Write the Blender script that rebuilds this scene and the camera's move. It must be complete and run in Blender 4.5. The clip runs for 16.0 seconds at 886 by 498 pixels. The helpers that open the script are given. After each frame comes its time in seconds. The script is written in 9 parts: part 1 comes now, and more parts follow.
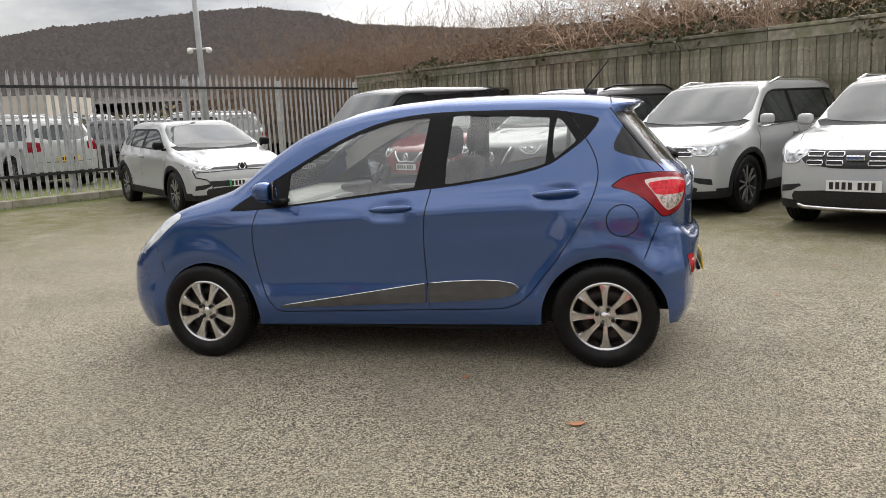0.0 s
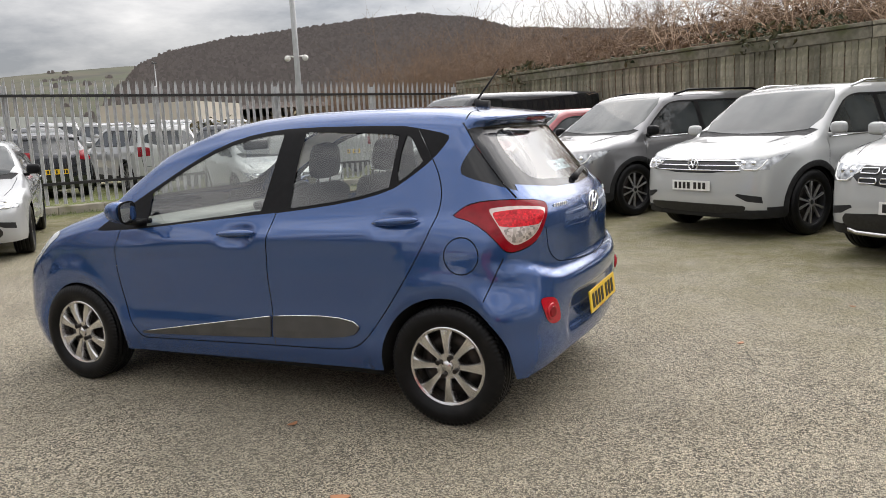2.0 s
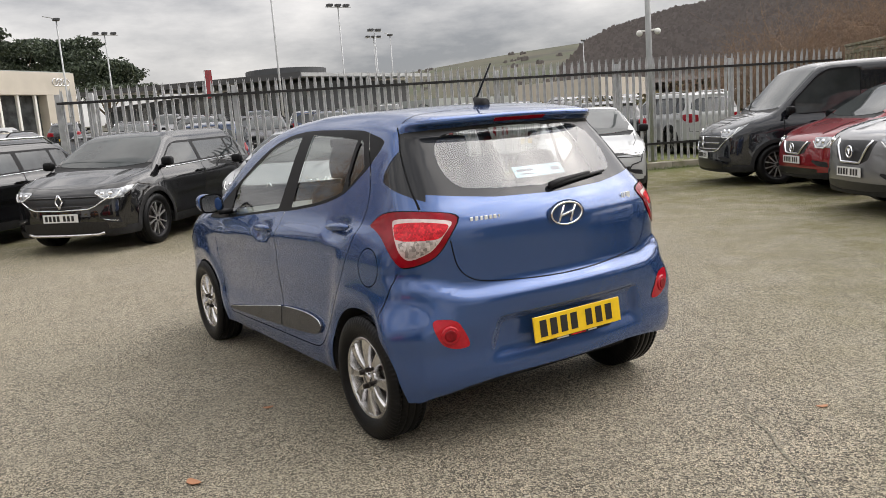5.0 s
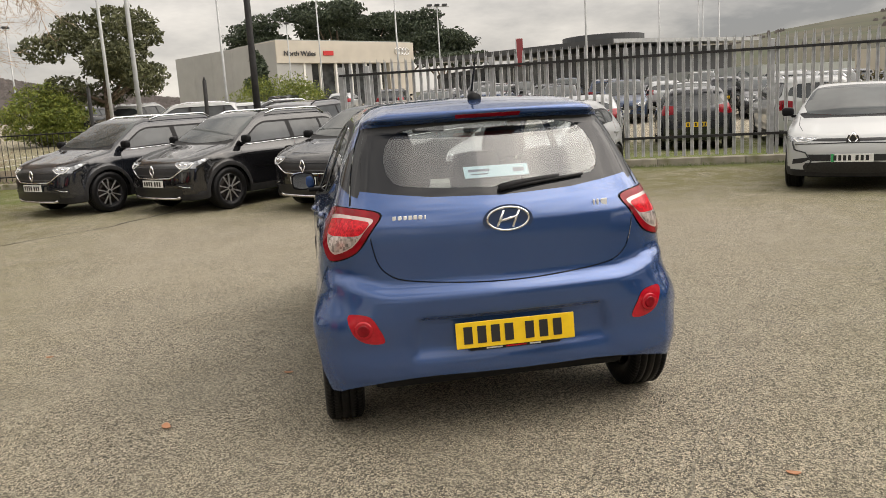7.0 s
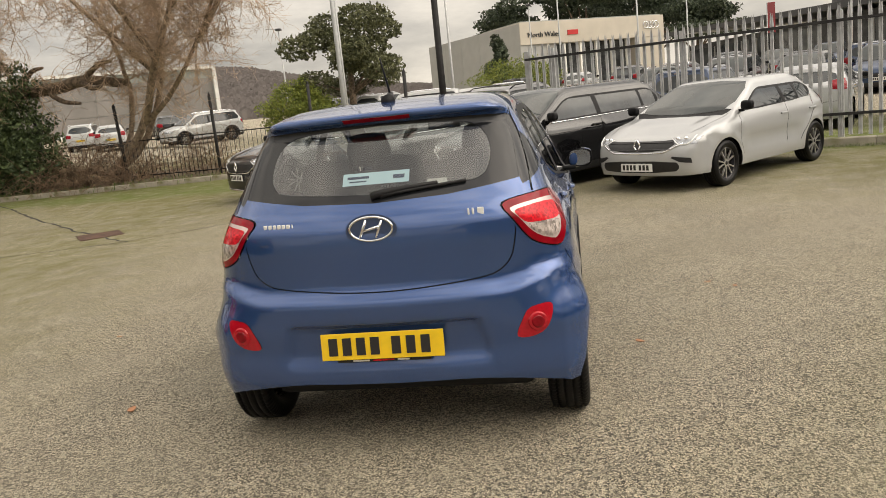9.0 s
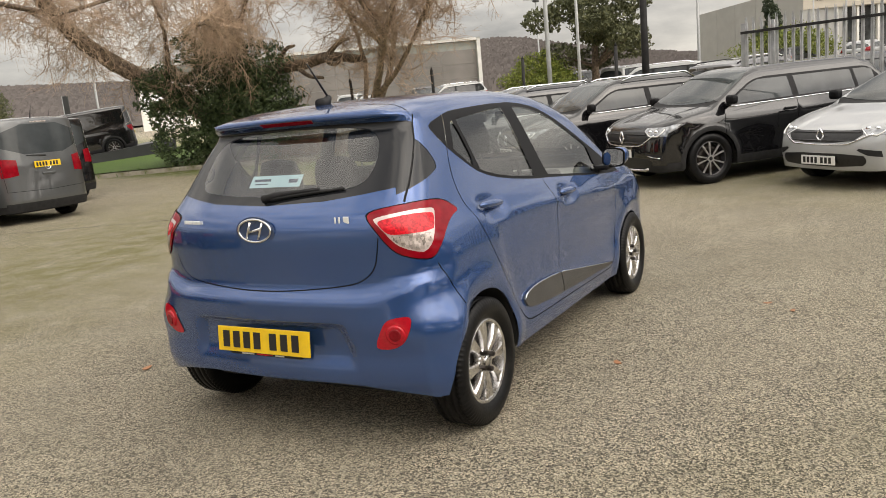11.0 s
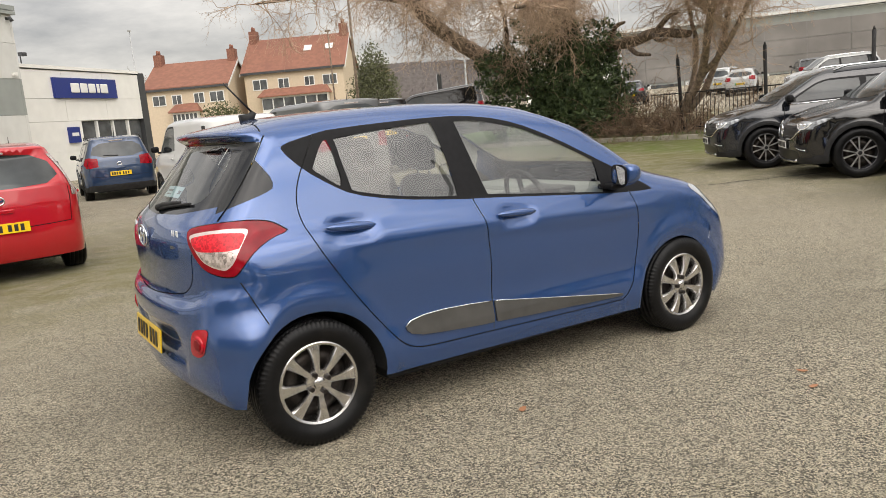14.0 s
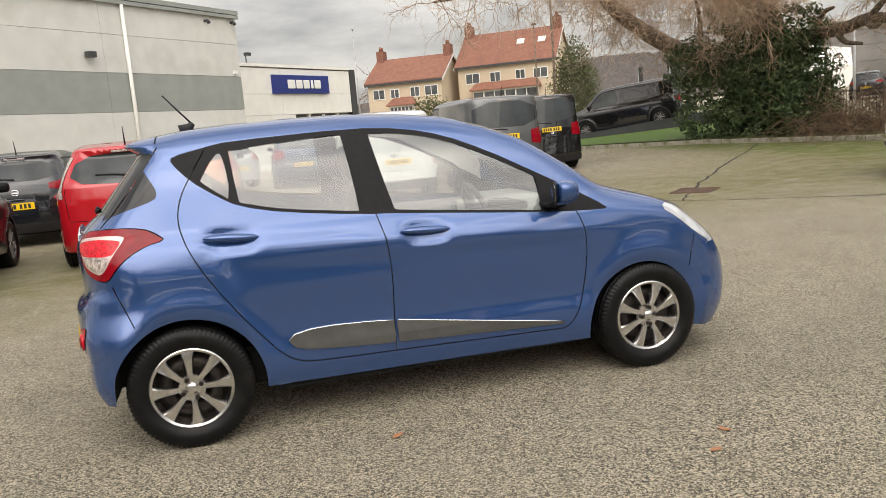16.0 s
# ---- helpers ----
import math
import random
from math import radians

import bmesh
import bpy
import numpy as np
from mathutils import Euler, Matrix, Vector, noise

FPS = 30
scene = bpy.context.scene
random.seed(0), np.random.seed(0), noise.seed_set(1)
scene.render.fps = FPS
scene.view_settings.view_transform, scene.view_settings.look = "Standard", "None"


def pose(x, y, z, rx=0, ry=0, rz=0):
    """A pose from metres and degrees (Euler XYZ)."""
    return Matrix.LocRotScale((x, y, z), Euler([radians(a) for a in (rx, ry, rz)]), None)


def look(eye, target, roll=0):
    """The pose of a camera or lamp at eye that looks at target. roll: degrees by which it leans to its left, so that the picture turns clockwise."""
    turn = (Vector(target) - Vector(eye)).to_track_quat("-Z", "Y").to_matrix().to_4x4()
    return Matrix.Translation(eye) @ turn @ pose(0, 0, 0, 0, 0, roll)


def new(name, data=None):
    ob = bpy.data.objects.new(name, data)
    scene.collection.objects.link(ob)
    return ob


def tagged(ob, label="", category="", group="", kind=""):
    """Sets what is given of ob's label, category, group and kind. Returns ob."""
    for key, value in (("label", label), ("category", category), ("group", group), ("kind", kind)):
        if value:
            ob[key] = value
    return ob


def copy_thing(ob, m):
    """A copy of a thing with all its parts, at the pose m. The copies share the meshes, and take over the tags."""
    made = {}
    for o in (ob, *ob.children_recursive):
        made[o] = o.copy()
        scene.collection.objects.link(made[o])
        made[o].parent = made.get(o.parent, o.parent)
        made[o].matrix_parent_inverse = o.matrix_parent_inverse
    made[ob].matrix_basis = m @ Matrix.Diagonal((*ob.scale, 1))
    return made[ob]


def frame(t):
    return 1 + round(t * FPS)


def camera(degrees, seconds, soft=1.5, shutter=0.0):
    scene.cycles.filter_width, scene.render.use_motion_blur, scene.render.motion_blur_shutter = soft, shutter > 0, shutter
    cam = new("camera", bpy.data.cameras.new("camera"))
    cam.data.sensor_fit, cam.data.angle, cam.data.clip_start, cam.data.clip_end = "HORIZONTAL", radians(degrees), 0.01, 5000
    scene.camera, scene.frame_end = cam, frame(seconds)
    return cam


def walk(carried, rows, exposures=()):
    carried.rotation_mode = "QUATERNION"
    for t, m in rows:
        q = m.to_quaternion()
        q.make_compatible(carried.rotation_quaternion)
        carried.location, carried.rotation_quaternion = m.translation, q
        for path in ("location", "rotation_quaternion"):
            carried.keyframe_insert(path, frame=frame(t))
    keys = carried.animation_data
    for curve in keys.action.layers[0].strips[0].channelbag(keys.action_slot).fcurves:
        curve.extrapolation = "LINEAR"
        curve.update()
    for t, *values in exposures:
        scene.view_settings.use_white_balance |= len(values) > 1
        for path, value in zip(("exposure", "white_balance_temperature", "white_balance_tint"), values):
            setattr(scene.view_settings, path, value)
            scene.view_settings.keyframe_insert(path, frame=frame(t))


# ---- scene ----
cam = camera(59.5, 16.0, 0.65)
PATH = [
    (0, (1.334, -4.938, 1.41), (0.861, -3.026, 1.065), -2.8),
    (0.5, (1.712, -4.738, 1.399), (1.146, -2.85, 1.06), -2.6),
    (1, (2.064, -4.499, 1.401), (1.416, -2.637, 1.064), -2.6),
    (1.5, (2.417, -4.247, 1.41), (1.677, -2.419, 1.078), -2.7),
    (2, (2.682, -3.937, 1.401), (1.838, -2.152, 1.082), -2.9),
    (2.5, (2.95, -3.668, 1.394), (1.973, -1.949, 1.093), -3.2),
    (3, (3.237, -3.445, 1.415), (2.118, -1.814, 1.124), -3.5),
    (3.2, (3.341, -3.346, 1.406), (2.166, -1.754, 1.118), -3.6),
    (5.3, (4.407, -2.105, 1.405), (2.683, -1.145, 1.078), -4.2),
    (5.5, (4.501, -1.944, 1.416), (2.737, -1.061, 1.085), -4.1),
    (6, (4.667, -1.56, 1.415), (2.822, -0.863, 1.081), -3.8),
    (6.5, (4.772, -1.179, 1.424), (2.867, -0.678, 1.082), -3.4),
    (7, (4.846, -0.787, 1.432), (2.901, -0.478, 1.083), -3.5),
    (7.5, (4.847, -0.395, 1.424), (2.883, -0.263, 1.074), -3.8),
    (8, (4.817, -0.001, 1.416), (2.847, -0.038, 1.069), -4.5),
    (8.5, (4.8, 0.416, 1.428), (2.84, 0.219, 1.082), -5.4),
    (9, (4.709, 0.831, 1.408), (2.77, 0.482, 1.061), -5.9),
    (9.5, (4.61, 1.237, 1.394), (2.707, 0.726, 1.052), -6.2),
    (9.7, (4.572, 1.404, 1.413), (2.689, 0.825, 1.069), -6.2),
    (11.8, (3.772, 2.791, 1.413), (2.206, 1.598, 1.058), -4.9),
    (12, (3.667, 2.902, 1.414), (2.141, 1.658, 1.061), -4.9),
    (12.5, (3.372, 3.2, 1.414), (1.959, 1.83, 1.063), -5.0),
    (13, (3.057, 3.464, 1.404), (1.756, 1.985, 1.059), -5.0),
    (13.5, (2.745, 3.716, 1.404), (1.573, 2.131, 1.066), -5.0),
    (14, (2.429, 3.96, 1.416), (1.394, 2.282, 1.079), -5.0),
    (14.5, (2.082, 4.118, 1.402), (1.183, 2.362, 1.072), -5.0),
    (15, (1.705, 4.253, 1.386), (0.937, 2.435, 1.064), -4.9),
    (15.5, (1.352, 4.381, 1.396), (0.7, 2.517, 1.079), -4.8),
    (16, (0.944, 4.472, 1.385), (0.42, 2.567, 1.076), -4.7),
]
LIGHT = [(0, 0.10, 6650, 11), (3, 0.10, 6600, 12), (6, -0.02, 6900, 12), (9, -0.04, 7650, 11), (12.5, 0.0, 6950, 11), (16, 0.0, 7050, 11)]
walk(cam, [(t, look(eye, target, roll)) for t, eye, target, roll in PATH], LIGHT)


# ---- sky and sun ----
world = bpy.data.worlds.new("sky")
scene.world = world
world.use_nodes = True
wn, wl = world.node_tree.nodes, world.node_tree.links
wn.clear()
w_out, w_bg = wn.new("ShaderNodeOutputWorld"), wn.new("ShaderNodeBackground")
w_sky = wn.new("ShaderNodeTexSky")
w_sky.sky_type, w_sky.sun_disc, w_sky.sun_elevation, w_sky.sun_rotation = "NISHITA", False, radians(41), radians(12)
w_scale = wn.new("ShaderNodeVectorMath")
w_scale.operation, w_scale.inputs[1].default_value = "SCALE", (0, 0, 0)
w_scale.inputs["Scale"].default_value = 0.12
w_co = wn.new("ShaderNodeTexCoord")
w_map = wn.new("ShaderNodeMapping")
w_map.inputs["Scale"].default_value = (1.0, 1.0, 3.2)
w_noise = wn.new("ShaderNodeTexNoise")
w_noise.inputs["Scale"].default_value, w_noise.inputs["Detail"].default_value, w_noise.inputs["Roughness"].default_value = 2.6, 9, 0.58
w_ramp = wn.new("ShaderNodeValToRGB")
w_ramp.color_ramp.elements[0].position, w_ramp.color_ramp.elements[0].color = 0.36, (0.38, 0.395, 0.425, 1)
w_ramp.color_ramp.elements[1].position, w_ramp.color_ramp.elements[1].color = 0.63, (1.12, 1.11, 1.09, 1)
w_mix = wn.new("ShaderNodeMix")
w_mix.data_type = "RGBA"
w_mix.inputs["Factor"].default_value = 0.88
wl.new(w_co.outputs["Generated"], w_map.inputs["Vector"])
wl.new(w_map.outputs["Vector"], w_noise.inputs["Vector"])
wl.new(w_noise.outputs["Fac"], w_ramp.inputs["Fac"])
wl.new(w_sky.outputs["Color"], w_scale.inputs[0])
wl.new(w_scale.outputs["Vector"], w_mix.inputs["A"])
wl.new(w_ramp.outputs["Color"], w_mix.inputs["B"])
wl.new(w_mix.outputs["Result"], w_bg.inputs["Color"])
# an overcast sky is brighter overhead than at the horizon
w_sep, w_up = wn.new("ShaderNodeSeparateXYZ"), wn.new("ShaderNodeMapRange")
w_up.inputs["From Min"].default_value, w_up.inputs["From Max"].default_value = 0.10, 0.75
w_up.inputs["To Min"].default_value, w_up.inputs["To Max"].default_value = 0.82, 1.75
wl.new(w_co.outputs["Generated"], w_sep.inputs["Vector"])
wl.new(w_sep.outputs["Z"], w_up.inputs["Value"])
# the hidden sun brightens the cloud round it
w_dot, w_near, w_sq, w_all = (wn.new(k) for k in ("ShaderNodeVectorMath", "ShaderNodeMapRange", "ShaderNodeMath", "ShaderNodeMath"))
w_dot.operation, w_dot.inputs[1].default_value = "DOT_PRODUCT", Vector((3, 14, 12.5)).normalized()
w_near.inputs["From Min"].default_value, w_near.inputs["From Max"].default_value, w_near.inputs["To Max"].default_value = 0.50, 1.0, 1.0
w_pow = wn.new("ShaderNodeMath")
w_pow.operation, w_pow.inputs[1].default_value = "POWER", 2.0
w_sq.operation, w_sq.inputs[1].default_value, w_sq.inputs[2].default_value = "MULTIPLY_ADD", 2.1, 1.0
w_all.operation = "MULTIPLY"
wl.new(w_co.outputs["Generated"], w_dot.inputs[0])
wl.new(w_dot.outputs["Value"], w_near.inputs["Value"])
wl.new(w_near.outputs["Result"], w_pow.inputs[0])
wl.new(w_pow.outputs["Value"], w_sq.inputs[0])
wl.new(w_sq.outputs["Value"], w_all.inputs[0])
wl.new(w_up.outputs["Result"], w_all.inputs[1])
wl.new(w_all.outputs["Value"], w_bg.inputs["Strength"])
wl.new(w_bg.outputs["Background"], w_out.inputs["Surface"])

sun = new("sun", bpy.data.lights.new("sun", "SUN"))
sun.data.energy, sun.data.angle, sun.data.color = 1.0, radians(75), (1.0, 0.95, 0.87)
sun.matrix_world = look((3, 14, 12.5), (0, 0, 0))


# ---- materials ----
def material(name, base=(0.5, 0.5, 0.5), rough=0.6, metal=0.0, coat=0.0, vary=0.0, scale=8.0, bump=0.0, bump_scale=60.0, second=None, spec=0.5, obj=0.0, stain=None, detail=6):
    """A principled material with two scales of variation. second: a colour mixed in by coarse noise; obj: change from object to object."""
    m = bpy.data.materials.new(name)
    m.use_nodes = True
    n, k = m.node_tree.nodes, m.node_tree.links
    b = n["Principled BSDF"]
    b.inputs["Base Color"].default_value = (*base, 1)
    b.inputs["Roughness"].default_value, b.inputs["Metallic"].default_value = rough, metal
    b.inputs["Coat Weight"].default_value, b.inputs["Coat Roughness"].default_value = coat, 0.03
    b.inputs["Specular IOR Level"].default_value = spec
    b.inputs["Coat IOR"].default_value = 1.70
    if not (vary or bump or second or obj or stain):
        return m
    co = n.new("ShaderNodeTexCoord")
    colour = None
    if vary or second:
        t = n.new("ShaderNodeTexNoise")
        t.inputs["Scale"].default_value, t.inputs["Detail"].default_value = scale, detail
        k.new(co.outputs["Object"], t.inputs["Vector"])
        r = n.new("ShaderNodeValToRGB")
        r.color_ramp.elements[0].position, r.color_ramp.elements[1].position = 0.35, 0.65
        r.color_ramp.elements[0].color = (*[max(0, c * (1 - vary)) for c in base], 1)
        r.color_ramp.elements[1].color = (*(second or [min(1, c * (1 + vary)) for c in base]), 1)
        k.new(t.outputs["Fac"], r.inputs["Fac"])
        colour = r.outputs["Color"]
    if stain:
        c2, s2, lo = stain
        t = n.new("ShaderNodeTexNoise")
        t.inputs["Scale"].default_value, t.inputs["Detail"].default_value = s2, 5
        k.new(co.outputs["Object"], t.inputs["Vector"])
        r = n.new("ShaderNodeMapRange")
        r.inputs["From Min"].default_value, r.inputs["From Max"].default_value = lo, lo + 0.18
        k.new(t.outputs["Fac"], r.inputs["Value"])
        x = n.new("ShaderNodeMix")
        x.data_type = "RGBA"
        k.new(r.outputs["Result"], x.inputs["Factor"])
        if colour:
            k.new(colour, x.inputs["A"])
        else:
            x.inputs["A"].default_value = (*base, 1)
        x.inputs["B"].default_value = (*c2, 1)
        colour = x.outputs["Result"]
    if obj:
        i = n.new("ShaderNodeObjectInfo")
        h = n.new("ShaderNodeHueSaturation")
        r = n.new("ShaderNodeMapRange")
        r.inputs["To Min"].default_value, r.inputs["To Max"].default_value = 1 - obj, 1 + obj
        k.new(i.outputs["Random"], r.inputs["Value"])
        k.new(r.outputs["Result"], h.inputs["Value"])
        if colour:
            k.new(colour, h.inputs["Color"])
        else:
            h.inputs["Color"].default_value = (*base, 1)
        colour = h.outputs["Color"]
    if colour:
        k.new(colour, b.inputs["Base Color"])
    if bump:
        t = n.new("ShaderNodeTexNoise")
        t.inputs["Scale"].default_value, t.inputs["Detail"].default_value = bump_scale, 4
        k.new(co.outputs["Object"], t.inputs["Vector"])
        u = n.new("ShaderNodeBump")
        u.inputs["Strength"].default_value, u.inputs["Distance"].default_value = bump, 0.01
        k.new(t.outputs["Fac"], u.inputs["Height"])
        k.new(u.outputs["Normal"], b.inputs["Normal"])
    return m


def glass_material(name, tint):
    m = bpy.data.materials.new(name)
    m.use_nodes = True
    n, k = m.node_tree.nodes, m.node_tree.links
    n.clear()
    o, x, t, g, f, p, r = (n.new(w) for w in ("ShaderNodeOutputMaterial", "ShaderNodeMixShader", "ShaderNodeBsdfTransparent", "ShaderNodeBsdfGlossy", "ShaderNodeLayerWeight", "ShaderNodeMath", "ShaderNodeMapRange"))
    t.inputs["Color"].default_value = (*tint, 1)
    g.inputs["Roughness"].default_value = 0.01
    f.inputs["Blend"].default_value = 0.5
    p.operation, p.inputs[1].default_value = "POWER", 4.0
    r.inputs["To Min"].default_value, r.inputs["To Max"].default_value = 0.14, 0.95
    k.new(f.outputs["Facing"], p.inputs[0])
    k.new(p.outputs["Value"], r.inputs["Value"])
    k.new(r.outputs["Result"], x.inputs["Fac"])
    k.new(t.outputs["BSDF"], x.inputs[1])
    k.new(g.outputs["BSDF"], x.inputs[2])
    k.new(x.outputs["Shader"], o.inputs["Surface"])
    return m


def painted_facets(m, cells, low=0.35):
    """Paints small cells of light and dark into a lens's colour, for the glints of moulded facets."""
    n, k = m.node_tree.nodes, m.node_tree.links
    co, v, r, x = (n.new(w) for w in ("ShaderNodeTexCoord", "ShaderNodeTexVoronoi", "ShaderNodeMapRange", "ShaderNodeMix"))
    v.inputs["Scale"].default_value, v.inputs["Randomness"].default_value = cells, 0.35
    x.data_type, x.blend_type, x.inputs["Factor"].default_value = "RGBA", "MULTIPLY", 1.0
    sep = n.new("ShaderNodeSeparateColor")
    k.new(co.outputs["Object"], v.inputs["Vector"])
    k.new(v.outputs["Color"], sep.inputs["Color"])
    k.new(sep.outputs["Red"], r.inputs["Value"])
    r.inputs["To Min"].default_value, r.inputs["To Max"].default_value = low, 1.25
    b = n["Principled BSDF"].inputs["Base Color"]
    if b.links:
        k.new(b.links[0].from_socket, x.inputs["A"])
    else:
        x.inputs["A"].default_value = b.default_value
    k.new(r.outputs["Result"], x.inputs["B"])
    k.new(x.outputs["Result"], b)
    return m


def paint(name, base, flake=0.06, metal=0.35, rough=0.36):
    m = material(name, base, rough, metal, 1.0, vary=flake, scale=900, detail=1, spec=0.08)
    return m


M = {
    "blue": paint("blue_metallic_paint", (0.033, 0.086, 0.246), 0.12, 0.52, 0.27),
    "van_white": paint("plain_white_paint", (0.62, 0.63, 0.625), 0.01, 0.0, 0.3),
    "white": paint("white_paint", (0.43, 0.44, 0.437), 0.01, 0.0, 0.3),
    "silver_white": paint("pale_silver_paint", (0.42, 0.43, 0.435), 0.05, 0.2, 0.38),
    "black": paint("black_paint", (0.006, 0.006, 0.007), 0.05, 0.0, 0.25),
    "slate": paint("dark_slate_paint", (0.013, 0.015, 0.020), 0.08, 0.3, 0.3),
    "silver_grey": paint("silver_grey_metallic_paint", (0.19, 0.19, 0.195), 0.08, 0.5, 0.34),
    "grey": paint("grey_metallic_paint", (0.105, 0.108, 0.110), 0.08, 0.5, 0.34),
    "red": paint("red_paint", (0.44, 0.008, 0.016), 0.05, 0.1, 0.3),
    "dark_red": paint("dark_red_paint", (0.22, 0.012, 0.018), 0.05, 0.2, 0.3),
    "navy": paint("navy_paint", (0.022, 0.045, 0.10), 0.06, 0.35, 0.3),
    "orange": paint("burnt_orange_paint", (0.38, 0.12, 0.03), 0.06, 0.4, 0.3),
    "glass": glass_material("car_window_glass", (0.86, 0.89, 0.87)),
    "rear_glass": glass_material("rear_window_glass", (0.76, 0.79, 0.79)),
    "frit": material("black_glass_band", (0.014, 0.015, 0.017), 0.05, 0, 0, spec=0.4),
    "dark_glass": material("dark_car_glass", (0.032, 0.037, 0.039), 0.03, 0, 0, spec=0.55, vary=0.45, scale=1.6),
    "clear_lamp": material("clear_headlamp_lens", (0.62, 0.64, 0.66), 0.08, 0.4, 1.0, vary=0.25, scale=12),
    "lamp_rim": material("pale_lamp_rim", (0.66, 0.52, 0.50), 0.15, 0.3, 0.6, vary=0.10, scale=30, spec=0.2),
    # base paler than the side glass, for the sky a windscreen reflects
    "screen": material("sky_paled_windscreen", (0.050, 0.057, 0.057), 0.03, 0, 0, spec=0.5, vary=0.35, scale=1.3),
    "frame": material("satin_black_frame", (0.006, 0.006, 0.007), 0.45, 0, 0, spec=0.16, vary=0.2, scale=30),
    "plastic": material("black_textured_plastic", (0.016, 0.016, 0.017), 0.62, 0, 0, spec=0.35, vary=0.25, scale=14, bump=0.15, bump_scale=500),
    "trim": material("grey_moulding_plastic", (0.072, 0.070, 0.066), 0.42, 0.2, 0, vary=0.12, scale=12, bump=0.2, bump_scale=700),
    "seal": material("rubber_seal", (0.008, 0.008, 0.009), 0.8),
    "tyre": material("tyre_rubber", (0.0055, 0.0055, 0.006), 0.42, 0, 0, spec=0.22, vary=0.25, scale=20, bump=0.1, bump_scale=300, stain=((0.013, 0.012, 0.011), 7, 0.58)),
    "alloy": material("silver_alloy", (0.68, 0.67, 0.665), 0.24, 1.0, 0.3, vary=0.08, scale=25, stain=((0.30, 0.27, 0.24), 14, 0.60)),
    "dark_alloy": material("dark_alloy", (0.05, 0.05, 0.055), 0.35, 0.6, 0.4, vary=0.1, scale=25),
    "steel": material("galvanised_steel", (0.47, 0.475, 0.48), 0.55, 0.3, 0, vary=0.18, scale=6, bump=0.1, bump_scale=80, obj=0.10),
    "chrome": material("chrome", (0.82, 0.83, 0.85), 0.08, 1.0),
    "mirror": material("tinted_mirror_glass", (0.55, 0.56, 0.57), 0.02, 1.0),
    "disc": material("brake_disc", (0.045, 0.038, 0.034), 0.5, 0.7, vary=0.3, scale=20),
    "under": material("dark_underbody", (0.012, 0.012, 0.012), 0.9),
    "lamp_red": material("red_lamp_lens", (0.24, 0.003, 0.010), 0.10, 0, 0.25, vary=0.18, scale=18, spec=0.1),
    "lamp_bright": painted_facets(material("bright_red_lens", (0.66, 0.014, 0.026), 0.12, 0.0, 0.35, vary=0.12, scale=60, spec=0.1), 120, 0.62),
    "lamp_clear": painted_facets(material("clear_lamp_lens", (0.58, 0.50, 0.46), 0.15, 0.35, 0.6, vary=0.16, scale=30, spec=0.2), 85, 0.4),
    "reflex": material("red_reflector_plastic", (0.46, 0.006, 0.018), 0.14, 0.0, 0.5, vary=0.10, scale=70, spec=0.15),
    "headlamp": material("headlamp_lens", (0.36, 0.375, 0.39), 0.08, 0.5, 1.0, vary=0.6, scale=18),
    "plate_y": material("yellow_plate", (0.86, 0.55, 0.010), 0.35, 0, 0.5, vary=0.04, scale=30),
    "plate_w": material("white_plate", (0.78, 0.78, 0.76), 0.35, 0, 0.5, vary=0.04, scale=30),
    "ink": material("plate_characters", (0.016, 0.014, 0.014), 0.5),
    "green": material("green_band", (0.03, 0.36, 0.12), 0.5),
    "seat": material("dark_seat_fabric", (0.026, 0.026, 0.028), 0.9, vary=0.2, scale=60, bump=0.3, bump_scale=600),
    "dash": material("pale_dashboard_plastic", (0.30, 0.31, 0.285), 0.6, vary=0.08, scale=10, bump=0.15, bump_scale=500),
    "lining": material("pale_cabin_lining", (0.52, 0.51, 0.47), 0.9, vary=0.06, scale=30),
    "door_trim": material("grey_door_trim", (0.20, 0.20, 0.19), 0.8, vary=0.08, scale=20),
    "cut_alloy": material("bright_cut_alloy", (0.52, 0.51, 0.50), 0.30, 0.7, 0.4, vary=0.08, scale=25),
    "dash_dark": material("dark_dashboard_plastic", (0.035, 0.035, 0.037), 0.55, vary=0.1, scale=30),
}


# ---- mesh kit ----
from mathutils.geometry import delaunay_2d_cdt


def mesh_of(name, verts, faces, normals=None, smooth=True):
    me = bpy.data.meshes.new(name)
    me.from_pydata([tuple(map(float, v)) for v in verts], [], faces)
    me.polygons.foreach_set("use_smooth", [smooth] * len(me.polygons))
    if normals is not None:
        me.normals_split_custom_set_from_vertices([tuple(map(float, n)) for n in normals])
    me.update()
    return me


def put(name, me, material, parent=None, label="", m=None):
    """One mesh object; under a parent it is a part."""
    if me is not None and isinstance(me, bmesh.types.BMesh):
        bm, me = me, bpy.data.meshes.new(name)
        bm.to_mesh(me)
        bm.free()
    ob = new(name, me)
    if material and me and not me.materials:
        me.materials.append(material)
    if parent:
        ob.parent = parent
    if m is not None:
        ob.matrix_basis = m
    if label:
        ob["label"] = label
    return ob


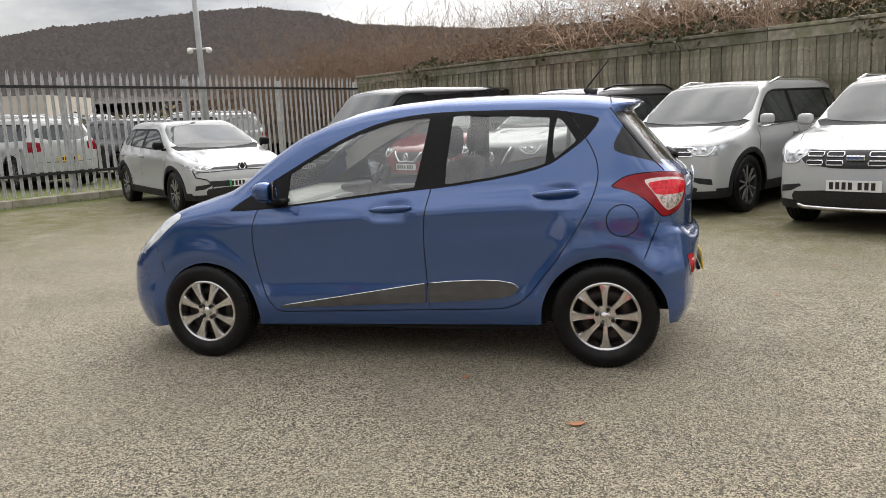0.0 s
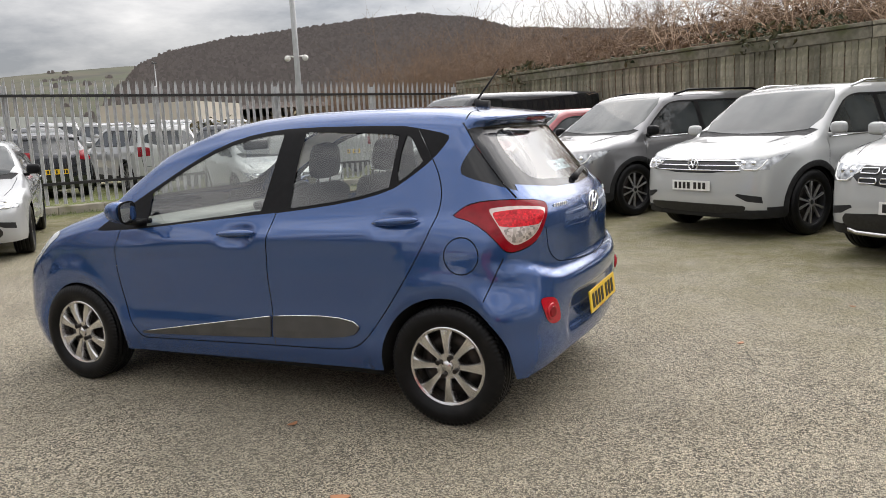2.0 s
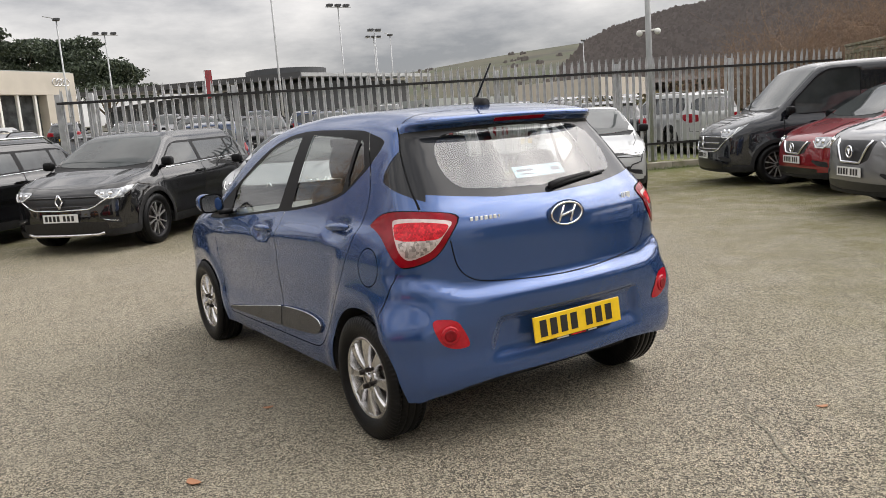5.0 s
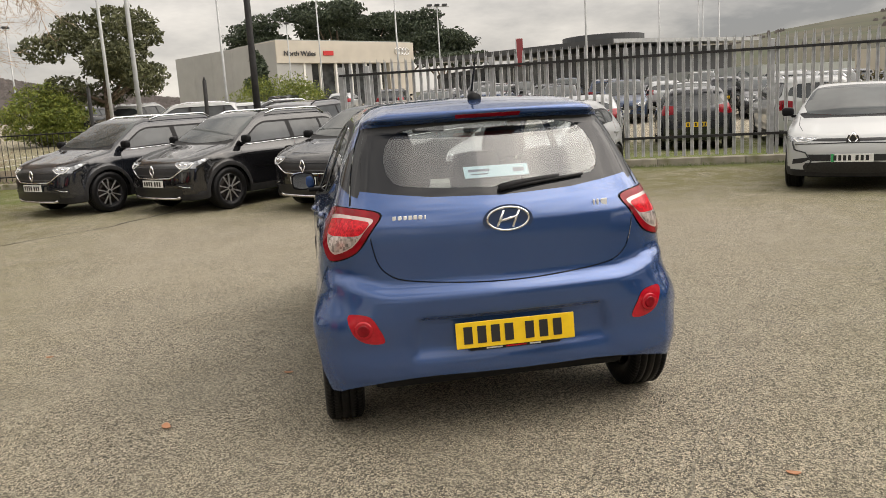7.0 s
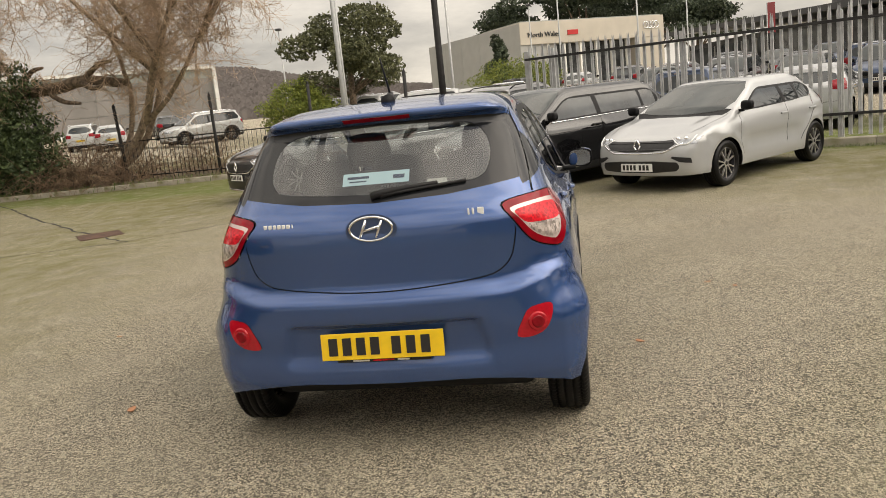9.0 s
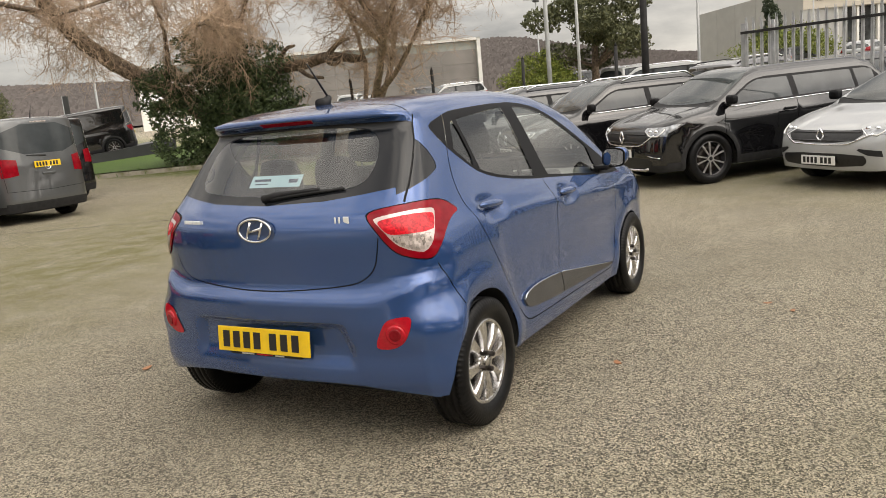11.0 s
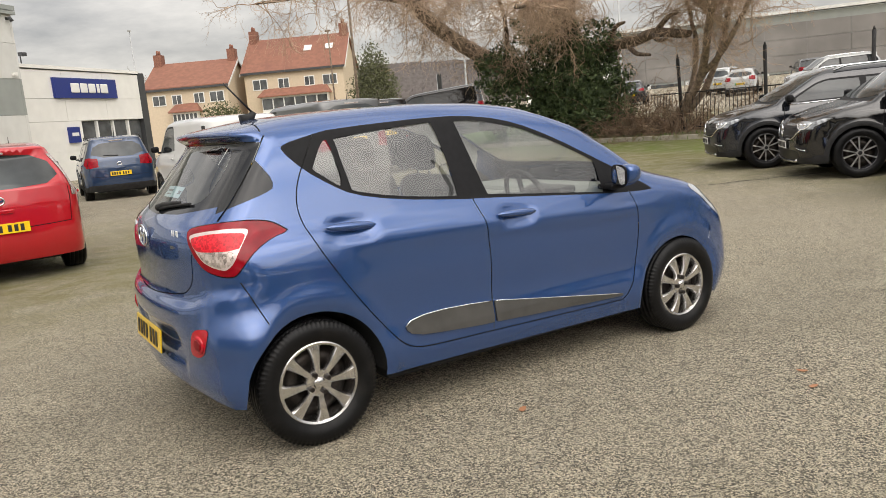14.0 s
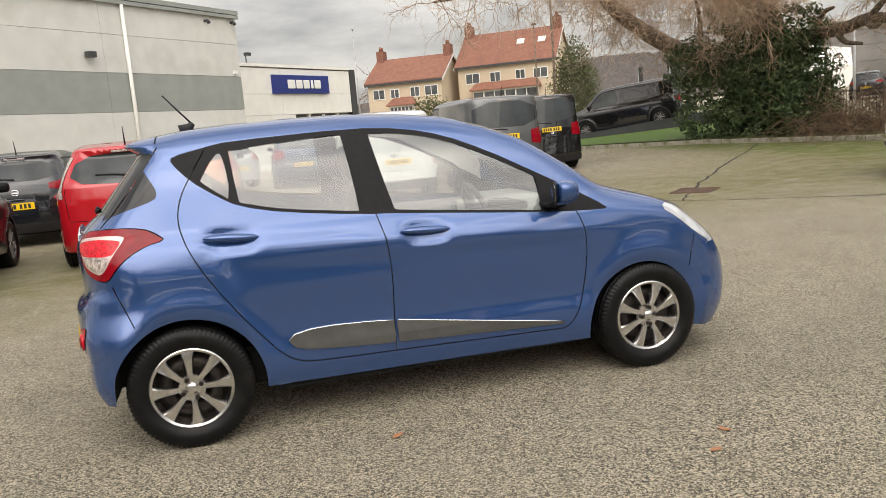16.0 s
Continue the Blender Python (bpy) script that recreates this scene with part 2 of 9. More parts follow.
def box(bm, x0, x1, y0, y1, z0, z1, bevel=0.0, seg=2, m=None):
    r = bmesh.ops.create_cube(bm, size=1.0)["verts"]
    for v in r:
        v.co = Vector(((x0 + x1) / 2 + v.co.x * (x1 - x0), (y0 + y1) / 2 + v.co.y * (y1 - y0), (z0 + z1) / 2 + v.co.z * (z1 - z0)))
    if bevel:
        es = list({e for v in r for e in v.link_edges})
        r = bmesh.ops.bevel(bm, geom=es, offset=bevel, segments=seg, affect="EDGES", profile=0.5)["verts"]
    if m is not None:
        bmesh.ops.transform(bm, matrix=m, verts=list(r))
    return r


def tube(bm, pts, r0, r1=None, n=8, cap=True):
    """A tapered tube along points."""
    pts = [Vector(p) for p in pts]
    r1 = r0 if r1 is None else r1
    rings, last = [], None
    for i, p in enumerate(pts):
        d = (pts[min(i + 1, len(pts) - 1)] - pts[max(i - 1, 0)]).normalized()
        a = d.orthogonal().normalized() if last is None else (last - d * last.dot(d)).normalized()
        last = a
        b, r = d.cross(a), r0 + (r1 - r0) * i / max(1, len(pts) - 1)
        rings.append([bm.verts.new(p + r * (math.cos(2 * math.pi * k / n) * a + math.sin(2 * math.pi * k / n) * b)) for k in range(n)])
    for u, v in zip(rings, rings[1:]):
        for k in range(n):
            bm.faces.new((u[k], u[(k + 1) % n], v[(k + 1) % n], v[k]))
    if cap:
        bm.faces.new(rings[0][::-1])
        bm.faces.new(rings[-1])
    for f in bm.faces:
        f.smooth = True


def lathe(profile, n=48, axis="y"):
    """Verts and faces of (radius, along) turned about an axis."""
    verts, faces = [], []
    for k in range(n):
        a = 2 * math.pi * k / n
        for r, s in profile:
            verts.append((r * math.cos(a), s, r * math.sin(a)) if axis == "y" else (r * math.cos(a), r * math.sin(a), s))
    p = len(profile)
    for k in range(n):
        for i in range(p - 1):
            q = (k + 1) % n
            faces.append((k * p + i, q * p + i, q * p + i + 1, k * p + i + 1))
    return verts, faces


def prism(bm, poly, h0, h1, m=None):
    """A plate with a 2D outline, from height h0 to h1."""
    a = [bm.verts.new((x, y, h0)) for x, y in poly]
    b = [bm.verts.new((x, y, h1)) for x, y in poly]
    n = len(poly)
    bm.faces.new(a[::-1])
    bm.faces.new(b)
    for i in range(n):
        bm.faces.new((a[i], a[(i + 1) % n], b[(i + 1) % n], b[i]))
    if m is not None:
        bmesh.ops.transform(bm, matrix=m, verts=a + b)
    return a + b


def arc(cx, cz, r, a0, a1, n):
    return [(cx + r * math.cos(radians(a0 + (a1 - a0) * i / n)), cz + r * math.sin(radians(a0 + (a1 - a0) * i / n))) for i in range(n + 1)]


def chaikin(p, times=2, closed=True):
    p = [np.array(q, float) for q in p]
    for _ in range(times):
        out, n = [] if closed else [p[0]], len(p)
        for i in range(n if closed else n - 1):
            a, b = p[i], p[(i + 1) % n]
            out += [0.75 * a + 0.25 * b, 0.25 * a + 0.75 * b]
        p = out if closed else out + [p[-1]]
    return [tuple(q) for q in p]


def dense(p, h, closed=True):
    out, n = [], len(p)
    for i in range(n if closed else n - 1):
        a, b = np.array(p[i], float), np.array(p[(i + 1) % n], float)
        k = max(1, int(math.ceil(np.linalg.norm(b - a) / h)))
        out += [tuple(a + (b - a) * j / k) for j in range(k)]
    return out if closed else out + [tuple(p[-1])]


def inside(poly, pts):
    x, y = pts[:, 0], pts[:, 1]
    poly = np.array(poly)
    ok = np.zeros(len(pts), bool)
    for (x0, y0), (x1, y1) in zip(poly, np.roll(poly, -1, 0)):
        if y0 != y1:
            ok ^= ((y0 > y) != (y1 > y)) & (x < (x1 - x0) * (y - y0) / (y1 - y0) + x0)
    return ok


def smax(a, b, k):
    h = np.maximum(k - np.abs(a - b), 0) / k
    return np.maximum(a, b) + h * h * k * 0.25


def curve_of(pts, s=0.03):
    """A smoothed profile as a function."""
    p = np.array(sorted(pts), float)
    g = np.arange(p[0, 0] - 0.3, p[-1, 0] + 0.3, 0.005)
    lo, hi = (p[1, 1] - p[0, 1]) / (p[1, 0] - p[0, 0]), (p[-1, 1] - p[-2, 1]) / (p[-1, 0] - p[-2, 0])
    v = np.interp(g, p[:, 0], p[:, 1]) + lo * np.minimum(g - p[0, 0], 0) + hi * np.maximum(g - p[-1, 0], 0)
    n = max(1, int(3 * s / 0.005))
    w = np.exp(-0.5 * (np.arange(-n, n + 1) * 0.005 / s) ** 2)
    v = np.convolve(np.pad(v, n, "edge"), w / w.sum(), "valid")
    return lambda t: np.interp(t, g, v)


class Shell:
    """A car body as a rounded meeting of its side, top, tail and nose surfaces. The nose points to -x."""

    def __init__(s, top, wide, plan, tail, nose, crown=0.07, arches=(), k=(0.1, 0.1, 0.03), bow=(0.18, 0.5), flare=0.016, tail_x=0.7, nose_x=-0.9, cheek=0.0, dents=(), lines=None):
        s.t, s.w, s.p, s.r, s.f = curve_of(top), curve_of(wide, 0.022), curve_of(plan, 0.06), curve_of(tail, 0.012), curve_of(nose, 0.03)
        s.crown, s.arches, s.k, s.bow, s.flare, s.tx, s.nx, s.cheek, s.dents, s.lines = crown, arches, k, bow, flare, tail_x, nose_x, cheek, dents, lines

    def f_(s, x, y, z):
        y = np.abs(y)
        w = s.w(z) - s.p(x)
        for ax, az, ar in s.arches:
            w = w + s.flare * np.exp(-((np.hypot(x - ax, z - az) - ar) / 0.06) ** 2) * (z < az + 0.5)
        b = s.bow[0] * y**2 + s.bow[1] * y**6
        zt = z
        if s.cheek:
            # fuller bumper corners, a shoulder crease, handle dents, a bumper ledge that climbs to the lamps, and the plate's pocket
            u, v = np.clip((x - 1.26) / 0.26, 0, 1), np.clip((0.72 - z) / 0.22, 0, 1)
            u, v = u * u * (3 - 2 * u) * v * v * (3 - 2 * v), np.clip((y - 0.48) / 0.28, 0, 1)
            w = w + s.cheek * u
            b = b - 0.8 * s.cheek * u * np.clip(y / 0.75, 0, 1) ** 4
            zt = z - 0.055 * v * v * (3 - 2 * v) * np.exp(-(((z - 0.745) / 0.10) ** 2))
            d = (z - 0.868 - 0.068 * x) / 0.034
            w = w + 0.0085 * np.exp(-np.where(d > 0, d * 1.3, d * 0.75) ** 2) * np.clip((x + 1.15) / 0.4, 0, 1) * np.clip((1.42 - x) / 0.3, 0, 1)
            for dx, dz in s.dents:
                w = w - 0.022 * np.exp(-(((x - dx) / 0.108) ** 4) - ((z - dz + 0.008 - (x - dx) * 0.06) / 0.040) ** 4)
            # the doors' hollow between the shoulder and the mouldings, closed by the swell over the rear wheel
            q = 1 / (1 + np.exp(-np.stack([(0.90 + 0.30 * (z - 0.6) - x) / 0.022, (0.795 + 0.055 * x - z) / 0.016, (z - 0.47 - 0.05 * x) / 0.030, (x + 0.80) / 0.05])))
            w = w - 0.013 * q.prod(0)
            g = [1 / (1 + np.exp(-q)) for q in ((0.425 - y - 0.25 * (z - 0.48)) / 0.010, (0.572 - z) / 0.005, (z - 0.400) / 0.020)]
            b = b + 0.024 * g[0] * g[1] * g[2] * (x > 0)
        sunk = 0.0
        if s.lines:
            # a shoulder line, hollow lower doors and a bonnet that lies lower between its two creases
            zs, xf, xc, af, ar = s.lines
            sig = lambda v: 1 / (1 + np.exp(-np.clip(v, -40, 40)))  # noqa: E731
            d = (z - zs - 0.012 * (x - xf)) / 0.045
            w = w + 0.014 * np.exp(-np.where(d > 0, d * 1.5, d * 0.7) ** 2) * sig((x - xf - 0.45) / 0.08)
            w = w - 0.020 * sig((0.66 - z) / 0.02) * sig((z - 0.45) / 0.03) * sig((x - af - 0.52) / 0.05) * sig((ar - 0.52 - x) / 0.05)
            sunk = 0.017 * sig((0.44 + 0.10 * (x - xf) - y) / 0.018) * sig((xc - x) / 0.05) * sig((x - xf - 0.12) / 0.05)
        side, top, tail, nose = y - w, z - s.t(x) + sunk + s.crown * y**2, x - s.r(zt) + b, -x - s.f(z) + b
        ends, skin = np.maximum(tail, nose), smax(side, top, s.k[1])
        w = np.clip((top - side) / 0.1 + 0.5, 0, 1)
        return smax(skin, ends, s.k[0] + (np.where(x > 0.3, s.k[2], 0.12) - s.k[0]) * w)

    def solve(s, o, d, hi):
        """The distance from o along d to the surface."""
        lo, hi = np.zeros(len(o)), np.full(len(o), float(hi))
        for _ in range(34):
            m = (lo + hi) / 2
            p = o + d * m[:, None]
            inn = s.f_(p[:, 0], p[:, 1], p[:, 2]) < 0
            lo, hi = np.where(inn, m, lo), np.where(inn, hi, m)
        return o + d * lo[:, None]

    def normal(s, p):
        e = 0.004
        g = [s.f_(*(p + e * v).T) - s.f_(*(p - e * v).T) for v in np.eye(3)]
        g = np.stack(g, 1)
        return g / (np.linalg.norm(g, axis=1)[:, None] + 1e-9)

    def lift(s, kind, q, sign=1):
        """Places on the surface for points of a patch's flat domain."""
        q = np.array(q, float).reshape(-1, 2)
        z, n = np.zeros(len(q)), len(q)
        if kind == "side":
            return s.solve(np.stack([q[:, 0], z, q[:, 1]], 1), np.tile([0.0, sign, 0.0], (n, 1)), 1.5)
        if kind == "top":
            t = s.t(q[:, 0]) - s.crown * q[:, 1] ** 2 + 0.006
            h, found = t - 0.30, np.zeros(n, bool)
            for i in range(100):
                m = ~found & (s.f_(q[:, 0], q[:, 1], t - 0.003 * i) < 0)
                h[m], found = (t - 0.003 * i)[m], found | m
            return s.solve(np.stack([q[:, 0], q[:, 1], h], 1), np.tile([0.0, 0.0, 1.0], (n, 1)), 0.01)
        o, u = (s.tx, 1) if kind == "tail" else (s.nx, -1)
        return s.solve(np.stack([z + o, z, q[:, 1]], 1), np.stack([u * np.cos(q[:, 0]), np.sin(q[:, 0]), z], 1), 3.0)

    def drop(s, kind, p):
        """The flat domain's points of places on the surface."""
        p = np.array(p, float).reshape(-1, 3)
        if kind == "side":
            return p[:, [0, 2]]
        if kind == "top":
            return p[:, :2]
        o, u = (s.tx, 1) if kind == "tail" else (s.nx, -1)
        return np.stack([np.arctan2(p[:, 1], u * (p[:, 0] - o)), p[:, 2]], 1)

    def end_yz(s, kind, yz):
        """Domain points of the tail or nose for (y, z) as seen from behind or ahead."""
        q = np.array(yz, float).reshape(-1, 2)
        o, u = (s.tx, 1) if kind == "tail" else (s.nx, -1)
        p = s.solve(np.stack([np.full(len(q), o), q[:, 0], q[:, 1]], 1), np.tile([u, 0.0, 0.0], (len(q), 1)), 3.0)
        return [tuple(v) for v in s.drop(kind, p)]


class Skin:
    """Cuts a shell's patches along outlines and gathers the pieces by region."""

    def __init__(s, shell):
        s.shell, s.got, s.off = shell, {}, {}

    def cut(s, kind, outline, regions, seams=(), h=0.05, sign=1, gap=0.007):
        """regions: (name, polygon), later ones win. seams: open lines that become a sunk gap."""
        pts, edges = [], []

        def line(p, closed):
            a = len(pts)
            pts.extend(p)
            edges.extend((a + i, a + i + 1) for i in range(len(p) - 1))
            if closed:
                edges.append((a + len(p) - 1, a))

        outline = list(map(tuple, outline))
        line(outline, True)
        polys = [(n, dense(p, h)) for n, p in regions]
        for n, p in polys:
            line(p, True)
        strips = []
        for p in seams:
            p = np.array(dense(p, h, False))
            t = np.gradient(p, axis=0)
            nrm = np.stack([-t[:, 1], t[:, 0]], 1) / (np.linalg.norm(t, axis=1)[:, None] + 1e-9)
            strip = [tuple(v) for v in p + nrm * gap / 2] + [tuple(v) for v in (p - nrm * gap / 2)[::-1]]
            strips.append(strip)
            line(strip, True)
        o = np.array(outline)
        gx, gy = np.meshgrid(np.arange(o[:, 0].min(), o[:, 0].max(), h), np.arange(o[:, 1].min(), o[:, 1].max(), h))
        grid = np.stack([gx.ravel(), gy.ravel()], 1)
        grid = grid[inside(outline, grid)]
        pts.extend(map(tuple, grid))
        v, _, f, *_ = delaunay_2d_cdt([Vector(p) for p in pts], edges, [], 0, 1e-6)
        v, f = np.array([tuple(p) for p in v]), np.array([tuple(t) for t in f if len(t) == 3])
        c = v[f].mean(1)
        keep = inside(outline, c)
        f, c = f[keep], c[keep]
        name = np.full(len(f), "body", object)
        for n, p in polys:
            name[inside(p, c)] = n
        for p in strips:
            name[inside(p, c)] = "seal"
        p3 = s.shell.lift(kind, v, sign)
        n3 = s.shell.normal(p3)
        t = p3[f]
        turn = np.cross(t[:, 1] - t[:, 0], t[:, 2] - t[:, 0])
        flip = (turn * n3[f].mean(1)).sum(1) < 0
        f[flip] = f[flip][:, ::-1]
        for n in set(name):
            s.got.setdefault(n, []).append((p3, n3, f[name == n]))

    def mesh(s, name, off=0.0, side=None):
        """The mesh of a region, moved by off along its normals; side -1 or 1 keeps one side of the car."""
        vs, ns, fs, a = [], [], [], 0
        for p3, n3, f in s.got.get(name, ()):
            if side:
                f = f[p3[f][:, :, 1].mean(1) * side > 0]
            if not len(f):
                continue
            used, inv = np.unique(f, return_inverse=True)
            vs.append(p3[used] + off * n3[used])
            ns.append(n3[used])
            fs += [tuple(int(i) + a for i in t) for t in inv.reshape(-1, 3)]
            a += len(used)
        if not fs:
            return None
        return mesh_of(name, np.concatenate(vs), fs, np.concatenate(ns))


def raised(shell, kind, poly, off, sign=1, h=0.04, name="trim"):
    """A plate that stands off proud of the shell, with closed edges."""
    sk = Skin(shell)
    sk.cut(kind, dense(poly, h), [], h=h, sign=sign)
    p3, n3, f = sk.got["body"][0]
    n = len(dense(poly, h))
    rim = list(range(n))
    verts = np.concatenate([p3 + off * n3, p3[rim] - 0.004 * n3[rim]])
    faces = [tuple(int(i) for i in t) for t in f]
    faces += [(rim[i], rim[(i + 1) % n], len(p3) + (i + 1) % n, len(p3) + i) for i in range(n)]
    used = sorted({i for t in faces for i in t})
    at = {u: i for i, u in enumerate(used)}
    me = mesh_of(name, verts[used], [tuple(at[i] for i in t) for t in faces])
    bm = bmesh.new()
    bm.from_mesh(me)
    bmesh.ops.recalc_face_normals(bm, faces=bm.faces)
    bm.to_mesh(me)
    bm.free()
    me.polygons.foreach_set("use_smooth", [False] * len(me.polygons))
    return me


# ---- car parts shared by all cars ----
def wheel_meshes(r, w, rim_r, spokes, split, key):
    """Tyre, rim, cap, nuts and disc, with the outer face at +y and the wheel's middle plane at y = 0."""
    h = w / 2
    pr = [(rim_r * 0.98, -h * 0.8), (rim_r + 0.02, -h), (r - 0.04, -h * 1.05), (r - 0.012, -h * 0.93)]
    for g in (-0.62, -0.22, 0.22, 0.62):
        c = g * h
        pr += [(r, c - 0.016), (r, c - 0.005), (r - 0.008, c - 0.004), (r - 0.008, c + 0.004), (r, c + 0.005), (r, c + 0.016)]
    pr += [(r - 0.012, h * 0.93), (r - 0.03, h * 1.03), (r - 0.055, h * 1.06), (rim_r + 0.03, h * 1.02), (rim_r + 0.008, h * 0.92), (rim_r - 0.002, h * 0.80)]
    v, fc = lathe(pr, 64 if split else 240)
    if not split:
        # cross grooves on the tread's shoulders
        for i, (x, y, z) in enumerate(v):
            q = math.hypot(x, z)
            if q > r - 0.026 and abs(y) > 0.45 * h and int(round((math.atan2(z, x) / (2 * math.pi) + 1) * 240)) % 3 == 0:
                u = (q - 0.0065) / q
                v[i] = (x * u, y, z * u)
    tyre = mesh_of("tyre", v, fc)
    f = h * 0.86
    v, fc = lathe([(rim_r, -h * 0.8), (rim_r - 0.012, -h * 0.7), (rim_r - 0.03, -0.02), (rim_r - 0.026, f - 0.045), (rim_r - 0.014, f - 0.004), (rim_r - 0.004, f), (rim_r + 0.004, f - 0.004), (rim_r + 0.004, f - 0.03)], 64)
    bm = bmesh.new()
    bm.from_mesh(mesh_of("rim", v, fc))
    spoke = None
    if split:
        star = []
        for s in range(spokes):
            for u in (-1, 1):
                c0, c1 = 2 * math.pi * (s + 0.5) / spokes + u * 0.17, 2 * math.pi * (s + 0.5) / spokes + u * 0.26
                for q, c, dd in ((0.05, c0, -0.14), (rim_r - 0.01, c1, -0.052), (rim_r - 0.01, c1, 0.052), (0.05, c0, 0.14)):
                    star.append((q * math.cos(c + dd), q * math.sin(c + dd)))
        sb = bmesh.new()
        prism(sb, star, 0.0, 0.02, Matrix(((1, 0, 0, 0), (0, 0, 1, f - 0.024), (0, 1, 0, 0), (0, 0, 0, 1))))
        bmesh.ops.recalc_face_normals(sb, faces=sb.faces)
        spoke = bpy.data.meshes.new("spoke")
        sb.to_mesh(spoke)
        sb.free()
        spoke.materials.append(M["cut_alloy" if key == "alloy" else key])
    else:
        sb = bmesh.new()
        sec = []
        for k in range(6):
            q = k / 5
            rr, ww = 0.040 + (rim_r - 0.050) * q, 0.0150 + 0.0205 * q ** 2.2
            yy = f - 0.014 + 0.008 * math.sin(math.pi * q) + 0.004 * q
            sec.append([sb.verts.new((rr, yy + dy, dx)) for dx, dy in ((-ww, -0.034), (-ww, -0.007), (-ww * 0.72, 0.003), (0, 0.0005), (ww * 0.72, 0.003), (ww, -0.007), (ww, -0.034))])
        for p, q in zip(sec, sec[1:]):
            for k in range(6):
                sb.faces.new((p[k], q[k], q[k + 1], p[k + 1]))
        bmesh.ops.recalc_face_normals(sb, faces=sb.faces)
        spoke = bpy.data.meshes.new("spoke")
        sb.to_mesh(spoke)
        sb.free()
        spoke.polygons.foreach_set("use_smooth", [True] * len(spoke.polygons))
        spoke.set_sharp_from_angle(angle=radians(40))
        spoke.materials.append(M[key])
    v, fc = lathe([(0.0005, f - 0.008), (0.060, f - 0.010), (0.066, f - 0.02), (0.066, f - 0.045)], 32)
    hubm = mesh_of("hub", v, fc)
    bm.from_mesh(hubm)
    bmesh.ops.recalc_face_normals(bm, faces=bm.faces)
    rim = bpy.data.meshes.new("rim")
    bm.to_mesh(rim)
    bm.free()
    rim.polygons.foreach_set("use_smooth", [True] * len(rim.polygons))
    rim.set_sharp_from_angle(angle=radians(32))
    v, fc = lathe([(0.0005, f + 0.002), (0.024, f + 0.001), (0.028, f - 0.004), (0.028, f - 0.02)], 24)
    cap = mesh_of("cap", v, fc)
    bm = bmesh.new()
    bmesh.ops.create_cone(bm, segments=8, radius1=0.0125, radius2=0.0115, depth=0.022, cap_ends=True, matrix=Matrix.Translation((0.046, f - 0.002, 0)) @ pose(0, 0, 0, -90, 0, 0))
    nuts = bpy.data.meshes.new("nuts")
    bm.to_mesh(nuts)
    bm.free()
    v, fc = lathe([(0.0005, f - 0.07), (rim_r * 0.45, f - 0.07), (rim_r * 0.46, f - 0.055), (rim_r * 0.74, f - 0.055), (rim_r * 0.75, f - 0.075), (rim_r * 0.96, f - 0.085)], 40)
    disc = mesh_of("disc", v, fc)
    # nuts take the disc's dark colour, as the shade of their pockets
    for me, k in ((tyre, "tyre"), (rim, "dark_alloy" if split else key), (cap, "plastic" if split else key), (nuts, "disc"), (disc, "disc")):
        me.materials.append(M[k])
    return tyre, rim, cap, nuts, disc, spoke, 1 if split else spokes


def add_wheels(car, meshes, places, r):
    tyre, rim, cap, nuts, disc, spoke, count = meshes
    for i, (x, y) in enumerate(places):
        s = 1 if y > 0 else -1
        wheel = put("wheel", rim, None, car, m=pose(x, y, r, 0, 23 * i, 0 if s > 0 else 180))
        put("tyre", tyre, None, wheel)
        put("centre_cap", cap, None, wheel)
        put("brake_disc", disc, None, wheel)
        if spoke:
            for k in range(count):
                put("spoke" if count > 1 else "spoke_star", spoke, None, wheel, m=pose(0, 0, 0, 0, 360 * (k + 0.5) / count, 0))
            for k in range(4 if count > 1 else 0):
                put("wheel_nut", nuts, None, wheel, m=pose(0, 0, 0, 0, 45 + 90 * k, 0))


def number_plate(parent, m, key, w=0.52, h=0.111, band=False):
    """A plate whose characters are plain bars, facing +y of m's frame."""
    bm = bmesh.new()
    box(bm, -w / 2, w / 2, -0.004, 0.004, -h / 2, h / 2, 0.0015, 1)
    plate = put("number_plate", bm, M[key], parent, "yellow rear number plate" if key == "plate_y" else "white front number plate", m)
    x, step = -w * 0.40, w * 0.107
    for i in range(8):
        if i != 4:
            bm = bmesh.new()
            box(bm, -x - 0.019, -x + 0.019, 0.0045, 0.0065, -h * 0.33, h * 0.33)
            put("character_bar", bm, M["ink"], plate)
        x += step * (0.72 if i in (3, 4) else 1.0) + (0.004 if i < 4 else 0.006)
    if band:
        bm = bmesh.new()
        box(bm, w / 2 - 0.045, w / 2 - 0.002, 0.0045, 0.006, -h / 2 + 0.002, h / 2 - 0.002)
        put("green_band", bm, M["green"], plate)
    return plate


def arch_liner(x, z, r, y0, y1):
    vs, fs = [], []
    a = arc(x, z, r, -3, 183, 20)
    for px, pz in a:
        vs += [(px, y0, pz), (px, y1, pz)]
    for i in range(len(a) - 1):
        fs.append((2 * i, 2 * i + 1, 2 * i + 3, 2 * i + 2))
    c = len(vs)
    vs.append((x, y1, z))
    fs += [(2 * i + 1, c, 2 * i + 3) for i in range(len(a) - 1)]
    return mesh_of("liner", vs, fs)


def pad(bm, x0, x1, y0, y1, z0, z1, bevel, rot=0):
    m = Matrix.Translation(((x0 + x1) / 2, (y0 + y1) / 2, (z0 + z1) / 2)) @ pose(0, 0, 0, 0, rot, 0)
    dx, dy, dz = (x1 - x0) / 2, (y1 - y0) / 2, (z1 - z0) / 2
    box(bm, -dx, dx, -dy, dy, -dz, dz, bevel, 3, m)


